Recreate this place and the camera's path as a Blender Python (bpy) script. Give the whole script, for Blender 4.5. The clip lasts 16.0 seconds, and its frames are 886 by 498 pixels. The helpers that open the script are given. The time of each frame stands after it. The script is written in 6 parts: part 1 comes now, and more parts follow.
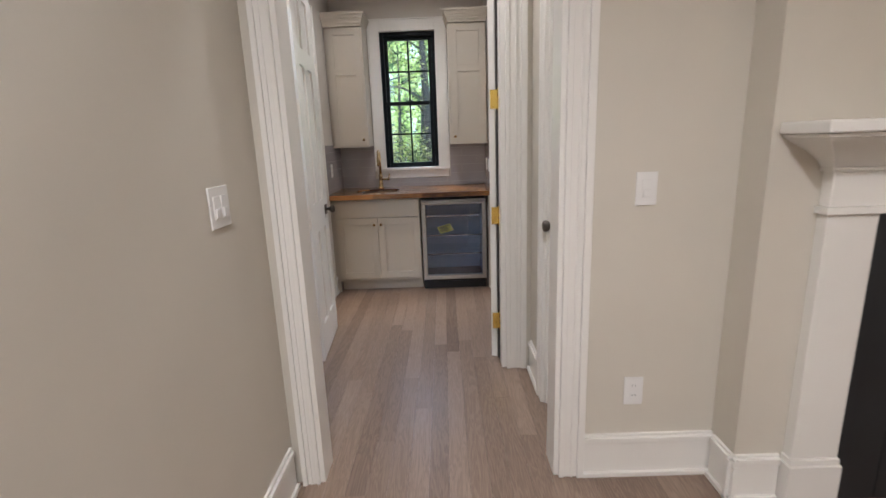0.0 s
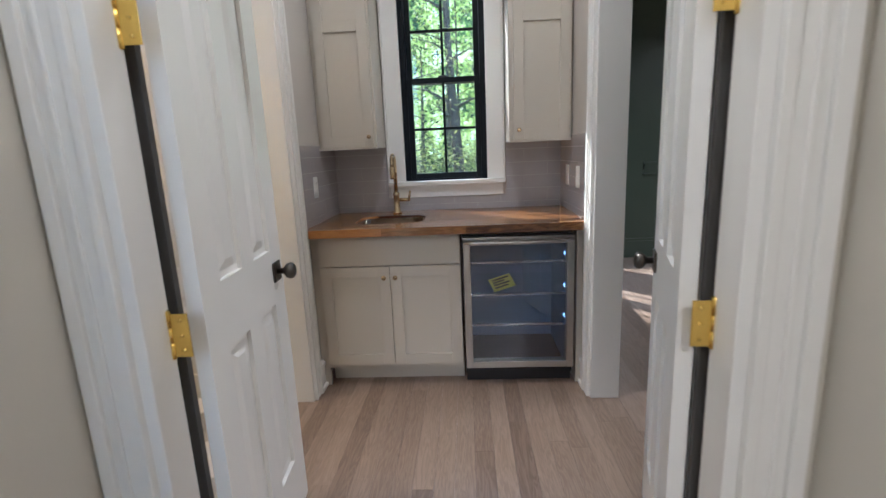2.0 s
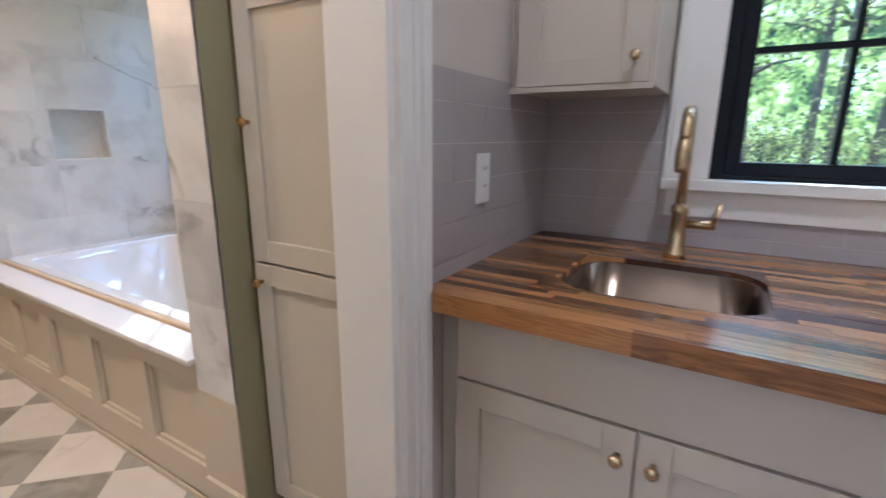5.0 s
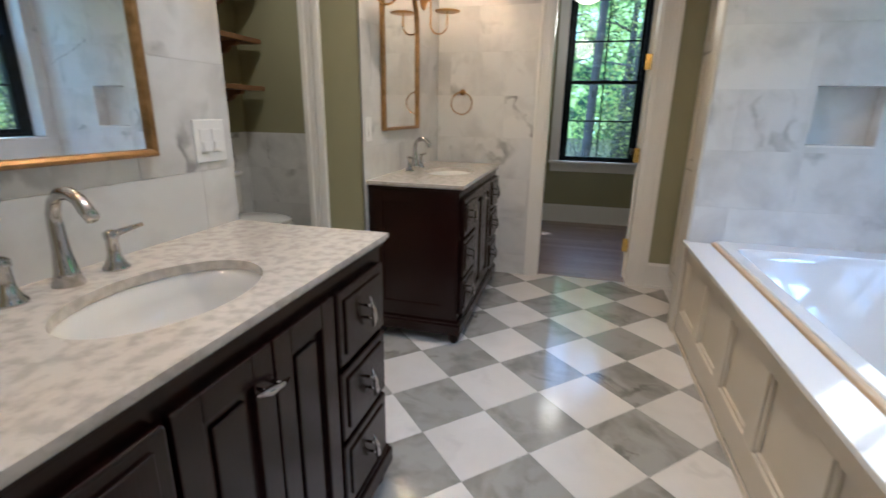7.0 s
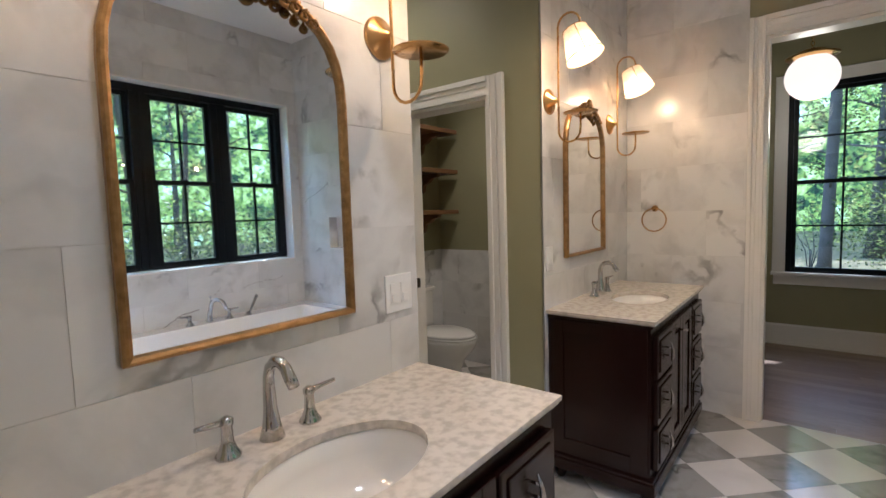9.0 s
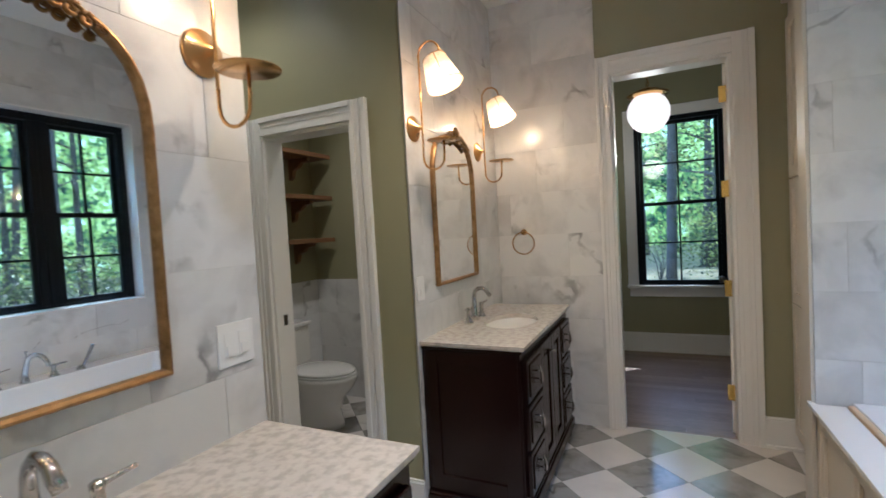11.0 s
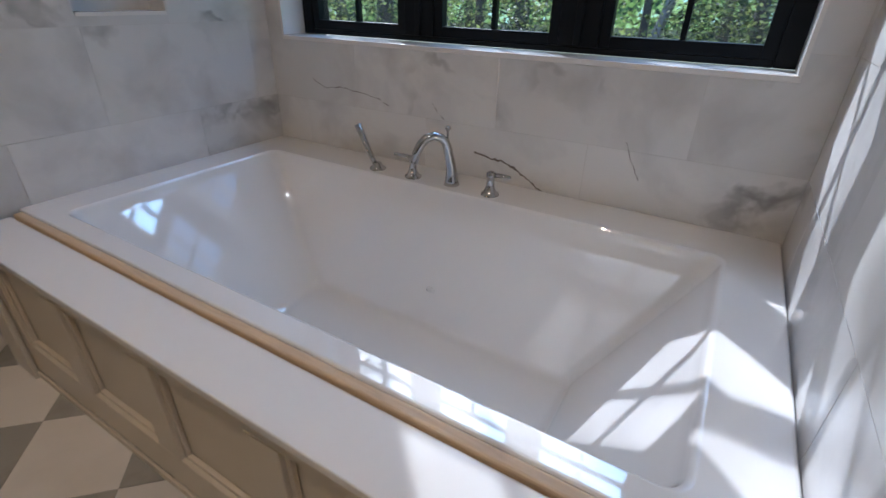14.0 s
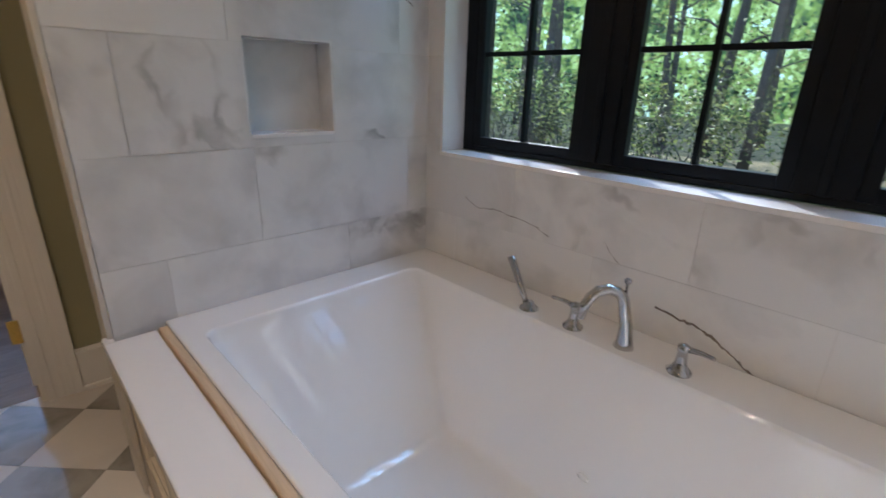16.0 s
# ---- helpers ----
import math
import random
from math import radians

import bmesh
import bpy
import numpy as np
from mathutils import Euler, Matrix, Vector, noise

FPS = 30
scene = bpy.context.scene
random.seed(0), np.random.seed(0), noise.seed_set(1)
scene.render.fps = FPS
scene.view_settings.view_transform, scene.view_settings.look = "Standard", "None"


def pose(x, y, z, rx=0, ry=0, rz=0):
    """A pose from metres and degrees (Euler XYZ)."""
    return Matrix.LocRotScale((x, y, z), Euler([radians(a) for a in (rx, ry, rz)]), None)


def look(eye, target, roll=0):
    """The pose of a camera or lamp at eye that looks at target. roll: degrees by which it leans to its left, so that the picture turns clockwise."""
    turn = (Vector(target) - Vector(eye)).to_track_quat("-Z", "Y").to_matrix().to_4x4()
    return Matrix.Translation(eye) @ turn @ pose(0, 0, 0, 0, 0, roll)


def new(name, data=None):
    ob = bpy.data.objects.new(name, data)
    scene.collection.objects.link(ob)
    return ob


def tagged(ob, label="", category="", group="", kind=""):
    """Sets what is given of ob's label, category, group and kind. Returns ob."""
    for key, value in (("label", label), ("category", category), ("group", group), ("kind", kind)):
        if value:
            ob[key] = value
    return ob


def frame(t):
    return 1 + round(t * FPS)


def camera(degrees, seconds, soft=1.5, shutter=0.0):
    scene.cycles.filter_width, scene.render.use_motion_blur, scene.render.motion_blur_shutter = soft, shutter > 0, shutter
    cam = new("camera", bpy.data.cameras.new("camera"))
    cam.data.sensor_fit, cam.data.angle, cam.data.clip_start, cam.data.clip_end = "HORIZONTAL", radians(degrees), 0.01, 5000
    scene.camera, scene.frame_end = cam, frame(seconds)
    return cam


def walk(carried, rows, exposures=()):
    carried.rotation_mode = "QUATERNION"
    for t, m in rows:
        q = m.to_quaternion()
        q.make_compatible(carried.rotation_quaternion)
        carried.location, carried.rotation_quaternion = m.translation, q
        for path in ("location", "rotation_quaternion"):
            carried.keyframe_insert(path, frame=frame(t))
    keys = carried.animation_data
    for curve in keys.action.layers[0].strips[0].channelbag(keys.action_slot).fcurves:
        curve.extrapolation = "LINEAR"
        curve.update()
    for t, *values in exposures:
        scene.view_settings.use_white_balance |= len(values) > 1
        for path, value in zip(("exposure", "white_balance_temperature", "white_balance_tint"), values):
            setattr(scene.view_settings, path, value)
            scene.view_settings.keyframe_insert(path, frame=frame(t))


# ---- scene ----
cam = camera(87.0, 16.0, shutter=0.25)
PATH = [
    (0, (0.269, 1.493, 1.345), (0.252, 3.442, 0.896), -2.1),
    (0.5, (0.213, 1.954, 1.336), (0.184, 3.905, 0.896), -2.0),
    (1, (0.134, 2.416, 1.326), (0.124, 4.371, 0.904), -1.9),
    (1.5, (0.122, 2.827, 1.299), (0.038, 4.782, 0.888), -2.5),
    (2, (0.08, 3.236, 1.284), (-0.029, 5.191, 0.876), -2.5),
    (2.5, (0.004, 3.656, 1.289), (-0.088, 5.609, 0.869), -2.2),
    (3, (0.017, 3.986, 1.262), (-0.146, 5.94, 0.867), -2.4),
    (3.2, (-0.004, 4.139, 1.258), (-0.165, 6.092, 0.857), -2.3),
    (5.3, (-0.363, 4.926, 1.201), (-1.648, 6.369, 0.684), 0.6),
    (5.5, (-0.434, 4.999, 1.194), (-1.91, 6.234, 0.648), 0.7),
    (6, (-0.521, 5.083, 1.199), (-2.318, 5.735, 0.611), 0.9),
    (6.5, (-0.658, 5.047, 1.186), (-2.569, 5.096, 0.596), 1.2),
    (7, (-0.806, 4.925, 1.2), (-2.657, 4.414, 0.64), 0.9),
    (7.5, (-0.849, 4.87, 1.225), (-2.549, 3.932, 0.745), 0.8),
    (8, (-0.853, 4.905, 1.267), (-2.405, 3.697, 0.904), 0.7),
    (10.3, (-0.953, 4.978, 1.43), (-2.608, 3.856, 1.477), -2.5),
    (10.5, (-0.963, 4.998, 1.424), (-2.659, 3.938, 1.448), -2.8),
    (11, (-1.044, 4.981, 1.391), (-2.852, 4.129, 1.311), -3.2),
    (11.5, (-1.205, 4.904, 1.35), (-3.115, 4.359, 1.12), -3.5),
    (12, (-1.335, 4.854, 1.344), (-3.285, 4.717, 0.921), -4.2),
    (12.5, (-1.51, 4.999, 1.257), (-3.379, 5.379, 0.655), -3.9),
    (13, (-1.624, 5.126, 1.188), (-3.234, 6.023, 0.411), -2.9),
    (13.5, (-1.754, 5.178, 1.161), (-2.954, 6.493, 0.249), -0.6),
    (14, (-1.805, 5.243, 1.142), (-2.697, 6.758, 0.187), 1.3),
    (14.5, (-1.873, 5.365, 1.154), (-2.672, 6.95, 0.231), 1.8),
    (15, (-1.949, 5.443, 1.172), (-2.831, 7.019, 0.314), 1.7),
    (15.5, (-2.017, 5.456, 1.195), (-3.105, 6.951, 0.434), 1.5),
    (16, (-2.1, 5.426, 1.236), (-3.455, 6.737, 0.569), 1.6),
]
# exposure and white balance drift from the dim hall to the bright tub
EXPOSURES = [(0.0, 2.58, 5800, 12), (1.5, 2.65, 5450, 9), (2.5, 2.72, 5200, 7), (3.0, 2.72, 4900, 3), (5.5, 2.92, 5200, 14), (6.0, 2.82, 5200, 14), (7.0, 2.76, 4700, 7), (7.5, 2.8, 5000, 10), (8.0, 2.74, 5150, 11), (10.5, 2.55, 4650, 9), (11.5, 2.6, 4550, 5), (12.5, 2.5, 4080, 4), (13.4, 2.0, 4750, 11), (14.5, 1.56, 5180, 12), (15.5, 1.75, 5150, 11), (16.0, 1.9, 5350, 13)]
walk(cam, [(t, look(eye, target, roll)) for t, eye, target, roll in PATH], EXPOSURES)
SKY_STRENGTH, SUN_STRENGTH = 0.15, 1.75
TUB_SKY_FILL, BAR_SKY_FILL = 24, 11
# the distant woodland gives off its own light in place of daylight
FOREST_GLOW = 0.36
SHADE_GLOW, GLOBE_GLOW, GLOBE_R = 0.05, 0.2, 0.172
SCONCE_POWER, GLOBE_POWER = 0.8, 1.0
COOL, WARM, AMBER = (1.0, 0.93, 0.86), (1.0, 0.76, 0.52), (1.0, 0.66, 0.36)
# none in view; passage, bar, nook, toilet and green room ones added as fill
DOWNLIGHTS = ((0.10, 1.0, 35, COOL), (2.3, 1.3, 5, WARM), (1.0, -0.6, 26, COOL), (0.0, 3.7, 8.5, COOL), (0.0, 5.1, 8.5, COOL), (-2.6, 4.75, 16.0, AMBER), (-1.5, 4.75, 4.5, COOL), (-2.5, 3.0, 6.0, WARM), (-3.6, 3.2, 11, WARM), (3.2, 6.0, 40, COOL))
# ---- world and large lights ----
world = bpy.data.worlds.new("sky")
scene.world = world
world.use_nodes = True
wn = world.node_tree
sky = wn.nodes.new("ShaderNodeTexSky")
sky.sky_type = 'NISHITA'
sky.sun_disc = False
SUN_WAY = Vector((1.0, -1.0, -1.18)).normalized()
sky.sun_elevation = math.asin(-SUN_WAY.z)
sky.sun_rotation = math.atan2(-SUN_WAY.x, -SUN_WAY.y)
wn.links.new(sky.outputs[0], wn.nodes["Background"].inputs[0])
wn.nodes["Background"].inputs[1].default_value = SKY_STRENGTH
sun = new("sun", bpy.data.lights.new("sun", 'SUN'))
sun.data.energy, sun.data.angle, sun.data.color = SUN_STRENGTH, radians(0.6), (1.0, 0.93, 0.82)
sun.matrix_world = look((-12, 18, 14), Vector((-12, 18, 14)) + SUN_WAY)


def sky_fill(at, target, w, h, power):
    """An unseen area lamp high outside a window, added in place of sky light."""
    d = bpy.data.lights.new("sky_fill_lamp", 'AREA')
    d.shape, d.size, d.size_y, d.energy, d.color = 'RECTANGLE', w, h, power, (0.54, 0.77, 1.0)
    new("sky_fill_lamp", d).matrix_world = look(at, target)


sky_fill((-2.56, 7.9, 3.75), (-2.56, 5.7, 0.5), 2.6, 1.5, TUB_SKY_FILL)
sky_fill((-0.05, 7.5, 3.75), (-0.05, 5.6, 0.6), 1.2, 1.3, BAR_SKY_FILL)


# ---- materials ----
def material(name, base=(0.8, 0.8, 0.8), rough=0.5, metal=0.0, spec=0.5, vary=0.06, scale=3.0, fine=60.0, bump=0.02, coat=0.0, object_random=0.0):
    m = bpy.data.materials.new(name)
    m.use_nodes = True
    nt = m.node_tree
    b = nt.nodes["Principled BSDF"]
    b.inputs["Roughness"].default_value = rough
    b.inputs["Metallic"].default_value = metal
    b.inputs["Specular IOR Level"].default_value = spec
    b.inputs["Coat Weight"].default_value = coat
    b.inputs["Coat Roughness"].default_value = 0.1
    geo = nt.nodes.new("ShaderNodeNewGeometry")
    n1 = nt.nodes.new("ShaderNodeTexNoise")
    n1.inputs["Scale"].default_value, n1.inputs["Detail"].default_value = scale, 4
    n2 = nt.nodes.new("ShaderNodeTexNoise")
    n2.inputs["Scale"].default_value, n2.inputs["Detail"].default_value = fine, 3
    nt.links.new(geo.outputs["Position"], n1.inputs["Vector"])
    nt.links.new(geo.outputs["Position"], n2.inputs["Vector"])
    add = nt.nodes.new("ShaderNodeMath")
    add.operation = 'MULTIPLY_ADD'
    nt.links.new(n2.outputs["Fac"], add.inputs[0])
    add.inputs[1].default_value = 0.35
    nt.links.new(n1.outputs["Fac"], add.inputs[2])
    val = add.outputs[0]
    if object_random:
        info = nt.nodes.new("ShaderNodeObjectInfo")
        a2 = nt.nodes.new("ShaderNodeMath")
        a2.operation = 'MULTIPLY_ADD'
        nt.links.new(info.outputs["Random"], a2.inputs[0])
        a2.inputs[1].default_value = object_random
        nt.links.new(val, a2.inputs[2])
        val = a2.outputs[0]
    ramp = nt.nodes.new("ShaderNodeMapRange")
    ramp.inputs[1].default_value, ramp.inputs[2].default_value = 0.35, 1.0 + object_random
    ramp.inputs[3].default_value, ramp.inputs[4].default_value = 1 - vary, 1 + vary
    nt.links.new(val, ramp.inputs[0])
    mul = nt.nodes.new("ShaderNodeVectorMath")
    mul.operation = 'SCALE'
    mul.inputs[0].default_value = base
    nt.links.new(ramp.outputs[0], mul.inputs["Scale"])
    nt.links.new(mul.outputs[0], b.inputs["Base Color"])
    rr = nt.nodes.new("ShaderNodeMapRange")
    rr.inputs[3].default_value, rr.inputs[4].default_value = max(0.02, rough - 0.06), min(1, rough + 0.08)
    nt.links.new(n1.outputs["Fac"], rr.inputs[0])
    if rough > 0.05:
        nt.links.new(rr.outputs[0], b.inputs["Roughness"])
    if bump:
        bp = nt.nodes.new("ShaderNodeBump")
        bp.inputs["Strength"].default_value, bp.inputs["Distance"].default_value = bump * 5, 0.002
        nt.links.new(n2.outputs["Fac"], bp.inputs["Height"])
        nt.links.new(bp.outputs[0], b.inputs["Normal"])
    return m


def marble(name, base, vein, rough=0.12, vein_scale=1.6, width=0.05, amount=0.8, mottle=0.5, seed=0.0, cloud=4.5, cloud_from=0.42, cloud_to=0.8):
    """Polished stone: cloudy base with broken grey veins, a different cut on every tile."""
    m = bpy.data.materials.new(name)
    m.use_nodes = True
    nt = m.node_tree
    b = nt.nodes["Principled BSDF"]
    geo, info = nt.nodes.new("ShaderNodeNewGeometry"), nt.nodes.new("ShaderNodeObjectInfo")
    off = nt.nodes.new("ShaderNodeVectorMath")
    off.operation = 'SCALE'
    off.inputs[0].default_value = (17 + seed, 31, 53)
    nt.links.new(info.outputs["Random"], off.inputs["Scale"])
    co = nt.nodes.new("ShaderNodeVectorMath")
    co.operation = 'ADD'
    nt.links.new(geo.outputs["Position"], co.inputs[0])
    nt.links.new(off.outputs[0], co.inputs[1])
    warp = nt.nodes.new("ShaderNodeTexNoise")
    warp.inputs["Scale"].default_value, warp.inputs["Detail"].default_value = 2.2, 6
    nt.links.new(co.outputs[0], warp.inputs["Vector"])
    ws = nt.nodes.new("ShaderNodeVectorMath")
    ws.operation = 'MULTIPLY_ADD'
    ws.inputs[1].default_value = (0.55, 0.55, 0.55)
    nt.links.new(warp.outputs["Color"], ws.inputs[0])
    nt.links.new(co.outputs[0], ws.inputs[2])
    vn = nt.nodes.new("ShaderNodeTexNoise")
    vn.inputs["Scale"].default_value, vn.inputs["Detail"].default_value = vein_scale, 5
    nt.links.new(ws.outputs[0], vn.inputs["Vector"])
    sub = nt.nodes.new("ShaderNodeMath")
    sub.operation = 'SUBTRACT'
    sub.inputs[1].default_value = 0.5
    nt.links.new(vn.outputs["Fac"], sub.inputs[0])
    ab = nt.nodes.new("ShaderNodeMath")
    ab.operation = 'ABSOLUTE'
    nt.links.new(sub.outputs[0], ab.inputs[0])
    line = nt.nodes.new("ShaderNodeMapRange")
    line.interpolation_type = 'SMOOTHSTEP'
    line.inputs[1].default_value, line.inputs[2].default_value = 0.0, width
    line.inputs[3].default_value, line.inputs[4].default_value = 1.0, 0.0
    nt.links.new(ab.outputs[0], line.inputs[0])
    brk = nt.nodes.new("ShaderNodeTexNoise")
    brk.inputs["Scale"].default_value, brk.inputs["Detail"].default_value = 3.3, 3
    nt.links.new(co.outputs[0], brk.inputs["Vector"])
    bm_ = nt.nodes.new("ShaderNodeMapRange")
    bm_.inputs[1].default_value, bm_.inputs[2].default_value = 0.5, 0.72
    bm_.inputs[4].default_value = amount
    nt.links.new(brk.outputs["Fac"], bm_.inputs[0])
    mu = nt.nodes.new("ShaderNodeMath")
    mu.operation = 'MULTIPLY'
    nt.links.new(line.outputs[0], mu.inputs[0])
    nt.links.new(bm_.outputs[0], mu.inputs[1])
    cl = nt.nodes.new("ShaderNodeTexNoise")
    cl.inputs["Scale"].default_value, cl.inputs["Detail"].default_value = cloud, 7
    nt.links.new(co.outputs[0] if cloud > 10 else ws.outputs[0], cl.inputs["Vector"])
    cm = nt.nodes.new("ShaderNodeMapRange")
    cm.inputs[1].default_value, cm.inputs[2].default_value, cm.inputs[4].default_value = cloud_from, cloud_to, mottle
    nt.links.new(cl.outputs["Fac"], cm.inputs[0])
    mx = nt.nodes.new("ShaderNodeMath")
    mx.operation = 'MAXIMUM'
    nt.links.new(mu.outputs[0], mx.inputs[0])
    nt.links.new(cm.outputs[0], mx.inputs[1])
    mix = nt.nodes.new("ShaderNodeMix")
    mix.data_type = 'RGBA'
    nt.links.new(mx.outputs[0], mix.inputs[0])
    mix.inputs[6].default_value, mix.inputs[7].default_value = (*base, 1), (*vein, 1)
    tone = nt.nodes.new("ShaderNodeMapRange")
    tone.inputs[3].default_value, tone.inputs[4].default_value = 0.92, 1.05
    nt.links.new(info.outputs["Random"], tone.inputs[0])
    sc = nt.nodes.new("ShaderNodeVectorMath")
    sc.operation = 'SCALE'
    nt.links.new(mix.outputs[2], sc.inputs[0])
    nt.links.new(tone.outputs[0], sc.inputs["Scale"])
    nt.links.new(sc.outputs[0], b.inputs["Base Color"])
    b.inputs["Roughness"].default_value = rough
    return m


def wood(name, dark, light, rough=0.4, axis=1, ring=9.0, grain=1.0, random_amount=0.5, bias=0.0, coat=0.0):
    """Grain along one axis; each board its own tone."""
    m = bpy.data.materials.new(name)
    m.use_nodes = True
    nt = m.node_tree
    b = nt.nodes["Principled BSDF"]
    geo, info = nt.nodes.new("ShaderNodeNewGeometry"), nt.nodes.new("ShaderNodeObjectInfo")
    rnd = nt.nodes.new("ShaderNodeMath")
    rnd.operation = 'ADD'
    nt.links.new(info.outputs["Random"], rnd.inputs[0])
    nt.links.new(geo.outputs["Random Per Island"], rnd.inputs[1])
    fr = nt.nodes.new("ShaderNodeMath")
    fr.operation = 'FRACT'
    nt.links.new(rnd.outputs[0], fr.inputs[0])
    off = nt.nodes.new("ShaderNodeVectorMath")
    off.operation = 'SCALE'
    off.inputs[0].default_value = (13, 29, 7)
    nt.links.new(fr.outputs[0], off.inputs["Scale"])
    co = nt.nodes.new("ShaderNodeVectorMath")
    co.operation = 'ADD'
    nt.links.new(geo.outputs["Position"], co.inputs[0])
    nt.links.new(off.outputs[0], co.inputs[1])
    mp = nt.nodes.new("ShaderNodeMapping")
    s = [ring, ring, ring]
    s[axis] = ring * 0.09
    mp.inputs["Scale"].default_value = s
    nt.links.new(co.outputs[0], mp.inputs["Vector"])
    n1 = nt.nodes.new("ShaderNodeTexNoise")
    n1.inputs["Scale"].default_value, n1.inputs["Detail"].default_value, n1.inputs["Distortion"].default_value = 1.6, 3, 1.2
    nt.links.new(mp.outputs[0], n1.inputs["Vector"])
    wv = nt.nodes.new("ShaderNodeMath")
    wv.operation = 'MULTIPLY'
    wv.inputs[1].default_value = 46
    nt.links.new(n1.outputs["Fac"], wv.inputs[0])
    sn = nt.nodes.new("ShaderNodeMath")
    sn.operation = 'SINE'
    nt.links.new(wv.outputs[0], sn.inputs[0])
    n2 = nt.nodes.new("ShaderNodeTexNoise")
    n2.inputs["Scale"].default_value, n2.inputs["Detail"].default_value = 14, 3
    nt.links.new(mp.outputs[0], n2.inputs["Vector"])
    g = nt.nodes.new("ShaderNodeMapRange")
    g.inputs[1].default_value, g.inputs[2].default_value, g.inputs[3].default_value, g.inputs[4].default_value = -1, 1, 0.0, 0.3
    nt.links.new(sn.outputs[0], g.inputs[0])
    a1 = nt.nodes.new("ShaderNodeMath")
    a1.operation = 'MULTIPLY_ADD'
    a1.inputs[1].default_value = 0.45
    nt.links.new(n2.outputs["Fac"], a1.inputs[0])
    nt.links.new(g.outputs[0], a1.inputs[2])
    a2 = nt.nodes.new("ShaderNodeMath")
    a2.operation = 'MULTIPLY_ADD'
    a2.inputs[1].default_value = random_amount
    nt.links.new(fr.outputs[0], a2.inputs[0])
    nt.links.new(a1.outputs[0], a2.inputs[2])
    sh = nt.nodes.new("ShaderNodeMath")
    sh.operation, sh.use_clamp = 'ADD', True
    sh.inputs[1].default_value = bias
    nt.links.new(a2.outputs[0], sh.inputs[0])
    mix = nt.nodes.new("ShaderNodeMix")
    mix.data_type = 'RGBA'
    nt.links.new(sh.outputs[0], mix.inputs[0])
    mix.inputs[6].default_value, mix.inputs[7].default_value = (*dark, 1), (*light, 1)
    nt.links.new(mix.outputs[2], b.inputs["Base Color"])
    b.inputs["Roughness"].default_value = rough
    b.inputs["Coat Weight"].default_value, b.inputs["Coat Roughness"].default_value = coat, 0.12
    bp = nt.nodes.new("ShaderNodeBump")
    bp.inputs["Strength"].default_value, bp.inputs["Distance"].default_value = 0.25, 0.001
    nt.links.new(a1.outputs[0], bp.inputs["Height"])
    nt.links.new(bp.outputs[0], b.inputs["Normal"])
    return m


def glow(name, color, strength):
    m = bpy.data.materials.new(name)
    m.use_nodes = True
    b = m.node_tree.nodes["Principled BSDF"]
    b.inputs["Base Color"].default_value = (*color, 1)
    b.inputs["Roughness"].default_value = 0.35
    b.inputs["Emission Color"].default_value = (*color, 1)
    b.inputs["Emission Strength"].default_value = strength
    return m


def glass(name, tint=(1, 1, 1), mirror_part=0.06):
    m = bpy.data.materials.new(name)
    m.use_nodes = True
    nt = m.node_tree
    nt.nodes.remove(nt.nodes["Principled BSDF"])
    out = nt.nodes["Material Output"]
    tr, gl, mx = nt.nodes.new("ShaderNodeBsdfTransparent"), nt.nodes.new("ShaderNodeBsdfGlossy"), nt.nodes.new("ShaderNodeMixShader")
    tr.inputs[0].default_value = (*tint, 1)
    gl.inputs["Roughness"].default_value = 0.02
    mx.inputs[0].default_value = mirror_part
    nt.links.new(tr.outputs[0], mx.inputs[1])
    nt.links.new(gl.outputs[0], mx.inputs[2])
    nt.links.new(mx.outputs[0], out.inputs[0])
    return m


def sheer(name, color, strength):
    """Thin lit cloth: partly see-through, partly spreading the bulb's light."""
    m = glow(name, color, strength)
    nt = m.node_tree
    b, out = nt.nodes["Principled BSDF"], nt.nodes["Material Output"]
    b.inputs["Roughness"].default_value = 0.8
    tl, tr = nt.nodes.new("ShaderNodeBsdfTranslucent"), nt.nodes.new("ShaderNodeBsdfTransparent")
    m1, m2 = nt.nodes.new("ShaderNodeMixShader"), nt.nodes.new("ShaderNodeMixShader")
    tl.inputs[0].default_value = (*color, 1)
    geo, wv = nt.nodes.new("ShaderNodeNewGeometry"), nt.nodes.new("ShaderNodeTexNoise")
    wv.inputs["Scale"].default_value = 90
    nt.links.new(geo.outputs["Position"], wv.inputs["Vector"])
    mr = nt.nodes.new("ShaderNodeMapRange")
    mr.inputs[3].default_value, mr.inputs[4].default_value = 0.28, 0.62
    nt.links.new(wv.outputs["Fac"], mr.inputs[0])
    m1.inputs[0].default_value = 0.55
    nt.links.new(mr.outputs[0], m2.inputs[0])
    nt.links.new(b.outputs[0], m1.inputs[1])
    nt.links.new(tl.outputs[0], m1.inputs[2])
    nt.links.new(m1.outputs[0], m2.inputs[1])
    nt.links.new(tr.outputs[0], m2.inputs[2])
    nt.links.new(m2.outputs[0], out.inputs[0])
    return m


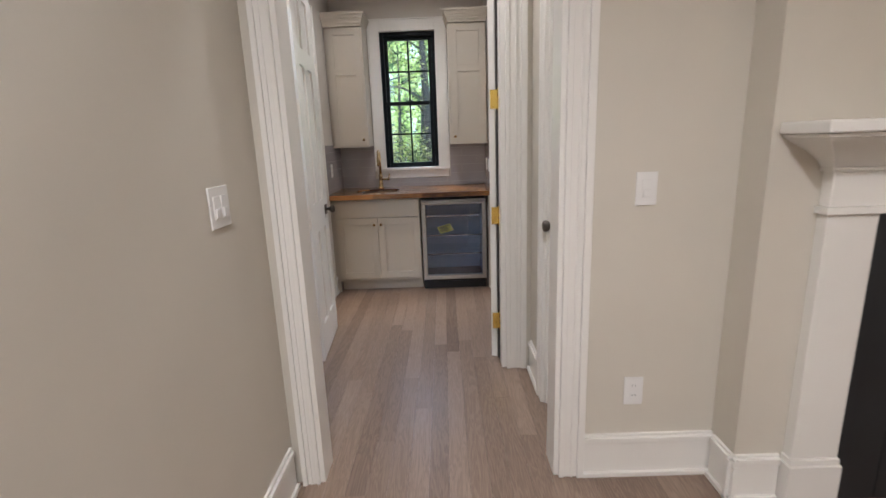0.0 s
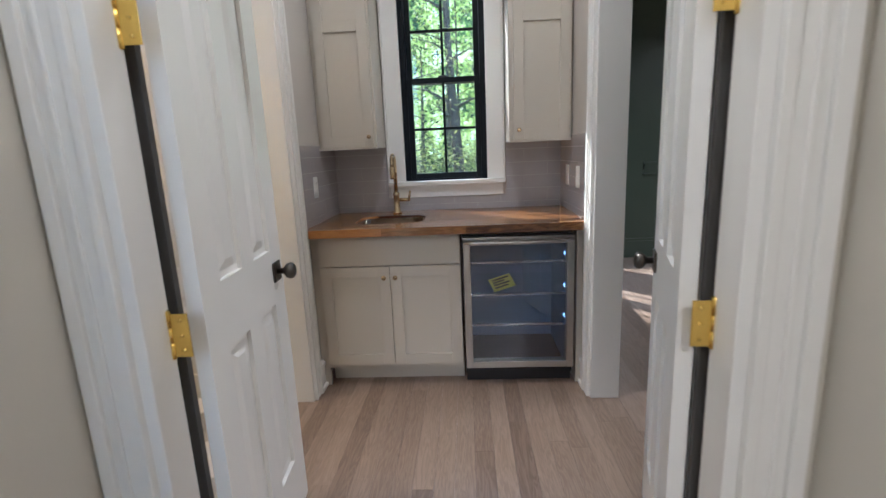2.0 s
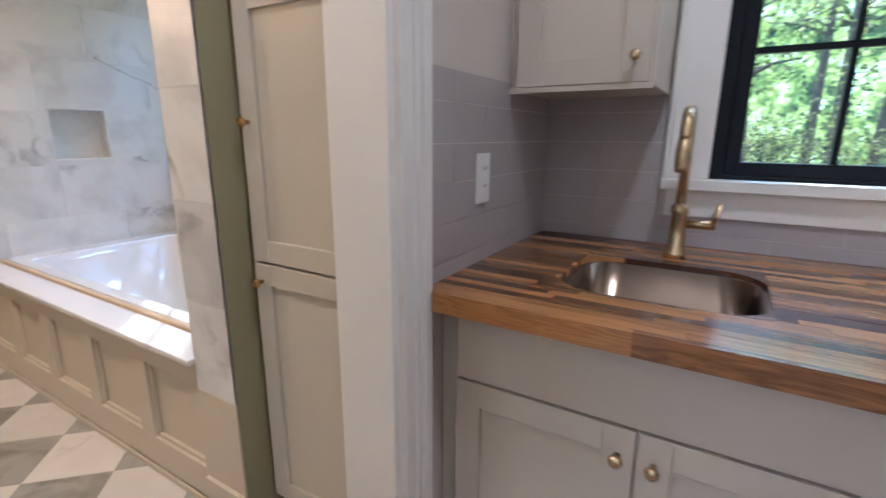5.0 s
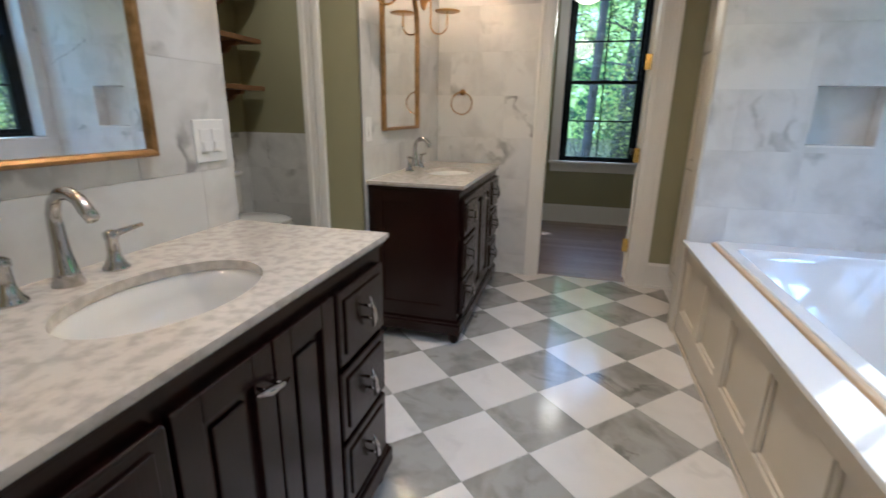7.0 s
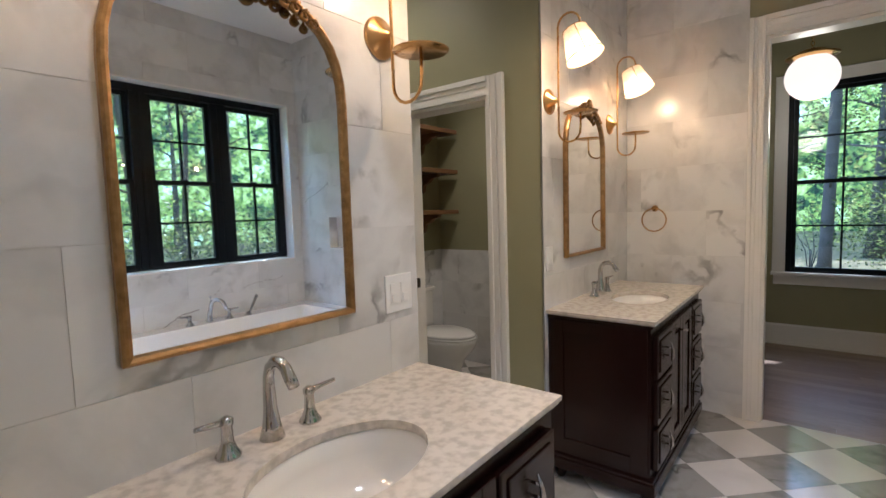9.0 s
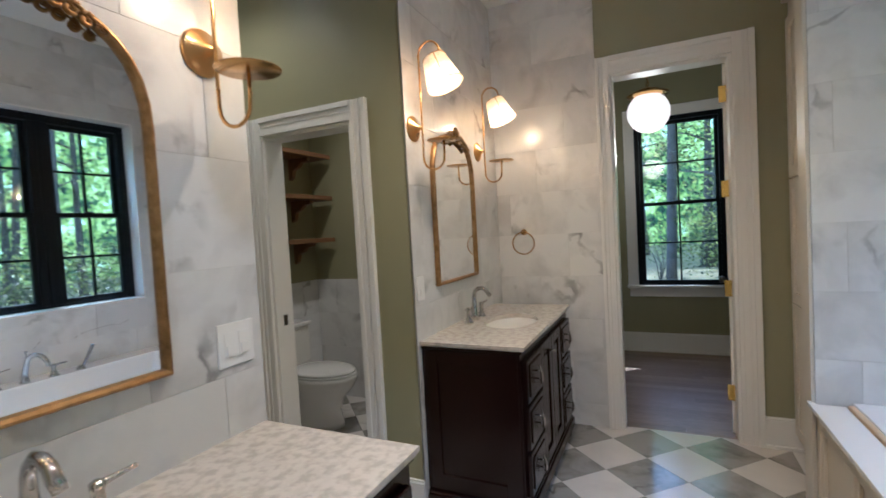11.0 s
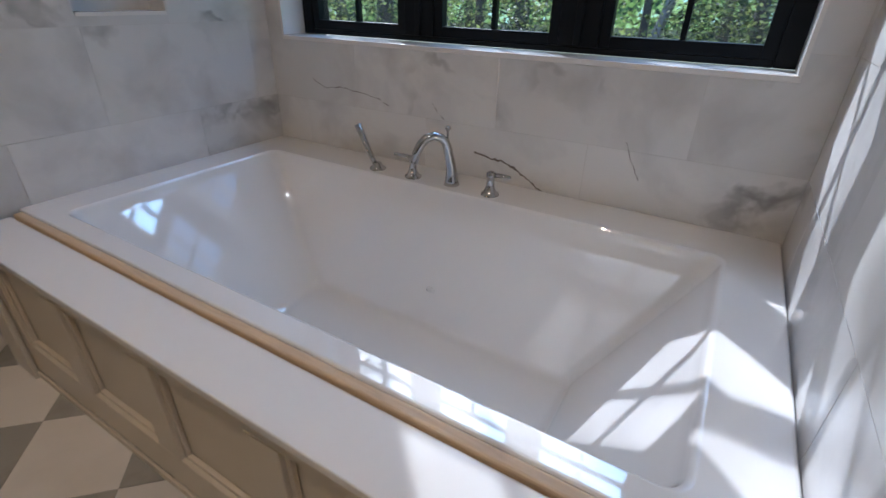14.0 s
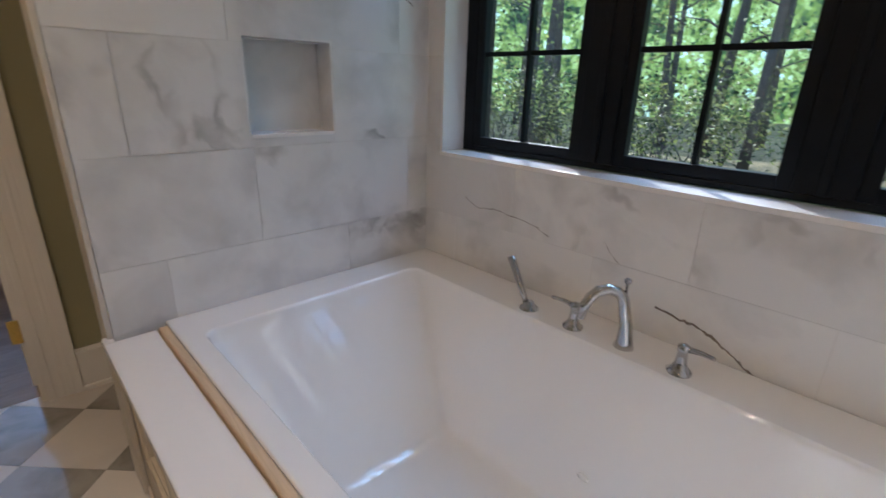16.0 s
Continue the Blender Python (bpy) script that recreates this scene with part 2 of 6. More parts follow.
def leafy(name, dark, light):
    m = bpy.data.materials.new(name)
    m.use_nodes = True
    nt = m.node_tree
    b, out = nt.nodes["Principled BSDF"], nt.nodes["Material Output"]
    geo = nt.nodes.new("ShaderNodeNewGeometry")
    mix = nt.nodes.new("ShaderNodeMix")
    mix.data_type = 'RGBA'
    # most leaves get a shaded dark in their colour, a few a sunlit tone
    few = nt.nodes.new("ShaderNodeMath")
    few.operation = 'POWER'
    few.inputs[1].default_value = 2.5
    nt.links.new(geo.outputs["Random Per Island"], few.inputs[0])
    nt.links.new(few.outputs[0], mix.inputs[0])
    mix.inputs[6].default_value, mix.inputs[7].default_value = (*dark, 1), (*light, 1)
    nt.links.new(mix.outputs[2], b.inputs["Base Color"])
    b.inputs["Roughness"].default_value = 0.45
    tl, ms = nt.nodes.new("ShaderNodeBsdfTranslucent"), nt.nodes.new("ShaderNodeMixShader")
    nt.links.new(mix.outputs[2], tl.inputs[0])
    ms.inputs[0].default_value = 0.5
    nt.links.new(b.outputs[0], ms.inputs[1])
    nt.links.new(tl.outputs[0], ms.inputs[2])
    nt.links.new(ms.outputs[0], out.inputs[0])
    return m


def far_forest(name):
    """A plain glowing distance: sunlit leaves, shaded gaps and pale sky painted in colour."""
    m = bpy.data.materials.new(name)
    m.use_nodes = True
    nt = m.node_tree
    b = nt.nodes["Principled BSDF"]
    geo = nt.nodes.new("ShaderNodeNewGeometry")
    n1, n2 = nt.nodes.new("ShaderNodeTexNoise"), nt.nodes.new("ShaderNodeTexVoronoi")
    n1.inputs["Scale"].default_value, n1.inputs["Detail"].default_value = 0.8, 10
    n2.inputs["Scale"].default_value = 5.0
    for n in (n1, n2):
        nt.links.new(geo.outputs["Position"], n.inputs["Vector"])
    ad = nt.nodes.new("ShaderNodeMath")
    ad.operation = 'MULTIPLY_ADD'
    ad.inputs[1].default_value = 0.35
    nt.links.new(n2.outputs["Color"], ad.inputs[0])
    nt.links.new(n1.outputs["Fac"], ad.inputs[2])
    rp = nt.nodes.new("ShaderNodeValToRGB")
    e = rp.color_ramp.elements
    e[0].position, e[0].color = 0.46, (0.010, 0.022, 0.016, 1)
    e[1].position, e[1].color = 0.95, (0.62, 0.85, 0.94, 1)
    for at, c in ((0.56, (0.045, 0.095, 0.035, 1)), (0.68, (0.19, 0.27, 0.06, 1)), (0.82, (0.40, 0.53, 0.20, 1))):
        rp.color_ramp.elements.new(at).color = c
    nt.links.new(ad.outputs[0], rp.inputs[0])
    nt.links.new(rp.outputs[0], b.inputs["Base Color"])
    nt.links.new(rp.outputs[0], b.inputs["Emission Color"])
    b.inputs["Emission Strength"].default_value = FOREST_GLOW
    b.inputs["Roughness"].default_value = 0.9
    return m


BEIGE = material("beige_wall_paint", (0.62, 0.58, 0.505), 0.55, vary=0.03, bump=0.03, fine=220)
WHITE = material("white_trim_paint", (0.8, 0.78, 0.74), 0.3, vary=0.02, bump=0.008, fine=90)
CEIL = material("ceiling_paint", (0.82, 0.81, 0.78), 0.7, vary=0.02, bump=0.03, fine=200)
OLIVE = material("olive_wall_paint", (0.30, 0.285, 0.17), 0.42, vary=0.04, bump=0.03, fine=220)
DARKGREEN = material("dark_green_paint", (0.07, 0.092, 0.072), 0.35, vary=0.05, bump=0.03, fine=220)
PUTTY = material("putty_cabinet_paint", (0.60, 0.555, 0.47), 0.35, vary=0.02, bump=0.006, fine=120)
GREYCAB = material("grey_cabinet_paint", (0.56, 0.52, 0.47), 0.35, vary=0.02, bump=0.006, fine=120)
BARCAB = material("greige_bar_cabinet_paint", (0.55, 0.50, 0.42), 0.33, vary=0.02, bump=0.006, fine=120)
SINKSTEEL = material("dark_bronze_sink_metal", (0.26, 0.20, 0.15), 0.22, metal=1.0, vary=0.12, scale=14, bump=0.01)
FRIDGELED = glow("lit_blue_white_led", (0.35, 0.6, 1.0), 0.5)
TUBPANEL = material("tub_panel_paint", (0.62, 0.55, 0.43), 0.38, vary=0.02, bump=0.006, fine=120)
SUBWAY = material("grey_glazed_tile", (0.40, 0.375, 0.375), 0.12, vary=0.05, scale=9, fine=30, bump=0.02, object_random=0.3)
GROUT = material("grout", (0.62, 0.60, 0.57), 0.8, vary=0.08, bump=0.05)
MARBLE = marble("white_marble_tile", (0.72, 0.71, 0.695), (0.27, 0.26, 0.255), rough=0.21, vein_scale=1.3, width=0.03, amount=0.95, mottle=0.42, cloud_from=0.46, cloud_to=0.78)
FLOORWHITE = marble("white_floor_marble", (0.70, 0.66, 0.61), (0.40, 0.37, 0.34), rough=0.13, vein_scale=1.3, width=0.03, amount=0.5, mottle=0.25, seed=3)
FLOORGREY = marble("grey_floor_marble", (0.36, 0.345, 0.31), (0.15, 0.14, 0.12), rough=0.13, vein_scale=1.8, width=0.035, amount=1.0, mottle=0.8, seed=7, cloud=5, cloud_from=0.45, cloud_to=0.72)
TOPSTONE = marble("vanity_top_marble", (0.62, 0.575, 0.515), (0.33, 0.295, 0.255), rough=0.05, vein_scale=11, width=0.05, amount=0.35, mottle=0.5, seed=11, cloud=34, cloud_from=0.43, cloud_to=0.63)
DECKSTONE = material("white_deck_stone", (0.78, 0.755, 0.72), 0.16, vary=0.02, bump=0.0)
ACRYLIC = material("white_tub_acrylic", (0.80, 0.785, 0.765), 0.05, spec=0.9, vary=0.015, bump=0.0, coat=0.75)
ACRYLIC.node_tree.nodes["Principled BSDF"].inputs["Coat Roughness"].default_value = 0.02
ACRYLIC.node_tree.nodes["Principled BSDF"].inputs["Coat IOR"].default_value = 1.65
PORCELAIN = material("white_porcelain", (0.80, 0.78, 0.74), 0.08, vary=0.015, bump=0.0, coat=0.5)
ESPRESSO = wood("espresso_stained_wood", (0.009, 0.003, 0.0025), (0.018, 0.006, 0.0047), 0.24, axis=2, ring=12, random_amount=0.2, coat=0.0)
ESPRESSO.node_tree.nodes["Principled BSDF"].inputs["Specular IOR Level"].default_value = 0.36
OAK = wood("oak_floor_boards", (0.14, 0.093, 0.068), (0.34, 0.25, 0.19), 0.33, axis=1, ring=16, random_amount=0.55, bias=-0.08)
BUTCHER = wood("butcher_block_staves", (0.050, 0.014, 0.005), (0.40, 0.185, 0.062), 0.22, axis=0, ring=20, random_amount=1.35, bias=-0.55, coat=0.4)
SHELFWOOD = wood("stained_shelf_wood", (0.10, 0.045, 0.018), (0.22, 0.115, 0.05), 0.45, axis=0, ring=14)
STRIPWOOD = wood("raw_pine_strip", (0.42, 0.29, 0.17), (0.60, 0.45, 0.29), 0.5, axis=0, ring=14)
BRASS = material("aged_brass", (0.60, 0.36, 0.13), 0.26, metal=1.0, vary=0.08, bump=0.01)
BRIGHTBRASS = material("bright_brass", (0.85, 0.60, 0.16), 0.22, metal=1.0, vary=0.05, bump=0.01)
CHAMPAGNE = material("champagne_brass", (0.62, 0.47, 0.28), 0.24, metal=1.0, vary=0.05, bump=0.01)
BRONZE_DARK = material("dark_bronze", (0.05, 0.035, 0.02), 0.4, metal=0.6, vary=0.2, scale=30)
GILT = material("antique_gilt", (0.36, 0.22, 0.09), 0.38, metal=1.0, vary=0.35, scale=30, bump=0.05)
CRESTGILT = material("dark_carved_gilt", (0.26, 0.15, 0.055), 0.36, metal=1.0, vary=0.5, scale=60, bump=0.06)
CHROME = material("polished_chrome", (0.50, 0.49, 0.48), 0.05, metal=1.0, vary=0.02, bump=0.0)
STEEL = material("brushed_steel", (0.52, 0.51, 0.49), 0.3, metal=1.0, vary=0.06, bump=0.01)
PEWTER = material("dark_pewter", (0.13, 0.115, 0.10), 0.36, metal=1.0, vary=0.15, bump=0.02)
BLACKFRAME = material("black_window_paint", (0.005, 0.007, 0.010), 0.4, spec=0.18, vary=0.1, bump=0.01)
BLACK = material("black_plastic", (0.012, 0.012, 0.013), 0.4, vary=0.1)
SLATE = material("black_slate", (0.015, 0.017, 0.02), 0.4, vary=0.2, scale=8)
# dark of the painted hinge-gap shade and of the joints between floor boards
DARKGAP = material("gap_shade_and_board_joints", (0.06, 0.055, 0.05), 0.7)
PLASTIC = material("white_switch_plastic", (0.80, 0.79, 0.77), 0.3, vary=0.01, bump=0.0)
GUIDE = material("yellow_guide_paper", (0.62, 0.62, 0.10), 0.6, vary=0.04)
FRIDGEBLUE = material("fridge_liner_plastic", (0.30, 0.38, 0.52), 0.4, vary=0.05)
MIRROR = material("mirror_silver", (0.88, 0.89, 0.88), 0.015, metal=1.0, vary=0.0, bump=0.0)
PANE = glass("window_glass", (0.96, 0.99, 0.98), 0.05)
FRIDGEGLASS = glass("smoked_door_glass", (0.85, 0.88, 0.93), 0.07)
BULBSHADE = sheer("lit_linen_shade", (1.0, 0.84, 0.62), SHADE_GLOW)
BULB = glow("lit_warm_bulb", (1.0, 0.74, 0.40), 0.35)
GLOBE = glow("lit_opal_globe", (1.0, 0.80, 0.55), GLOBE_GLOW)
CANLENS = glow("lit_downlight_lens", (1.0, 0.86, 0.68), 6.0)
BARK = material("grey_tree_bark", (0.09, 0.078, 0.07), 0.85, vary=0.4, scale=4, fine=25, bump=0.2)
PALEBARK = material("pale_tree_bark", (0.30, 0.28, 0.26), 0.8, vary=0.35, scale=5, fine=25, bump=0.2)
LEAVES = leafy("sun_and_shade_tinted_leaves", (0.022, 0.044, 0.018), (0.60, 0.64, 0.20))
LITTER = material("forest_floor_litter", (0.30, 0.24, 0.13), 0.9, vary=0.5, scale=1.5, fine=14, bump=0.2)
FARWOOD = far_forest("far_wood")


# ---- building helpers ----
def boxmesh(bm, x0, x1, y0, y1, z0, z1, bevel=0.0):
    vs = [bm.verts.new(c) for c in ((x0, y0, z0), (x1, y0, z0), (x1, y1, z0), (x0, y1, z0), (x0, y0, z1), (x1, y0, z1), (x1, y1, z1), (x0, y1, z1))]
    fs = [bm.faces.new([vs[i] for i in f]) for f in ((3, 2, 1, 0), (4, 5, 6, 7), (0, 1, 5, 4), (1, 2, 6, 5), (2, 3, 7, 6), (3, 0, 4, 7))]
    if bevel:
        es = list({e for f in fs for e in f.edges})
        bmesh.ops.bevel(bm, geom=es, offset=bevel, segments=2, affect='EDGES', profile=0.5)
    return bm


def box(x0, x1, y0, y1, z0, z1, bevel=0.0):
    return boxmesh(bmesh.new(), min(x0, x1), max(x0, x1), min(y0, y1), max(y0, y1), min(z0, z1), max(z0, z1), bevel)


def boxes(*rows):
    bm = bmesh.new()
    for r in rows:
        boxmesh(bm, *r)
    return bm


def lathe(profile, steps=24, at=(0, 0, 0), turn=None):
    """A solid turned about z from (radius, height) pairs."""
    bm = bmesh.new()
    rings = []
    for r, z in profile:
        rings.append([bm.verts.new((r * math.cos(a), r * math.sin(a), z)) for a in (2 * math.pi * k / steps for k in range(steps))])
    for p, q in zip(rings, rings[1:]):
        for k in range(steps):
            bm.faces.new((p[k], p[(k + 1) % steps], q[(k + 1) % steps], q[k]))
    bm.faces.new(rings[0][::-1])
    bm.faces.new(rings[-1])
    m = Matrix.Translation(at) @ (turn.to_4x4() if turn else Matrix.Identity(4))
    bmesh.ops.transform(bm, matrix=m, verts=bm.verts)
    for f in bm.faces:
        f.smooth = True
    return bm


def tube(points, radius, steps=10, radii=None):
    """A round bar swept along points."""
    bm = bmesh.new()
    pts = [Vector(p) for p in points]
    rings, up = [], None
    for i, p in enumerate(pts):
        way = (pts[min(i + 1, len(pts) - 1)] - pts[max(i - 1, 0)]).normalized()
        if up is None:
            up = way.orthogonal().normalized()
        up = (up - way * up.dot(way)).normalized()
        side = way.cross(up)
        r = radii[i] if radii else radius
        rings.append([bm.verts.new(p + r * (math.cos(a) * up + math.sin(a) * side)) for a in (2 * math.pi * k / steps for k in range(steps))])
    for a, b in zip(rings, rings[1:]):
        for k in range(steps):
            bm.faces.new((a[k], a[(k + 1) % steps], b[(k + 1) % steps], b[k]))
    bm.faces.new(rings[0][::-1])
    bm.faces.new(rings[-1])
    for f in bm.faces:
        f.smooth = True
    return bm


def arc(cx, cy, r, a0, a1, n=10):
    return [(cx + r * math.cos(radians(a0 + (a1 - a0) * k / n)), cy + r * math.sin(radians(a0 + (a1 - a0) * k / n))) for k in range(n + 1)]


def extrude_outline(outline, holes, z0, z1):
    """A flat plate with the given outline between two heights; holes is a list of one outline at most, with as many corners."""
    bm = bmesh.new()
    n = len(outline)
    lo = [bm.verts.new((x, y, z0)) for x, y in outline]
    hi = [bm.verts.new((x, y, z1)) for x, y in outline]
    for k in range(n):
        bm.faces.new((lo[k], lo[(k + 1) % n], hi[(k + 1) % n], hi[k]))
    if holes:
        hl = [bm.verts.new((x, y, z0)) for x, y in holes[0]]
        hh = [bm.verts.new((x, y, z1)) for x, y in holes[0]]
        for k in range(n):
            j = (k + 1) % n
            bm.faces.new((hl[j], hl[k], hh[k], hh[j]))
            bm.faces.new((hi[k], hi[j], hh[j], hh[k]))
            bm.faces.new((lo[j], lo[k], hl[k], hl[j]))
    else:
        bm.faces.new(hi)
        bm.faces.new(lo[::-1])
    return bm


def moved(bm, m):
    bmesh.ops.transform(bm, matrix=m, verts=bm.verts)
    return bm


def joined(*bms):
    out = bmesh.new()
    for b in bms:
        me = bpy.data.meshes.new("join")
        b.to_mesh(me)
        out.from_mesh(me)
        b.free()
        bpy.data.meshes.remove(me)
    return out


def part(name, bm, mat, parent=None, label=""):
    me = bpy.data.meshes.new(name)
    bmesh.ops.recalc_face_normals(bm, faces=bm.faces)
    bm.to_mesh(me)
    bm.free()
    me.materials.append(mat)
    ob = new(name, me)
    if parent is not None:
        ob.parent = parent
    if label:
        ob["label"] = label
    return ob


def thing(name, label, category, at=(0, 0, 0), group=""):
    ob = new(name)
    ob.empty_display_size = 0.05
    ob.location = at
    return tagged(ob, label, category, group)


def local(bm, at):
    """Moves world-built geometry into the space of a thing that stands at a place."""
    return moved(bm, Matrix.Translation(-Vector(at)))


def structure(name, bm, mat, label, category):
    return tagged(part(name, bm, mat), label, category, kind="structure")


def wpart(name, bm, mat, parent, label=""):
    """A part built in world places, hung under its thing."""
    off, p = Vector((0, 0, 0)), parent
    while p is not None:
        off += p.location
        p = p.parent
    return part(name, moved(bm, Matrix.Translation(-off)), mat, parent, label)


# ---- the plan ----
CEILING = 2.95
OPEN_TOP = 2.35
SOUTH, WEST, EAST = 3.905, -4.30, -0.905      # bathroom faces
BARW, BARE, BARN = -0.775, 0.69, 6.30         # wet bar nook faces
TUBN, NICHE, TUBE = 6.70, -3.527, -1.582      # tub alcove faces
DECK = 0.553


def rects_minus(rect, holes):
    """The rectangle (u0, u1, v0, v1) cut by holes, as rectangles."""
    todo = [rect]
    for h in holes:
        out = []
        for u0, u1, v0, v1 in todo:
            a0, a1, b0, b1 = max(u0, h[0]), min(u1, h[1]), max(v0, h[2]), min(v1, h[3])
            if a0 >= a1 - 1e-6 or b0 >= b1 - 1e-6:
                out.append((u0, u1, v0, v1))
                continue
            for r in ((u0, a0, v0, v1), (a1, u1, v0, v1), (a0, a1, v0, b0), (a0, a1, b1, v1)):
                if r[1] - r[0] > 0.002 and r[3] - r[2] > 0.002:
                    out.append(r)
        todo = out
    return todo


def slab(axis, a0, a1, u0, u1, v0, v1, holes=()):
    """A wall slab across an axis, from a0 to a1, with rectangular openings through it."""
    bm = bmesh.new()
    for r in rects_minus((u0, u1, v0, v1), holes):
        if axis == 'x':
            boxmesh(bm, a0, a1, r[0], r[1], r[2], r[3])
        else:
            boxmesh(bm, r[0], r[1], a0, a1, r[2], r[3])
    return bm


# fireplace room
structure("wall_room_west", slab('x', -0.505, -0.385, -2.0, 3.27, 0, CEILING), BEIGE, "smooth beige painted side wall of the fireplace room", "wall")
structure("wall_room_north", slab('y', 3.15, 3.27, -0.385, 3.6, 0, CEILING, [(-0.28, 0.69, 0, OPEN_TOP)]), BEIGE, "smooth beige painted wall with a cased opening", "wall")
structure("wall_room_east", slab('x', 3.6, 3.72, -2.0, 3.27, 0, CEILING), BEIGE, "smooth beige painted wall", "wall")
structure("wall_room_south", slab('y', -2.12, -2.0, -0.62, 3.72, 0, CEILING), BEIGE, "smooth beige painted wall", "wall")
structure("chimney_breast", slab('y', 3.0, 3.148, 1.30, 3.2, 0, CEILING), BEIGE, "beige painted chimney breast behind the mantel", "wall")
structure("ceiling_room", box(-0.62, 3.72, -2.12, 3.27, CEILING, CEILING + 0.1), CEIL, "flat white painted ceiling", "ceiling")
# passage between the two cased openings
structure("wall_passage_west", slab('x', -0.87, -0.722, 3.27, 4.09, 0, CEILING), BEIGE, "beige painted passage wall", "wall")
structure("wall_passage_east", slab('x', 0.75, 0.87, 3.27, 4.09, 0, CEILING, [(3.31, 3.69, 0, 2.34)]), BEIGE, "beige painted passage wall with a closet door", "wall")
structure("wall_bar_south", slab('y', 4.09, 4.21, -0.905, 0.82, 0, CEILING, [(-0.605, 0.605, 0, OPEN_TOP)]), BEIGE, "beige painted wall with a double door", "wall")
# wet bar
WEST_OPEN, EAST_OPEN = (4.45, 5.50, 0, OPEN_TOP), (4.45, 5.50, 0, OPEN_TOP)
structure("wall_bar_west", slab('x', EAST, BARW, 4.21, 6.42, 0, CEILING, [WEST_OPEN]), GREYCAB, "pale grey painted wall between wet bar and bathroom", "wall")
structure("wall_bar_east", slab('x', BARE, 0.82, 4.21, 6.42, 0, CEILING, [EAST_OPEN]), GREYCAB, "pale grey painted wall between wet bar and green room", "wall")
structure("wall_bar_north", slab('y', BARN, BARN + 0.12, BARW, BARE, 0, CEILING, [(-0.315, 0.222, 1.10, 2.385)]), GREYCAB, "pale grey painted wall round the bar window", "wall")
structure("ceiling_bar", box(-0.905, 0.87, 3.27, 6.42, CEILING, CEILING + 0.1), CEIL, "flat white painted ceiling", "ceiling")
# bathroom
structure("wall_bath_east", slab('x', -0.91, EAST - 0.002, 3.785, 4.21, 0, CEILING), OLIVE, "olive green painted wall", "wall")
structure("wall_bath_south", slab('y', 3.78, SOUTH - 0.008, -2.04, -0.907, 0, CEILING), OLIVE, "wall behind the first vanity", "wall")
structure("wall_bath_south_west", slab('y', 3.78, SOUTH - 0.008, WEST, -2.99, 0, CEILING), OLIVE, "wall behind the second vanity", "wall")
structure("wall_toilet_east", slab('x', -3.11, -2.99, 2.2, 3.78, 0, CEILING, [(3.0, 3.6, 0, 1.96)]), OLIVE, "olive green painted wall with the toilet door opening", "wall")
structure("wall_toilet_east_end", slab('x', -3.0, -2.991, 3.78, SOUTH - 0.002, 0, CEILING), OLIVE, "olive painted wall corner", "wall")
structure("wall_toilet_south", slab('y', 2.08, 2.2, -4.42, -2.04, 0, CEILING), OLIVE, "olive green painted wall behind the toilet", "wall")
structure("wall_nook_east", slab('x', -2.04, -1.92, 2.08, 3.78, 0, CEILING), OLIVE, "olive green painted nook wall", "wall")
CLOSET_OPEN = (4.70, 5.38, 0, 2.335)
structure("wall_bath_west", slab('x', WEST - 0.12, WEST, 2.2, 6.95, 0, CEILING, [CLOSET_OPEN]), OLIVE, "olive green painted wall with a cased closet door", "wall")
NICHE_HOLE = (5.993, 6.285, 1.068, 1.355)
structure("wall_tub_west", slab('x', NICHE - 0.13, NICHE - 0.009, 5.56, 6.95, 0, CEILING, [NICHE_HOLE]), PUTTY, "stub wall at the niche end of the tub", "wall")
structure("wall_tub_east", slab('x', TUBE + 0.009, -1.40, 5.56, 6.95, 0, CEILING), OLIVE, "olive painted stub wall at the window end of the tub", "wall")
TUB_WIN = (-3.441, -1.679, 0.98, 2.375)
structure("wall_tub_north", slab('y', TUBN + 0.009, 6.95, -3.657, -1.40, 0, CEILING, [TUB_WIN]), OLIVE, "outer wall with the wide tub window", "wall")
structure("wall_cabinet_back", slab('y', 6.20, 6.32, -1.40, EAST - 0.002, 0, CEILING), OLIVE, "plain wall behind the linen cabinet", "wall")
structure("wall_cabinet_back_west", slab('y', 6.20, 6.32, WEST, -3.657, 0, CEILING), OLIVE, "plain wall behind the linen cabinet", "wall")
structure("ceiling_bath", box(-4.42, -0.905, 2.08, 6.95, CEILING, CEILING + 0.1), CEIL, "flat white painted bathroom ceiling", "ceiling")
# closet beyond
CLOSET_WIN = (4.74, 5.55, 0.70, 2.42)
structure("wall_closet_west", slab('x', -6.47, -6.35, 3.4, 7.2, 0, CEILING, [CLOSET_WIN]), OLIVE, "olive green painted closet wall with a window", "wall")
structure("wall_closet_south", slab('y', 3.28, 3.4, -6.47, -4.42, 0, CEILING), OLIVE, "olive green painted closet wall", "wall")
structure("wall_closet_north", slab('y', 7.2, 7.32, -6.47, -4.42, 0, CEILING), OLIVE, "olive green painted closet wall", "wall")
structure("wall_closet_east", slab('x', -4.424, -4.421, 3.4, 7.2, 0, CEILING, [CLOSET_OPEN]), OLIVE, "olive green painted closet wall", "wall")
structure("ceiling_closet", box(-6.47, -4.42, 3.28, 7.32, CEILING, CEILING + 0.1), CEIL, "flat white painted closet ceiling", "ceiling")
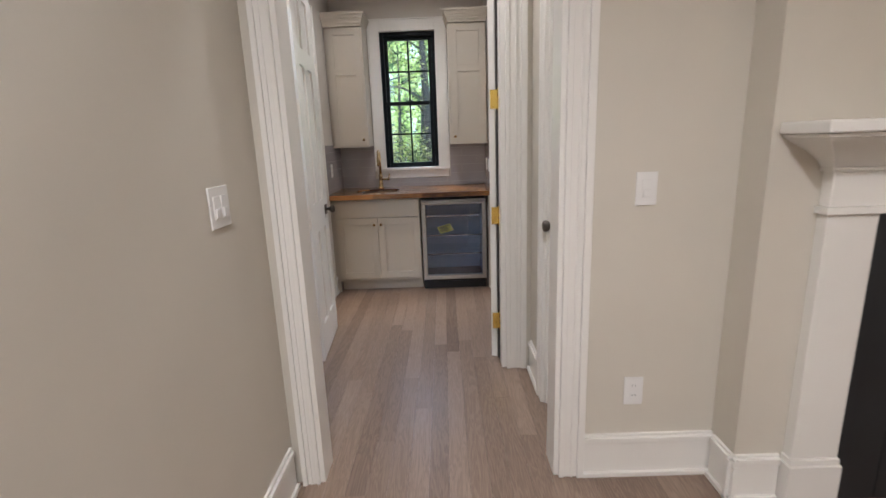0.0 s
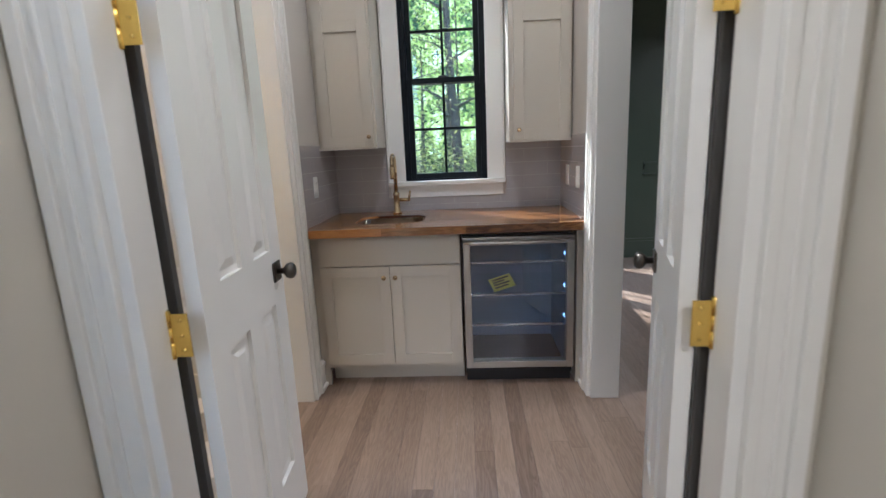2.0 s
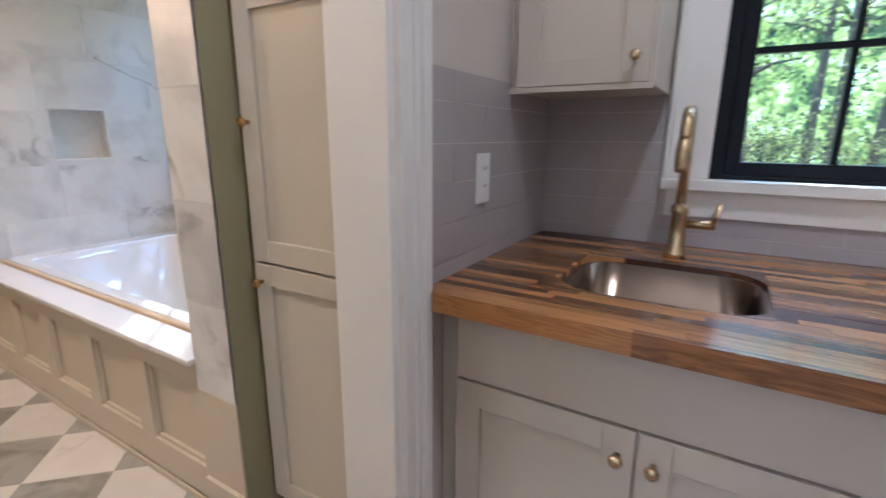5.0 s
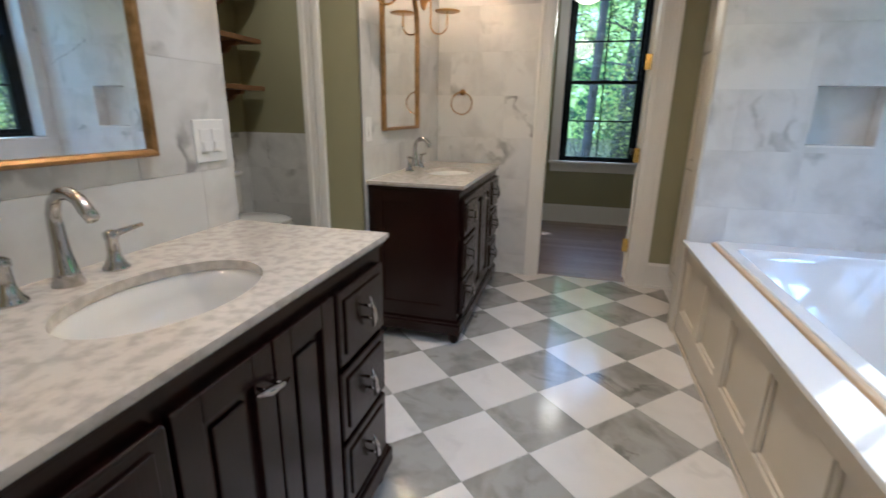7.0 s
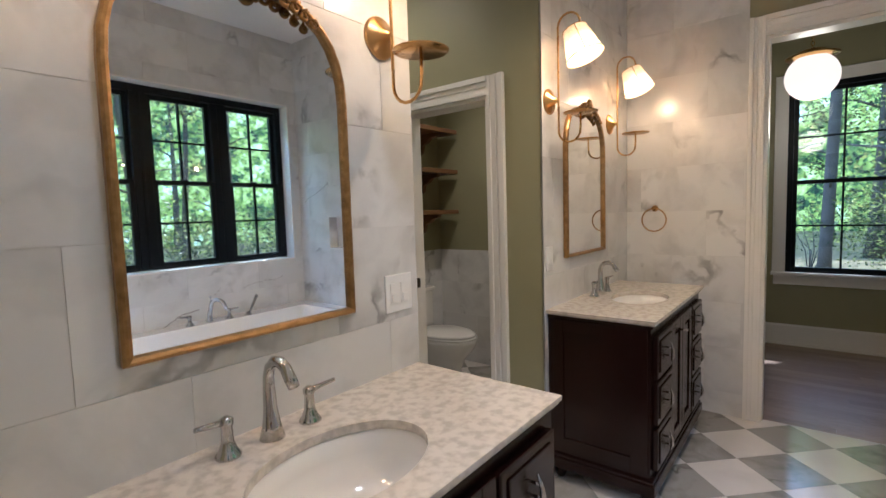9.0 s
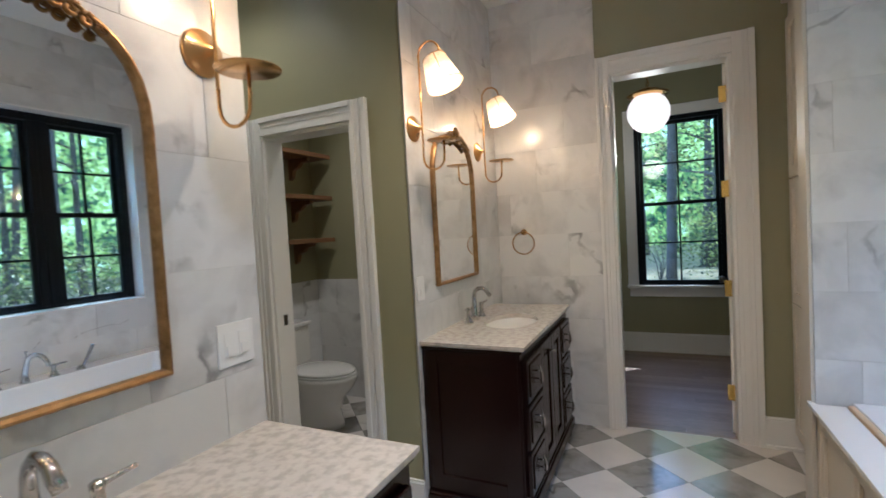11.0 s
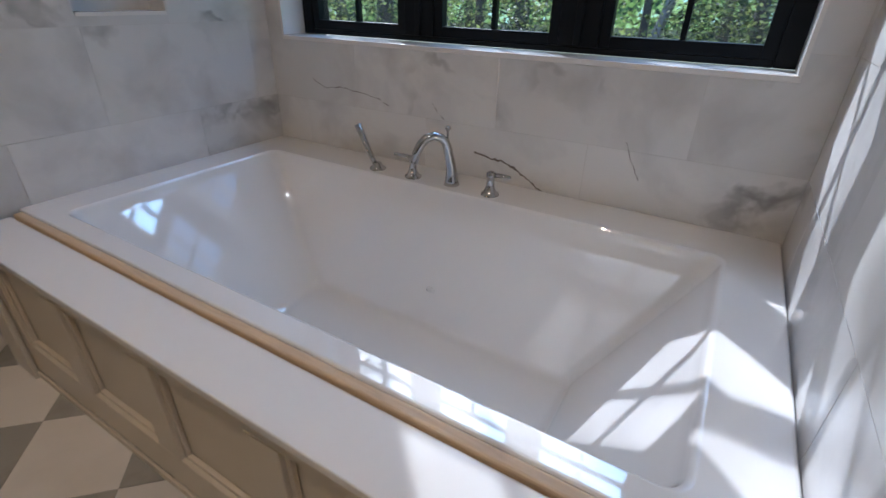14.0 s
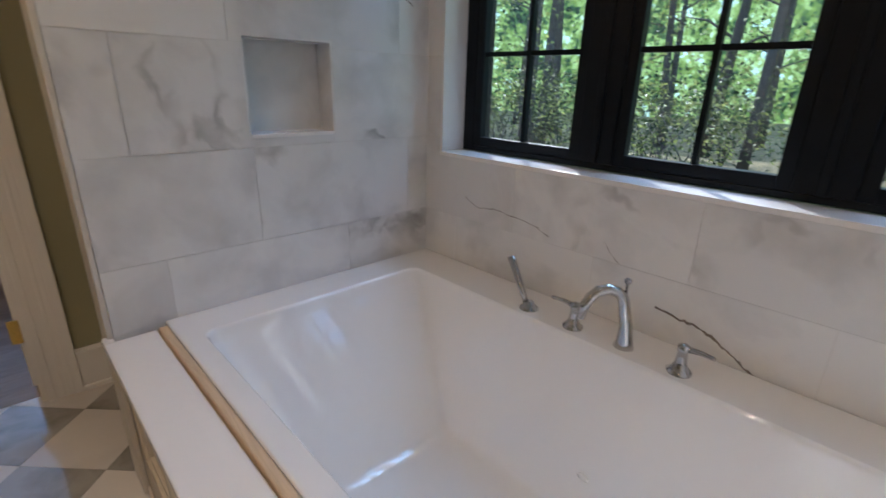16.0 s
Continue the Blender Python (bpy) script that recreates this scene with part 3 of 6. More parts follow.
# green room beyond the east opening
structure("wall_green_west", slab('x', 0.8205, 0.826, 3.4, 6.42, 0, CEILING, [EAST_OPEN]), DARKGREEN, "dark green painted wall", "wall")
structure("wall_green_window", slab('x', 0.70, 0.826, 6.421, 8.72, 0, CEILING, [(7.0, 8.1, 0.6, 2.3)]), DARKGREEN, "dark green painted wall with a window", "wall")
structure("wall_green_north", slab('y', 8.6, 8.72, 0.827, 6.0, 0, CEILING, [(0.93, 1.75, 0.6, 2.3)]), DARKGREEN, "dark green painted wall with a chair rail", "wall")
structure("wall_green_east", slab('x', 6.0, 6.12, 3.2, 8.72, 0, CEILING), DARKGREEN, "dark green painted wall", "wall")
structure("wall_green_south", slab('y', 3.28, 3.4, 0.872, 6.12, 0, CEILING), DARKGREEN, "dark green painted wall", "wall")
structure("ceiling_green", box(0.871, 6.12, 3.271, 8.72, CEILING, CEILING + 0.1), CEIL, "flat white painted ceiling", "ceiling")
gr = thing("trim_chair_rail", "dark green chair rail and panel moulding on the wall", "moulding")
gr["kind"] = "structure"
wpart("rail", boxes((2.05, 6.0, 8.565, 8.6, 1.045, 1.075), (2.05, 6.0, 8.58, 8.6, 1.0, 1.045)), DARKGREEN, gr)
wpart("lower_rail", boxes((2.05, 6.0, 8.582, 8.6, 0.93, 0.95)), DARKGREEN, gr)
wpart("base", boxes((0.83, 6.0, 8.575, 8.6, 0, 0.19), (0.83, 6.0, 8.585, 8.6, 0.19, 0.22)), DARKGREEN, gr)


# ---- trim ----
def casing(name, axis, face, way, u0, u1, top, label, width=0.098, mat=WHITE, bottom=0.0, sides=(True, True), header=True):
    """Door casing: stepped boards proud of the face, round an opening from u0 to u1."""
    ob = thing(name, label, "door casing")
    ob["kind"] = "structure"

    def run(n, a0, a1, b0, b1, d0):
        rows = []
        for inset0, inset1, depth in d0:
            rows.append((a0 + inset0[0], a1 - inset0[1], b0 + inset1[0], b1 - inset1[1], depth))
        bm = bmesh.new()
        for p0, p1, q0, q1, depth in rows:
            f0, f1 = sorted((face, face + way * depth))
            if axis == 'x':
                boxmesh(bm, f0, f1, p0, p1, q0, q1, 0.002)
            else:
                boxmesh(bm, p0, p1, f0, f1, q0, q1, 0.002)
        wpart(n, bm, mat, ob)
    w = width
    hi = top + (w if header else 0)
    if sides[0]:
        run("side_casing", u0 - w, u0, bottom, hi, [((0.0, w * 0.72), (0, 0), 0.027), ((w * 0.28, w * 0.2), (0, 0), 0.016), ((w * 0.45, w * 0.45), (0, 0), 0.021), ((w * 0.8, 0.0), (0, 0), 0.021)])
    if sides[1]:
        run("side_casing", u1, u1 + w, bottom, hi, [((w * 0.72, 0.0), (0, 0), 0.027), ((w * 0.2, w * 0.28), (0, 0), 0.016), ((w * 0.45, w * 0.45), (0, 0), 0.021), ((0.0, w * 0.8), (0, 0), 0.021)])
    if header:
        run("head_casing", u0, u1, top, top + w, [((0, 0), (w * 0.72, 0), 0.026), ((0, 0), (w * 0.2, w * 0.28), 0.0155), ((0, 0), (w * 0.45, w * 0.45), 0.020), ((0, 0), (0, w * 0.8), 0.020)])
    return ob


def jambs(name, axis, a0, a1, u0, u1, top, label, mat=WHITE, t=0.019):
    """Boards that line an opening through a wall."""
    ob = thing(name, label, "door jamb")
    ob["kind"] = "structure"
    for n, r in (("side_jamb", (u0 - 0.001, u0 + t, 0, top)), ("side_jamb", (u1 - t, u1 + 0.001, 0, top)), ("head_jamb", (u0 + t, u1 - t, top - t, top))):
        wpart(n, box(a0, a1, r[0], r[1], r[2], r[3], 0.002) if axis == 'x' else box(r[0], r[1], a0, a1, r[2], r[3], 0.002), mat, ob)
    return ob


jambs("trim_jamb_room", 'y', 3.145, 3.275, -0.28, 0.69, OPEN_TOP, "white painted jamb of the cased opening")
casing("trim_casing_room", 'y', 3.15, -1, -0.28, 0.69, OPEN_TOP, "white stepped casing round the opening, room side", sides=(False, True))
casing("trim_casing_room_narrow", 'y', 3.15, -1, -0.28, 0.69, OPEN_TOP + 0.098, "white casing ripped narrow beside the side wall", width=0.068, sides=(True, False), header=False)
casing("trim_casing_room_back", 'y', 3.27, 1, -0.28, 0.69, OPEN_TOP, "white stepped casing round the opening, passage side", width=0.058)
jambs("trim_jamb_double_door", 'y', 4.088, 4.176, -0.605, 0.605, OPEN_TOP, "white painted jamb of the double door", t=0.028)
casing("trim_casing_double_door", 'y', 4.09, -1, -0.605, 0.605, OPEN_TOP, "white stepped casing round the double door", width=0.115, sides=(False, True))
casing("trim_casing_double_door_narrow", 'y', 4.09, -1, -0.605, 0.605, OPEN_TOP + 0.115, "white casing ripped narrow beside the passage wall", width=0.105, sides=(True, False), header=False)
jambs("trim_jamb_bath", 'x', EAST - 0.005, BARW + 0.005, 4.45, 5.50, OPEN_TOP, "flat painted jamb between bar and bathroom")
casing("trim_casing_bath", 'x', BARW, 1, 4.45, 5.50, OPEN_TOP, "white stepped casing on the bar side", width=0.088)
casing("trim_casing_bath_back", 'x', EAST, -1, 4.45, 5.50, OPEN_TOP, "white stepped casing on the bathroom side", width=0.088, sides=(False, True))
jambs("trim_jamb_green", 'x', BARE - 0.005, 0.829, 4.45, 5.50, OPEN_TOP, "flat painted jamb between bar and green room")
casing("trim_casing_green", 'x', BARE, -1, 4.45, 5.50, OPEN_TOP, "white stepped casing on the bar side", width=0.088)
jambs("trim_jamb_toilet", 'x', -3.115, -2.985, 3.0, 3.6, 1.96, "white painted jamb of the toilet door")
casing("trim_casing_toilet", 'x', -2.99, 1, 3.0, 3.6, 1.96, "white stepped casing round the toilet door", width=0.098)
jambs("trim_jamb_closet", 'x', WEST - 0.126, WEST + 0.003, 4.70, 5.38, 2.335, "white painted jamb of the closet door")
casing("trim_casing_closet", 'x', WEST, 1, 4.70, 5.38, 2.335, "white stepped casing round the closet door", width=0.115, sides=(False, True))
casing("trim_casing_closet_narrow", 'x', WEST, 1, 4.70, 5.38, 2.45, "white casing ripped narrow beside the marble", width=0.082, sides=(True, False), header=False)
jambs("trim_jamb_side_door", 'x', 0.747, 0.87, 3.31, 3.69, 2.34, "white jamb of the side closet door", t=0.012)
casing("trim_casing_side_door", 'x', 0.75, -1, 3.33, 3.69, 2.34, "white casing round the side closet door", width=0.09, sides=(False, True))


def baseboard(name, axis, face, way, u0, u1, mat=WHITE, h=0.185, label="tall white baseboard with a moulded cap"):
    """Baseboard with a stepped cap and a shoe."""
    bm = bmesh.new()
    for d, b0, b1 in ((0.016, 0, h - 0.035), (0.022, h - 0.035, h - 0.012), (0.012, h - 0.012, h), (0.028, 0, 0.02)):
        f0, f1 = sorted((face, face + way * d))
        if axis == 'x':
            boxmesh(bm, f0, f1, u0, u1, b0, b1, 0.002)
        else:
            boxmesh(bm, u0, u1, f0, f1, b0, b1, 0.002)
    return structure(name, bm, mat, label, "baseboard")


baseboard("baseboard_room_north", 'y', 3.15, -1, 0.788, 1.30)
baseboard("baseboard_room_west", 'x', -0.385, 1, -2.0, 3.12)
baseboard("baseboard_chimney_side", 'x', 1.30, -1, 2.97, 3.12)
baseboard("baseboard_chimney", 'y', 3.0, -1, 1.27, 1.46)
baseboard("baseboard_passage_east", 'x', 0.75, -1, 3.78, 4.06)
baseboard("baseboard_passage_west", 'x', -0.722, 1, 3.30, 4.06)
baseboard("baseboard_bar_west", 'x', BARW, 1, 5.588, 5.70, h=0.16)
baseboard("baseboard_bar_east", 'x', BARE, -1, 5.588, 5.70, h=0.16)
baseboard("baseboard_bath_west", 'x', WEST, 1, 5.495, 5.76)
baseboard("baseboard_toilet_wall", 'x', -2.99, 1, 3.698, SOUTH - 0.004)
baseboard("baseboard_nook", 'x', -2.99, 1, 2.2, 2.90)
baseboard("baseboard_closet", 'x', -6.35, 1, 3.4, 7.2, h=0.2)
baseboard("baseboard_closet_north", 'y', 7.2, -1, -6.32, -4.43, h=0.2)
baseboard("baseboard_closet_south", 'y', 3.4, 1, -6.32, -4.43, h=0.2)


# ---- windows ----
def sash_window(name, axis, plane, way, u0, u1, v0, v1, label, frame_w=0.045, units=1, mullion=0.14, cols=2, rows=2, sill=True):
    """Black double-hung units side by side: frame, two sashes each, muntins and panes. way: from the window into the room."""
    ob = thing(name, label, "window")
    ob["kind"] = "structure"

    def put(n, a0, a1, b0, b1, d0, d1, mat=BLACKFRAME, bev=0.003):
        f0, f1 = sorted((plane + way * d0, plane + way * d1))
        bm = box(f0, f1, a0, a1, b0, b1, bev) if axis == 'x' else box(a0, a1, f0, f1, b0, b1, bev)
        return wpart(n, bm, mat, ob)
    put("frame_jamb", u0, u0 + frame_w, v0, v1, -0.05, 0.05)
    put("frame_jamb", u1 - frame_w, u1, v0, v1, -0.05, 0.05)
    put("frame_head", u0 + frame_w, u1 - frame_w, v1 - frame_w, v1, -0.05, 0.049)
    put("frame_sill", u0 + frame_w, u1 - frame_w, v0, v0 + frame_w * 0.35, -0.05, 0.049)
    w = (u1 - u0 - 2 * frame_w - (units - 1) * mullion) / units
    for k in range(units):
        a0 = u0 + frame_w + k * (w + mullion)
        a1 = a0 + w
        if k:
            put("mullion", a0 - mullion, a0, v0 + frame_w * 0.35, v1 - frame_w, -0.05, 0.052)
            put("mullion_bead", a0 - mullion / 2 - 0.012, a0 - mullion / 2 + 0.012, v0 + frame_w * 0.35, v1 - frame_w, 0.052, 0.06)
        b0, b1 = v0 + frame_w * 0.35, v1 - frame_w
        mid = b0 + (b1 - b0) * 0.495
        s = 0.034
        for which, c0, c1, d in (("lower_sash", b0, mid + 0.018, 0.012), ("upper_sash", mid - 0.018, b1, -0.026)):
            bot = s * (1.02 if which == "lower_sash" else 1.0)
            f0, f1 = sorted((plane + way * d, plane + way * (d + 0.034)))
            rws = [(a0, a0 + s, c0, c1), (a1 - s, a1, c0, c1), (a0 + s, a1 - s, c0, c0 + bot), (a0 + s, a1 - s, c1 - s, c1)]
            bm = bmesh.new()
            for r in rws:
                boxmesh(bm, *((f0, f1, *r) if axis == 'x' else (r[0], r[1], f0, f1, r[2], r[3])), 0.002)
            sash = wpart(which, bm, BLACKFRAME, ob)
            g0, g1, h0, h1 = a0 + s, a1 - s, c0 + bot, c1 - s
            m0, m1 = sorted((plane + way * (d + 0.006), plane + way * (d + 0.028)))
            for i in range(1, cols):
                c = g0 + (g1 - g0) * i / cols
                wpart("muntin", box(m0, m1, c - 0.008, c + 0.008, h0, h1) if axis == 'x' else box(c - 0.008, c + 0.008, m0, m1, h0, h1), BLACKFRAME, sash)
            for i in range(1, rows):
                c = h0 + (h1 - h0) * i / rows
                wpart("muntin", box(m0 + 0.002, m1 - 0.002, g0, g1, c - 0.008, c + 0.008) if axis == 'x' else box(g0, g1, m0 + 0.002, m1 - 0.002, c - 0.008, c + 0.008), BLACKFRAME, sash)
            p0, p1 = sorted((plane + way * (d + 0.014), plane + way * (d + 0.019)))
            pane = wpart("pane", box(p0, p1, g0 - 0.004, g1 + 0.004, h0 - 0.004, h1 + 0.004) if axis == 'x' else box(g0 - 0.004, g1 + 0.004, p0, p1, h0 - 0.004, h1 + 0.004), PANE, sash, "clear window glass")
            pane.visible_shadow = False
        put("sash_lock", (a0 + a1) / 2 - 0.03, (a0 + a1) / 2 + 0.03, mid + 0.018, mid + 0.03, 0.01, 0.04, BLACK)
    return ob


sash_window("window_1", 'y', 6.372, -1, -0.313, 0.220, 1.102, 2.383, "black double-hung bar window with a forest behind", frame_w=0.036)
sash_window("window_2", 'y', 6.865, -1, -3.439, -1.681, 0.99, 2.373, "three black double-hung windows above the tub", frame_w=0.055, units=3, mullion=0.125)
sash_window("window_3", 'x', -6.40, 1, 4.742, 5.548, 0.702, 2.418, "tall black double-hung closet window with a forest behind", frame_w=0.042)
sash_window("window_4", 'x', 0.765, 1, 7.0, 8.1, 0.6, 2.3, "black double-hung window of the green room", frame_w=0.05, units=2)
sash_window("window_5", 'y', 8.66, -1, 0.93, 1.75, 0.6, 2.3, "black double-hung window of the green room", frame_w=0.05)


def window_trim(name, axis, face, way, u0, u1, v0, v1, w, label, stool=0.03, apron=0.09, mat=WHITE, ear=0.03):
    ob = thing(name, label, "window trim")
    ob["kind"] = "structure"

    def put(n, a0, a1, b0, b1, d):
        f0, f1 = sorted((face, face + way * d))
        wpart(n, box(f0, f1, a0, a1, b0, b1, 0.003) if axis == 'x' else box(a0, a1, f0, f1, b0, b1, 0.003), mat, ob)
    put("side_casing", u0 - w, u0, v0, v1 + w, 0.02)
    put("side_casing", u1, u1 + w, v0, v1 + w, 0.02)
    put("head_casing", u0, u1, v1, v1 + w, 0.019)
    put("back_band", u0 - w - 0.012, u0 - w, v0, v1 + w + 0.012, 0.028)
    put("back_band", u1 + w, u1 + w + 0.012, v0, v1 + w + 0.012, 0.028)
    put("back_band", u0 - w, u1 + w, v1 + w, v1 + w + 0.012, 0.028)
    put("window_sill", u0 - w - ear, u1 + w + ear, v0 - stool, v0, 0.05)
    put("apron", u0 - w, u1 + w, v0 - stool - apron, v0 - stool, 0.018)
    return ob


window_trim("trim_window_bar", 'y', BARN, -1, -0.311, 0.218, 1.104, 2.383, 0.10, "white casing, sill and apron of the bar window", apron=0.075, ear=0.012)
window_trim("trim_window_closet", 'x', -6.35, 1, 4.742, 5.548, 0.702, 2.418, 0.09, "white casing, sill and apron of the closet window", ear=0.02)
# stone lining of the deep tub window
lin = thing("trim_window_tub", "white marble sill and lining of the tub window", "window lining")
lin["kind"] = "structure"
wpart("window_sill", box(-3.445, -1.675, 6.695, 6.815, 0.972, 0.988, 0.002), DECKSTONE, lin)
wpart("side_lining", box(-3.445, -3.435, 6.697, 6.815, 0.989, 2.38), DECKSTONE, lin)
wpart("side_lining", box(-1.685, -1.675, 6.697, 6.815, 0.989, 2.38), DECKSTONE, lin)
wpart("head_lining", box(-3.434, -1.686, 6.697, 6.815, 2.37, 2.381), DECKSTONE, lin)


# ---- doors ----
def knob_set(parent, at, way_u, way_out, mat=PEWTER):
    """Square rosette, neck and round knob on one face of a door."""
    q = Vector(way_out).to_track_quat('Z', 'Y').to_matrix()
    rose = wpart("rosette", moved(boxmesh(bmesh.new(), -0.033, 0.033, -0.033, 0.033, 0, 0.008, 0.003), Matrix.Translation(at) @ q.to_4x4()), mat, parent, "dark pewter square rosette")
    wpart("knob", lathe([(0.010, 0.006), (0.010, 0.024), (0.014, 0.028), (0.025, 0.037), (0.029, 0.048), (0.027, 0.058), (0.018, 0.064), (0.006, 0.066)], 20, at, q), mat, rose, "dark pewter round knob")


def panel_leaf(parent, w, h, t, m, mat=WHITE):
    """A six-panel leaf, hung at x = 0, lying along +x, faces at y = 0 and y = t; m places it."""
    st, mid = 0.105, 0.09
    pw = (w - 2 * st - mid) / 2
    single = pw < 0.09
    if single:
        pw, mid = w - 2 * st, 0.0
    rails = [(0, 0.21), (0.80, 0.98), (h - 0.52, h - 0.42), (h - 0.12, h)]
    rows = [(0, st, 0, t, 0, h), (w - st, w, 0, t, 0, h)]
    if not single:
        rows.append((st + pw, st + pw + mid, 0, t, 0, h))
    for r0, r1 in rails:
        rows.append((st, st + pw, 0, t, r0, r1))
        if not single:
            rows.append((st + pw + mid, w - st, 0, t, r0, r1))
    slab_ob = part("slab", moved(boxes(*rows), m), mat, parent)
    for c in (st,) if single else (st, st + pw + mid):
        for (a, b) in zip(rails, rails[1:]):
            z0, z1 = a[1], b[0]
            bm = bmesh.new()
            core = boxmesh(bm, c, c + pw, t * 0.36, t * 0.64, z0, z1)
            for y0, y1 in ((t * 0.36, t * 0.1), (t * 0.64, t * 0.9)):
                e0, e1 = 0.018, 0.045
                v = [bm.verts.new((c + k * pw + s * i, y, z)) for i, y in ((e0, y0), (e1, y1)) for k, s, z in ((0, 1, z0 + i), (1, -1, z0 + i), (1, -1, z1 - i), (0, 1, z1 - i))]
                for k in range(4):
                    bm.faces.new((v[k], v[(k + 1) % 4], v[4 + (k + 1) % 4], v[4 + k]))
                bm.faces.new(v[4:])
            part("panel", moved(bm, m), mat, slab_ob)
    return slab_ob


def hinge(parent, at, rot):
    """Brass butt hinge: two leaves with screws and a knuckle."""
    m = Matrix.Translation(at) @ Matrix.Rotation(rot, 4, 'Z')
    bm = joined(box(-0.045, -0.004, -0.0015, 0.0015, -0.05, 0.05, 0.001), box(0.004, 0.045, -0.0015, 0.0015, -0.05, 0.05, 0.001),
                lathe([(0.003, -0.057), (0.007, -0.054), (0.007, -0.018)], 12), lathe([(0.0066, -0.017), (0.0066, 0.017)], 12), lathe([(0.007, 0.018), (0.007, 0.054), (0.003, 0.058)], 12),
                *[lathe([(0.005, -0.0005), (0.004, 0.0015)], 8, (sx * 0.027, -0.0015, sz), Matrix.Rotation(radians(90), 3, 'X')) for sx in (-1, 1) for sz in (-0.034, 0.0, 0.034)])
    part("hinge", moved(bm, m), BRIGHTBRASS, parent, "bright brass hinge")


def leaf_door(name, label, hinge_at, angle, w, h, knobs=True, side=1, hinge_z=(0.27, 0.915, 1.56, 2.15), knob_z=0.915, hinge_show=True):
    """A hung leaf. angle: heading of the leaf from its hinge, degrees from +x. side: which face the knuckles are on."""
    ob = thing(name, label, "door", (hinge_at[0], hinge_at[1], 0))
    ob["kind"] = "structure"
    t = 0.036
    m = Matrix.Rotation(radians(angle), 4, 'Z') @ Matrix.Translation((0.006, -t / 2, 0.012))
    panel_leaf(ob, w, h, t, m)
    if knobs:
        for s in (1, -1):
            q = Matrix.Rotation(radians(angle), 4, 'Z')
            at = q @ Vector((w - 0.062, s * t / 2, knob_z))
            way = q @ Vector((0, s, 0))
            base = Matrix.Translation(at) @ Vector(way).to_track_quat('Z', 'Y').to_matrix().to_4x4()
            rose = part("rosette", moved(boxmesh(bmesh.new(), -0.033, 0.033, -0.033, 0.033, 0, 0.008, 0.003), base), PEWTER, ob, "dark pewter square rosette")
            part("knob", lathe([(0.010, 0.006), (0.010, 0.026), (0.014, 0.030), (0.024, 0.038), (0.028, 0.049), (0.026, 0.058), (0.018, 0.064), (0.006, 0.066)], 20, at, Vector(way).to_track_quat('Z', 'Y').to_matrix()), PEWTER, rose, "dark pewter round knob")
    return ob


dl = leaf_door("door_1", "white six-panel leaf of the double door, standing open", (-0.546, 4.216), 94.6, 0.575, 2.315)
dr = leaf_door("door_2", "white six-panel leaf of the double door, standing open", (0.546, 4.216), 73.5, 0.575, 2.315)
for z in (0.27, 0.915, 1.56, 2.14):
    hinge(dl, (-0.032, -0.047, z), 0)
    hinge(dr, (0.032, -0.047, z), 0)
# dark strips put in for the shade between jamb and leaf
gap = boxes((-0.605, -0.568, 4.195, 4.212, 0.012, 2.32), (0.568, 0.605, 4.195, 4.212, 0.012, 2.32))
structure("trim_hinge_gap_shade", gap, DARKGAP, "dark strip standing in for the shaded gap at the hinge side of the double door", "door seal")
dc = leaf_door("door_3", "white six-panel closet door, standing open into the closet", (-4.42, 5.362), 173.0, 0.655, 2.30)
for z in (0.27, 0.93, 1.55, 2.13):
    hinge(dc, (0.01, 0.004, z), radians(80))
sd = leaf_door("door_4", "white panelled side closet door, closed, with a pewter knob", (0.795, 3.325), 90.0, 0.35, 2.31, knob_z=0.948)


# ---- wet bar ----
def shaker_front(parent, name, x0, x1, y, z0, z1, mat, rail=0.058, way=-1, mid=None, t=0.02):
    """A shaker front in a plane y, facing way: frame and recessed panel."""
    f0, f1 = sorted((y, y + way * t))
    rows = [(x0, x0 + rail, f0, f1, z0, z1), (x1 - rail, x1, f0, f1, z0, z1), (x0 + rail, x1 - rail, f0, f1, z0, z0 + rail), (x0 + rail, x1 - rail, f0, f1, z1 - rail, z1)]
    if mid:
        rows.append((x0 + rail, x1 - rail, f0, f1, mid - rail / 2, mid + rail / 2))
    bm = bmesh.new()
    for r in rows:
        boxmesh(bm, *r, 0.0015)
    door = wpart(name, bm, mat, parent)
    g0, g1 = sorted((y + way * 0.002, y + way * (t - 0.011)))
    wpart("panel", box(x0 + rail - 0.003, x1 - rail + 0.003, g0, g1, z0 + rail - 0.003, z1 - rail + 0.003), mat, door)
    return door


def small_knob(parent, at, way, mat, r=0.014):
    wpart("handle", lathe([(0.006, 0), (0.006, 0.012), (r * 0.8, 0.016), (r, 0.022), (r * 0.85, 0.028), (0.003, 0.030)], 16, at, Vector(way).to_track_quat('Z', 'Y').to_matrix()), mat, parent, "small round brass knob")


FRONT = 5.668
base = thing("base_cabinet", "grey painted sink base cabinet with two shaker doors", "cabinet", (-0.36, 5.98, 0))
wpart("body", boxes((-0.728, -0.71, FRONT + 0.001, 6.295, 0.105, 0.868), (0.016, 0.034, FRONT + 0.001, 6.295, 0.105, 0.868), (-0.71, 0.016, FRONT + 0.001, FRONT + 0.02, 0.105, 0.868), (-0.71, 0.016, FRONT + 0.02, 6.295, 0.105, 0.125)), BARCAB, base)
wpart("toe_kick", boxes((-0.728, 0.034, FRONT + 0.085, 6.29, 0.0, 0.104)), BARCAB, base)
wpart("filler", boxes((-0.772, -0.729, FRONT + 0.002, FRONT + 0.03, 0.0, 0.868)), BARCAB, base)
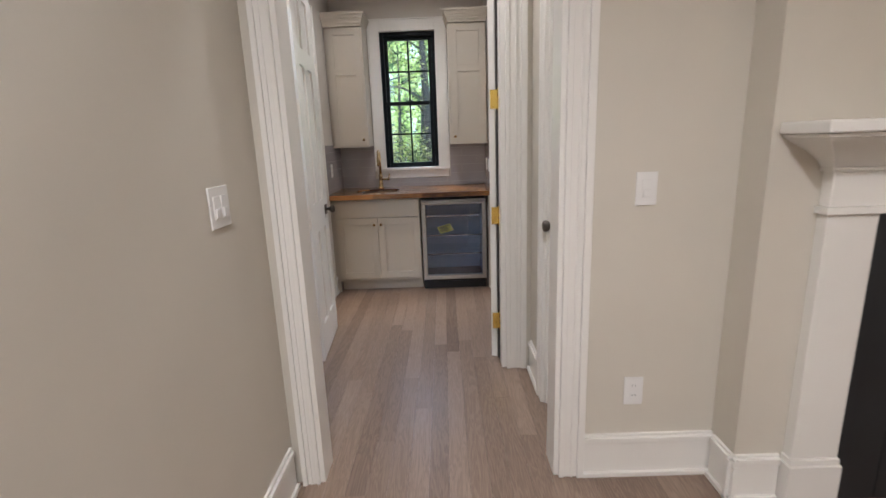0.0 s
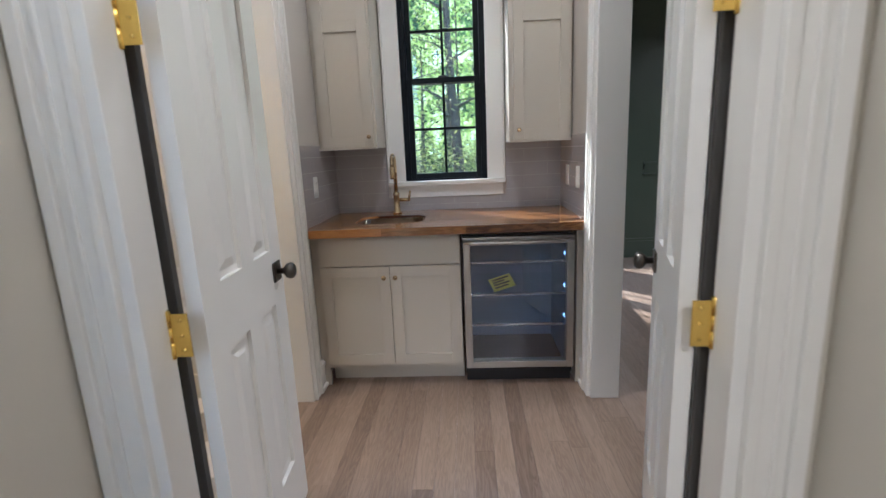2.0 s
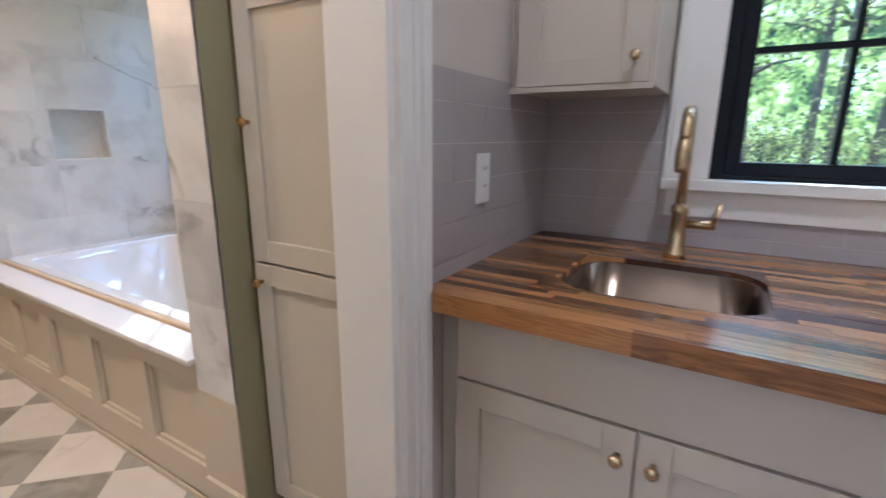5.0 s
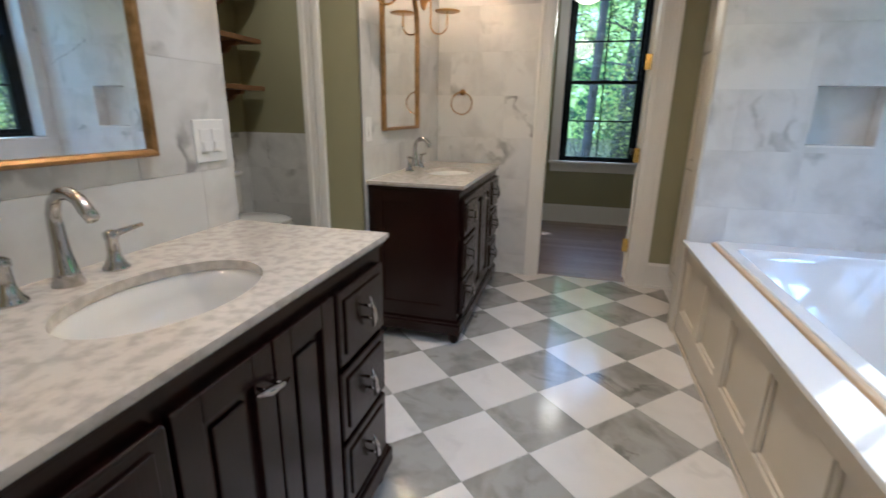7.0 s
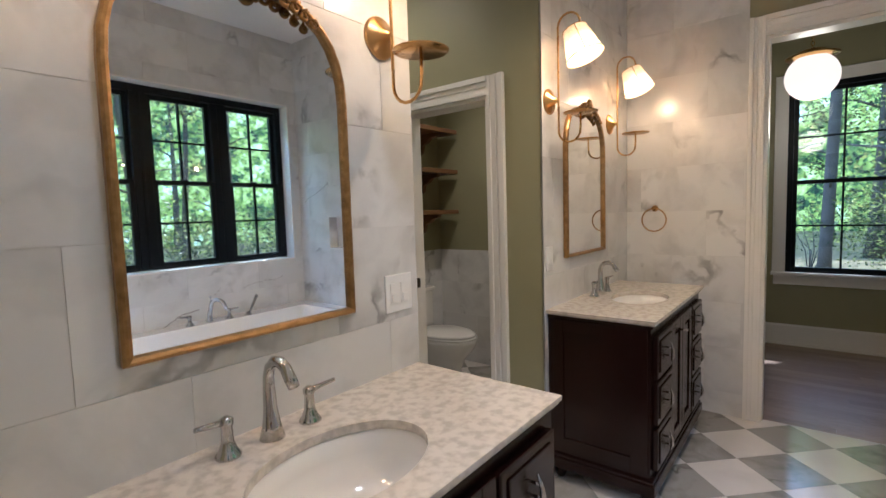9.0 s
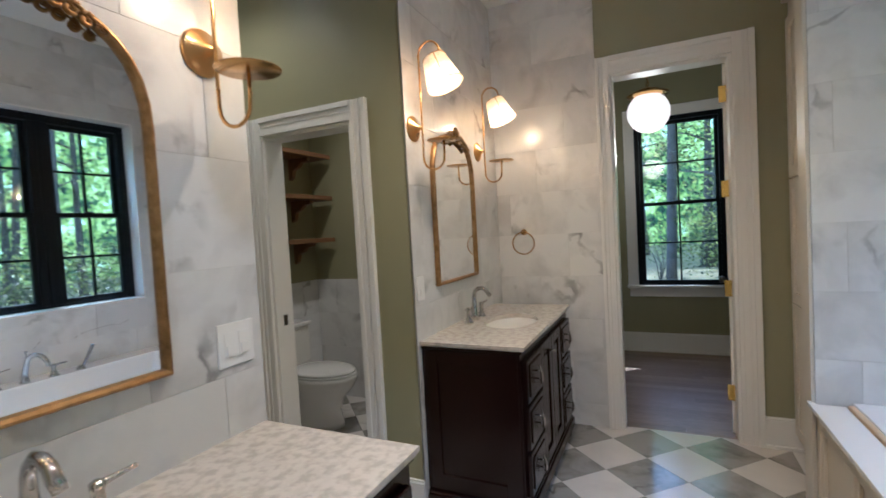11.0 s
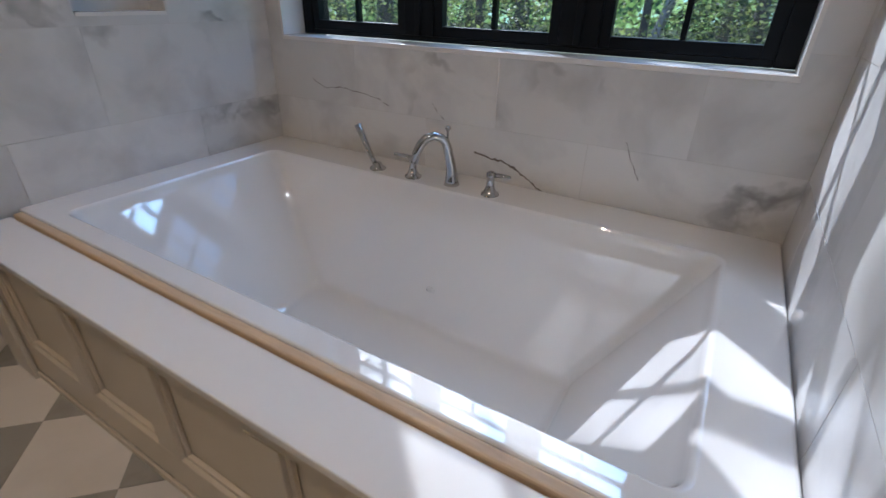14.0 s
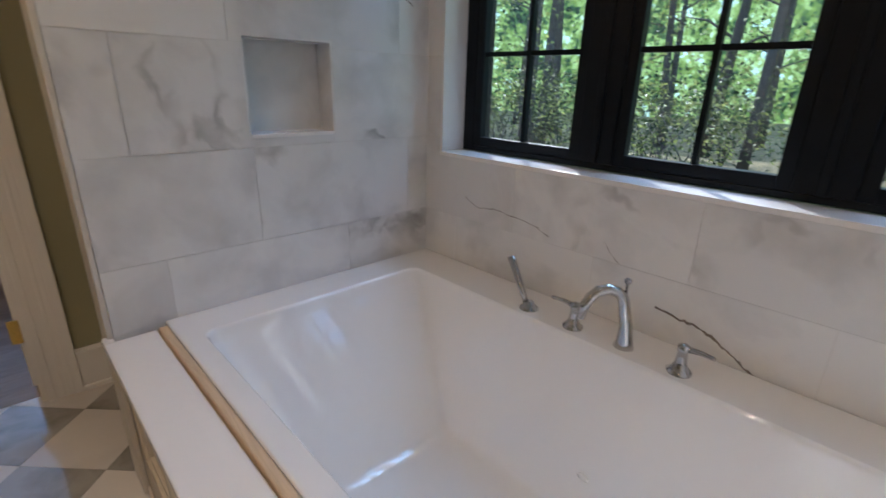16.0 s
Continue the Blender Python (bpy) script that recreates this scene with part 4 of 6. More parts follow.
wpart("false_drawer", box(-0.724, 0.030, FRONT - 0.019, FRONT, 0.70, 0.858, 0.002), BARCAB, base)
for nm, x0, x1, kx in (("door", -0.724, -0.349, -0.378), ("door", -0.345, 0.030, -0.316)):
    d = shaker_front(base, nm, x0, x1, FRONT, 0.132, 0.694, BARCAB)
    small_knob(d, (kx, FRONT - 0.02, 0.636), (0, -1, 0), CHAMPAGNE, 0.013)
endp = thing("cabinet_end_panel", "grey painted end panel beside the fridge", "cabinet panel", (0.668, 5.98, 0))
wpart("panel", box(0.648, 0.686, 5.66, 6.295, 0, 0.868, 0.001), BARCAB, endp)

# butcher block counter, stave by stave, with the sink cut out
counter = thing("worktop", "oiled butcher block worktop of glued brown staves", "worktop", (-0.04, 5.96, 0.87))
SINK = (-0.555, -0.165, 5.745, 6.06)
rng = random.Random(5)
y = 5.576
while y < 6.294:
    # the front stave is cut short between the door casings
    front = y < 5.58
    wdt = 0.016 if front else min(0.024, 6.297 - y)
    x, xe = (-0.744, 0.659) if front else (BARW + 0.003, BARE - 0.003)
    while x < xe - 0.001:
        ln = rng.uniform(0.18, 0.5)
        x1 = min(x + ln, xe)
        if xe - x1 < 0.08:
            x1 = xe
        pieces = rects_minus((x, x1 - 0.0004, y, y + wdt - 0.0004), [SINK])
        for p in pieces:
            wpart("stave", box(p[0], p[1], p[2], p[3], 0.870, 0.912 + rng.uniform(-0.0003, 0.0003)), BUTCHER, counter)
        x = x1
    y += wdt

for sx, sy, a in ((0, 0, 180), (1, 0, 270), (1, 1, 0), (0, 1, 90)):
    kx, ky, rr = SINK[sx], SINK[2 + sy], 0.09
    cx, cy = kx + (rr if sx == 0 else -rr), ky + (rr if sy == 0 else -rr)
    wpart("stave", extrude_outline([(kx, ky)] + arc(cx, cy, rr, a + 90, a, 8), [], 0.870, 0.9119), BUTCHER, counter)

sink = thing("bar_sink", "undermount dark bronze metal bar sink in the worktop", "sink", (-0.36, 5.9, 0.74))


def rounded(x0, x1, y0, y1, r, n=6):
    return arc(x1 - r, y1 - r, r, 0, 90, n) + arc(x0 + r, y1 - r, r, 90, 180, n) + arc(x0 + r, y0 + r, r, 180, 270, n) + arc(x1 - r, y0 + r, r, 270, 360, n)


def loft(loops, close_top=False, close_bottom=True):
    """Skin over stacked loops of equal length, each a list of (x, y, z)."""
    bm = bmesh.new()
    rings = [[bm.verts.new(p) for p in lp] for lp in loops]
    n = len(rings[0])
    for a, b in zip(rings, rings[1:]):
        for k in range(n):
            bm.faces.new((a[k], a[(k + 1) % n], b[(k + 1) % n], b[k]))
    if close_bottom:
        bm.faces.new(rings[-1])
    if close_top:
        bm.faces.new(rings[0])
    for f in bm.faces:
        f.smooth = True
    return bm


SINKRIM = rounded(SINK[0] + 0.012, SINK[1] - 0.012, SINK[2] + 0.012, SINK[3] - 0.012, 0.085)
wpart("bowl", loft([[(x, y, 0.9) for x, y in rounded(SINK[0] + 0.0, SINK[1] - 0.0, SINK[2], SINK[3], 0.02)], [(x, y, 0.9) for x, y in SINKRIM],
                    [(x, y, 0.76) for x, y in rounded(SINK[0] + 0.02, SINK[1] - 0.02, SINK[2] + 0.02, SINK[3] - 0.02, 0.05)],
                    [(x, y, 0.745) for x, y in rounded(SINK[0] + 0.05, SINK[1] - 0.05, SINK[2] + 0.05, SINK[3] - 0.05, 0.04)]]), SINKSTEEL, sink)
tap = thing("bar_faucet", "brushed brass pull-down bar faucet with side lever", "faucet", (-0.36, 6.15, 0.912))
wpart("base", lathe([(0.028, 0), (0.028, 0.012), (0.020, 0.022), (0.018, 0.11), (0.021, 0.115), (0.021, 0.13), (0.013, 0.14)], 20, (-0.36, 6.15, 0.912)), CHAMPAGNE, tap)
ar = [(-0.36, 6.15, 1.04), (-0.36, 6.15, 1.22)] + [(-0.36, 6.15 - 0.055 + u, 1.22 + v) for u, v in arc(0, 0, 0.055, 0, 180, 12)][1:] + [(-0.36, 6.04, 1.21)]
wpart("neck", tube(ar, 0.012, 14), CHAMPAGNE, tap)
wpart("spray_head", lathe([(0.013, 0.075), (0.016, 0.05), (0.016, 0.012), (0.013, 0)], 16, (-0.36, 6.04, 1.135)), CHAMPAGNE, tap)
wpart("lever", joined(tube([(-0.34, 6.15, 1.0), (-0.285, 6.15, 1.0)], 0.011, 12), tube([(-0.285, 6.15, 0.992), (-0.272, 6.15, 1.055)], 0.007, 10, [0.009, 0.006])), CHAMPAGNE, tap)

# under-counter fridge
fr = thing("beverage_fridge", "steel-framed beverage fridge with a glass door, nearly empty", "fridge", (0.34, 5.98, 0))
wpart("cabinet", boxes((0.046, 0.062, 5.69, 6.25, 0.05, 0.845), (0.618, 0.634, 5.69, 6.25, 0.05, 0.845), (0.062, 0.618, 5.69, 6.25, 0.83, 0.845), (0.062, 0.618, 5.69, 6.25, 0.05, 0.07)), BLACK, fr)
wpart("liner", boxes((0.064, 0.616, 6.19, 6.2, 0.07, 0.83), (0.063, 0.07, 5.72, 6.19, 0.07, 0.83), (0.61, 0.617, 5.72, 6.19, 0.07, 0.83)), FRIDGEBLUE, fr)
wpart("kick_plate", box(0.05, 0.63, 5.70, 5.73, 0.0, 0.095, 0.002), BLACK, fr)
dr_ = wpart("door", boxes((0.050, 0.088, 5.63, 5.685, 0.105, 0.838, 0.003), (0.592, 0.630, 5.63, 5.685, 0.105, 0.838, 0.003), (0.088, 0.592, 5.631, 5.685, 0.105, 0.142, 0.003), (0.088, 0.592, 5.631, 5.685, 0.795, 0.838, 0.003)), STEEL, fr)
wpart("pane", box(0.086, 0.594, 5.655, 5.661, 0.14, 0.797), FRIDGEGLASS, dr_, "smoked glass").visible_shadow = False
wpart("handle", tube([(0.056, 5.622, 0.818), (0.11, 5.605, 0.815), (0.34, 5.60, 0.812), (0.57, 5.605, 0.815), (0.624, 5.622, 0.818)], 0.011, 12), STEEL, dr_, "curved steel bar handle")
for z in (0.327, 0.503, 0.685):
    sh = wpart("shelf", box(0.075, 0.605, 5.72, 6.16, z - 0.006, z, 0.001), PANE, fr, "glass shelf with a steel lip")
    wpart("lip", box(0.075, 0.605, 5.708, 5.719, z - 0.009, z + 0.005, 0.002), CHROME, sh)
    wpart("led_strip", box(0.603, 0.609, 5.73, 5.775, z + 0.020, z + 0.036, 0.001), FRIDGELED, fr, "lit blue-white interior light strip")
gs = thing("energy_guide", "yellow printed guide sheet leaning in the fridge", "paper", (0.26, 5.76, 0.555))
m = Matrix.Rotation(radians(-52), 4, 'X') @ Matrix.Rotation(radians(-20), 4, 'Y')
part("sheet", moved(boxmesh(bmesh.new(), -0.065, 0.065, -0.001, 0.0005, -0.045, 0.045), m), GUIDE, gs)
for k, (u0, u1, v) in enumerate(((-0.05, 0.05, 0.028), (-0.05, 0.02, 0.012), (-0.05, 0.045, -0.006), (-0.05, 0.03, -0.024))):
    part("print_bar", moved(boxmesh(bmesh.new(), u0, u1, -0.002, -0.0012, v - 0.005, v + 0.005), m), BLACK, gs)


def wall_cabinet(name, x0, x1, knob_x, label):
    c = thing(name, label, "cabinet", ((x0 + x1) / 2, 6.13, 1.325))
    yf = 5.995
    wpart("body", boxes((x0, x1, yf + 0.001, 6.297, 1.325, 2.37)), BARCAB, c)
    d = shaker_front(c, "door", x0 + 0.024, x1 - 0.012, yf, 1.332, 2.358, BARCAB, mid=1.985)
    small_knob(d, (knob_x, yf - 0.02, 1.385), (0, -1, 0), CHAMPAGNE, 0.012)
    bm = bmesh.new()
    for k in range(5):
        boxmesh(bm, x0 - 0.008 * k, x1 + 0.008 * k, yf - 0.024 - 0.009 * k, 6.297, 2.371 + 0.022 * k, 2.371 + 0.022 * (k + 1))
    wpart("crown", bm, BARCAB, c)
    wpart("light_rail", boxes((x0, x1, yf - 0.018, yf + 0.0, 1.318, 1.331)), BARCAB, c)
    return c


wall_cabinet("wall_cabinet", BARW + 0.004, -0.43, -0.468, "grey painted two-panel wall cabinet hung beside the bar window")
wall_cabinet("wall_cabinet", 0.335, BARE - 0.004, 0.385, "grey painted two-panel wall cabinet hung beside the bar window")


# ---- switches and outlets ----
def plate(name, axis, face, way, u, z, w, h, label, rockers=1, outlet=False):
    p = (face, u, z) if axis == 'x' else (u, face, z)
    ob = thing(name, label, "outlet" if outlet else "light switch", p)
    rot = {('x', 1): 90, ('x', -1): -90, ('y', -1): 0, ('y', 1): 180}[(axis, way)]
    m = Matrix.Rotation(radians(rot), 4, 'Z')
    part("cover_plate", moved(boxmesh(bmesh.new(), -w / 2, w / 2, -0.006, -0.0005, -h / 2, h / 2, 0.002), m), PLASTIC, ob)
    for k in range(rockers):
        c = (k - (rockers - 1) / 2) * 0.046
        if outlet:
            for zz in (-0.021, 0.021):
                part("socket", moved(boxmesh(bmesh.new(), c - 0.016, c + 0.016, -0.0085, -0.006, zz - 0.014, zz + 0.014, 0.001), m), PLASTIC, ob)
                for sx, sh in ((-0.006, 0.008), (0.006, 0.007)):
                    part("slot", moved(boxmesh(bmesh.new(), c + sx - 0.001, c + sx + 0.001, -0.0095, -0.0086, zz - sh / 2 + 0.003, zz + sh / 2 + 0.003), m), BLACK, ob)
        else:
            r = part("rocker_frame", moved(boxmesh(bmesh.new(), c - 0.0165, c + 0.0165, -0.0085, -0.006, -0.033, 0.033, 0.001), m), PLASTIC, ob)
            part("rocker", moved(boxmesh(bmesh.new(), c - 0.012, c + 0.012, -0.0125, -0.0086, -0.028, -0.002, 0.001), m), PLASTIC, r)
    return ob


plate("light_switch", 'x', -0.385, 1, 2.83, 1.184, 0.117, 0.118, "white double rocker switch on the beige wall", 2)
plate("light_switch", 'y', 3.15, -1, 0.98, 1.157, 0.075, 0.118, "white single rocker switch on the beige wall", 1)
plate("outlet", 'y', 3.15, -1, 0.977, 0.37, 0.073, 0.117, "white duplex outlet above the baseboard", 1, True)
plate("outlet", 'x', BARW + 0.009, 1, 5.833, 1.117, 0.066, 0.117, "white outlet on the grey bar tile", 1, True)
plate("light_switch", 'x', BARE - 0.009, -1, 5.80, 1.12, 0.073, 0.117, "white switch on the grey bar tile", 1)
plate("outlet", 'x', BARE - 0.009, -1, 6.06, 1.12, 0.073, 0.117, "white outlet on the grey bar tile", 1, True)
plate("light_switch", 'y', SOUTH, 1, -1.95, 1.113, 0.118, 0.118, "white double rocker switch on the marble tile", 2)
plate("light_switch", 'y', SOUTH, 1, -3.04, 1.115, 0.075, 0.118, "white rocker switch on the marble tile", 1)

# ---- fireplace ----
mantel = thing("fireplace_mantel", "white painted wooden mantel with pilasters and stepped crown", "mantel", (2.25, 2.95, 0))
MX0, MX1 = 1.475, 3.045
PIL = 0.165
for a, b in ((MX0, MX0 + PIL), (MX1 - PIL, MX1)):
    pil = wpart("pilaster", box(a, b, 2.955, 2.999, 0.19, 1.075, 0.003), WHITE, mantel)
    wpart("plinth", boxes((a - 0.012, b + 0.012, 2.94, 2.999, 0, 0.165, 0.003), (a - 0.006, b + 0.006, 2.947, 2.999, 0.165, 0.19, 0.003)), WHITE, pil)
    wpart("capital", boxes((a - 0.012, b + 0.012, 2.942, 2.999, 1.075, 1.1, 0.003), (a, b, 2.953, 2.999, 1.1, 1.234, 0.003)), WHITE, pil)
wpart("frieze", box(MX0 + PIL, MX1 - PIL, 2.957, 2.999, 1.08, 1.234, 0.002), WHITE, mantel)
cr = bmesh.new()
for k in range(14):
    f = (k + 1) / 14
    ov = 0.012 + 0.118 * (1 - math.cos(f * math.pi / 2)) ** 0.9
    boxmesh(cr, MX0 - ov, MX1 + ov, 2.955 - ov, 2.999, 1.225 + 0.0065 * k, 1.225 + 0.0065 * (k + 1))
boxmesh(cr, MX0 - 0.012, MX1 + 0.012, 2.943, 2.999, 1.21, 1.224, 0.003)
boxmesh(cr, MX0 - 0.142, MX1 + 0.142, 2.815, 2.999, 1.317, 1.328, 0.002)
boxmesh(cr, MX0 - 0.155, MX1 + 0.155, 2.80, 2.999, 1.329, 1.365, 0.006)
wpart("crown_shelf", cr, WHITE, mantel)
surround = thing("fireplace_surround", "black slate fireplace surround inside the mantel", "fireplace", (2.25, 2.98, 0))
for a, b, z0, z1 in ((MX0 + PIL + 0.002, MX0 + PIL + 0.172, 0, 1.078), (MX1 - PIL - 0.172, MX1 - PIL - 0.002, 0, 1.078), (MX0 + PIL + 0.174, MX1 - PIL - 0.174, 0, 1.076)):
    wpart("slab", box(a, b, 2.972, 2.998, z0, z1, 0.002), SLATE, surround)

# ---- bathroom: tub ----
deck = thing("tub_deck", "white stone tub deck on a putty panelled apron", "tub deck", (-2.55, 6.1, 0))
RIM = (-3.415, -1.655, 5.705, 6.565)
wpart("front_shelf", box(NICHE + 0.02, TUBE - 0.001, 5.532, RIM[2] - 0.046, DECK - 0.02, DECK, 0.003), DECKSTONE, deck)
wpart("front_shelf_end", box(NICHE - 0.02, NICHE + 0.019, 5.532, 5.558, DECK - 0.02, DECK, 0.003), DECKSTONE, deck)
wpart("wood_strip", box(NICHE + 0.03, TUBE - 0.002, RIM[2] - 0.0435, RIM[2] - 0.0195, DECK - 0.02, DECK + 0.010, 0.005), STRIPWOOD, deck, "raw pine strip along the tub rim")
PX = [NICHE - 0.01 + k * (TUBE + 0.02 - NICHE) / 5 for k in range(6)]
AP = 5.585
wpart("apron_rail", box(PX[0], PX[5], AP - 0.022, AP, DECK - 0.105, DECK - 0.022, 0.002), TUBPANEL, deck)
wpart("apron_base", boxes((PX[0], PX[5], AP - 0.022, AP, 0.028, 0.15, 0.002), (PX[0], PX[5], AP - 0.03, AP - 0.022, 0.0, 0.026, 0.003)), TUBPANEL, deck)
wpart("apron_back", box(PX[0], PX[5], AP + 0.001, AP + 0.014, 0.01, DECK - 0.021), TUBPANEL, deck)
for k, xx in enumerate(PX):
    a, b = max(PX[0], xx - 0.045), min(PX[5], xx + 0.045)
    wpart("stile", box(a, b, AP - 0.022, AP, 0.15, DECK - 0.105, 0.002), TUBPANEL, deck)
    if k < 5:
        a, b = (xx + 0.045 if k else PX[0] + 0.045), (PX[k + 1] - 0.045 if k < 4 else PX[5] - 0.045)
        bead = bmesh.new()
        for r in ((a, a + 0.014, 0.15, DECK - 0.105), (b - 0.014, b, 0.15, DECK - 0.105), (a, b, 0.15, 0.164), (a, b, DECK - 0.119, DECK - 0.105)):
            boxmesh(bead, r[0], r[1], AP - 0.012, AP, r[2], r[3], 0.002)
        wpart("panel_bead", bead, TUBPANEL, deck)
tub = thing("bathtub", "deep white rectangular drop-in soaking tub with sloped ends", "bathtub", (-2.55, 6.1, 0))


def tub_loop(x0, x1, y0, y1, r, z, ease=0.0):
    return [(x, y, z) for x, y in rounded(x0, x1, y0, y1, r, 8)]


X0, X1, Y0, Y1 = RIM
RZ = DECK + 0.013
loops = [tub_loop(NICHE + 0.004, TUBE - 0.004, RIM[2] - 0.019, TUBN - 0.004, 0.004, DECK - 0.02), tub_loop(NICHE + 0.004, TUBE - 0.004, RIM[2] - 0.019, TUBN - 0.004, 0.004, RZ - 0.004),
         tub_loop(NICHE + 0.007, TUBE - 0.007, RIM[2] - 0.016, TUBN - 0.007, 0.005, RZ - 0.001), tub_loop(NICHE + 0.011, TUBE - 0.011, RIM[2] - 0.012, TUBN - 0.011, 0.006, RZ)]
# the inside: (west, east, south, north inset, corner radius, height)
for w_, e_, s_, n_, r_, z_ in ((0.028, 0.055, 0.036, 0.044, 0.04, RZ), (0.034, 0.062, 0.041, 0.049, 0.04, RZ - 0.0025), (0.038, 0.067, 0.044, 0.052, 0.04, RZ - 0.009),
                               (0.042, 0.072, 0.046, 0.054, 0.04, RZ - 0.022), (0.056, 0.083, 0.050, 0.060, 0.04, RZ - 0.045), (0.322, 0.330, 0.122, 0.168, 0.04, 0.135), (0.338, 0.343, 0.126, 0.174, 0.04, 0.108),
                               (0.347, 0.351, 0.130, 0.180, 0.04, 0.094), (0.360, 0.364, 0.142, 0.192, 0.038, 0.083), (0.377, 0.381, 0.159, 0.209, 0.035, 0.0785), (0.392, 0.396, 0.174, 0.224, 0.03, 0.0775), (0.43, 0.435, 0.20, 0.25, 0.03, 0.0765)):
    loops.append(tub_loop(X0 + w_, X1 - e_, Y0 + s_, Y1 - n_, r_, z_))
shell = loft(loops)
shell.faces.ensure_lookup_table()
for f in list(shell.faces)[:36 * 4]:
    f.smooth = False
wpart("shell", shell, ACRYLIC, tub)
drain = wpart("drain", lathe([(0.046, 0), (0.046, 0.003), (0.038, 0.004), (0.036, 0.001)], 28, (-2.515, 6.095, 0.0768)), BRONZE_DARK, tub, "dark drain ring")
wpart("drain_plug", lathe([(0.010, 0.0), (0.010, 0.012), (0.031, 0.013), (0.033, 0.017), (0.030, 0.020), (0.018, 0.0185), (0.006, 0.021), (0.002, 0.022)], 28, (-2.515, 6.095, 0.0768)), GILT, drain, "brass drain plug")
wpart("overflow", lathe([(0.017, 0), (0.017, 0.003), (0.010, 0.0045)], 20, (-2.545, 6.420, 0.22), Matrix.Rotation(radians(102), 3, 'X')), ACRYLIC, tub)


tf = thing("tub_faucet", "polished chrome roman tub faucet with levers and hand shower", "faucet", (-2.56, 6.55, DECK))
sp = [(-2.561, 6.575, DECK), (-2.561, 6.575, DECK + 0.03), (-2.563, 6.572, DECK + 0.08), (-2.567, 6.562, DECK + 0.125)] + [(-2.569 - 0.0, 6.515 + 0.045 * math.cos(radians(a)), DECK + 0.135 + 0.05 * math.sin(radians(a))) for a in (10, 35, 60, 90, 120, 150)] + [(-2.57, 6.463, DECK + 0.135), (-2.571, 6.455, DECK + 0.10)]
sp = [(-2.561 + (p[1] - 6.575) * 0.75, 6.575 + (p[1] - 6.575) * 0.8, p[2]) for p in sp]
wpart("spout", tube(sp, 0.015, 16, [0.033, 0.022, 0.017, 0.0155] + [0.015] * 6 + [0.0145, 0.0135]), CHROME, tf)
wpart("diverter", lathe([(0.004, 0), (0.004, 0.035), (0.009, 0.04), (0.010, 0.048), (0.004, 0.052)], 12, (-2.572, 6.56, DECK + 0.165)), CHROME, tf)
for hx, hy, sgn in ((-2.715, 6.565, -1), (-2.409, 6.565, 1)):
    h_ = wpart("handle", lathe([(0.030, 0), (0.030, 0.018), (0.022, 0.025), (0.014, 0.040), (0.0125, 0.07), (0.015, 0.074), (0.015, 0.088), (0.006, 0.094)], 18, (hx, hy, DECK)), CHROME, tf)
    wpart("lever", tube([(hx, hy, DECK + 0.081), (hx + sgn * 0.035, hy, DECK + 0.085), (hx + sgn * 0.072, hy - 0.012, DECK + 0.089)], 0.008, 10, [0.009, 0.007, 0.0055]), CHROME, h_)
wpart("hand_shower", joined(lathe([(0.030, 0), (0.030, 0.018), (0.020, 0.025), (0.014, 0.038)], 18, (-2.875, 6.565, DECK)), tube([(-2.878, 6.565, DECK + 0.012), (-2.905, 6.565, DECK + 0.06), (-2.962, 6.568, DECK + 0.165)], 0.011, 12, [0.009, 0.0105, 0.0135])), CHROME, tf)

# ---- bathroom: vanities ----
def leaf_pull(parent, at, angle):
    """A slim chrome pull, pointed at one end, on two short posts."""
    m = Matrix.Translation(at) @ Matrix.Rotation(radians(angle), 4, 'Y')
    bm = joined(tube([(0, 0.016, -0.046), (0, 0.024, -0.02), (0, 0.025, 0.012), (0, 0.018, 0.05)], 0.005, 8, [0.003, 0.009, 0.0065, 0.002]), tube([(0, 0, -0.02), (0, 0.02, -0.02)], 0.004, 8), tube([(0, 0, 0.02), (0, 0.02, 0.02)], 0.004, 8))
    part("handle", moved(bm, m), CHROME, parent, "slim polished chrome pull")


VW, VD, VH = 1.12, 0.515, 0.862


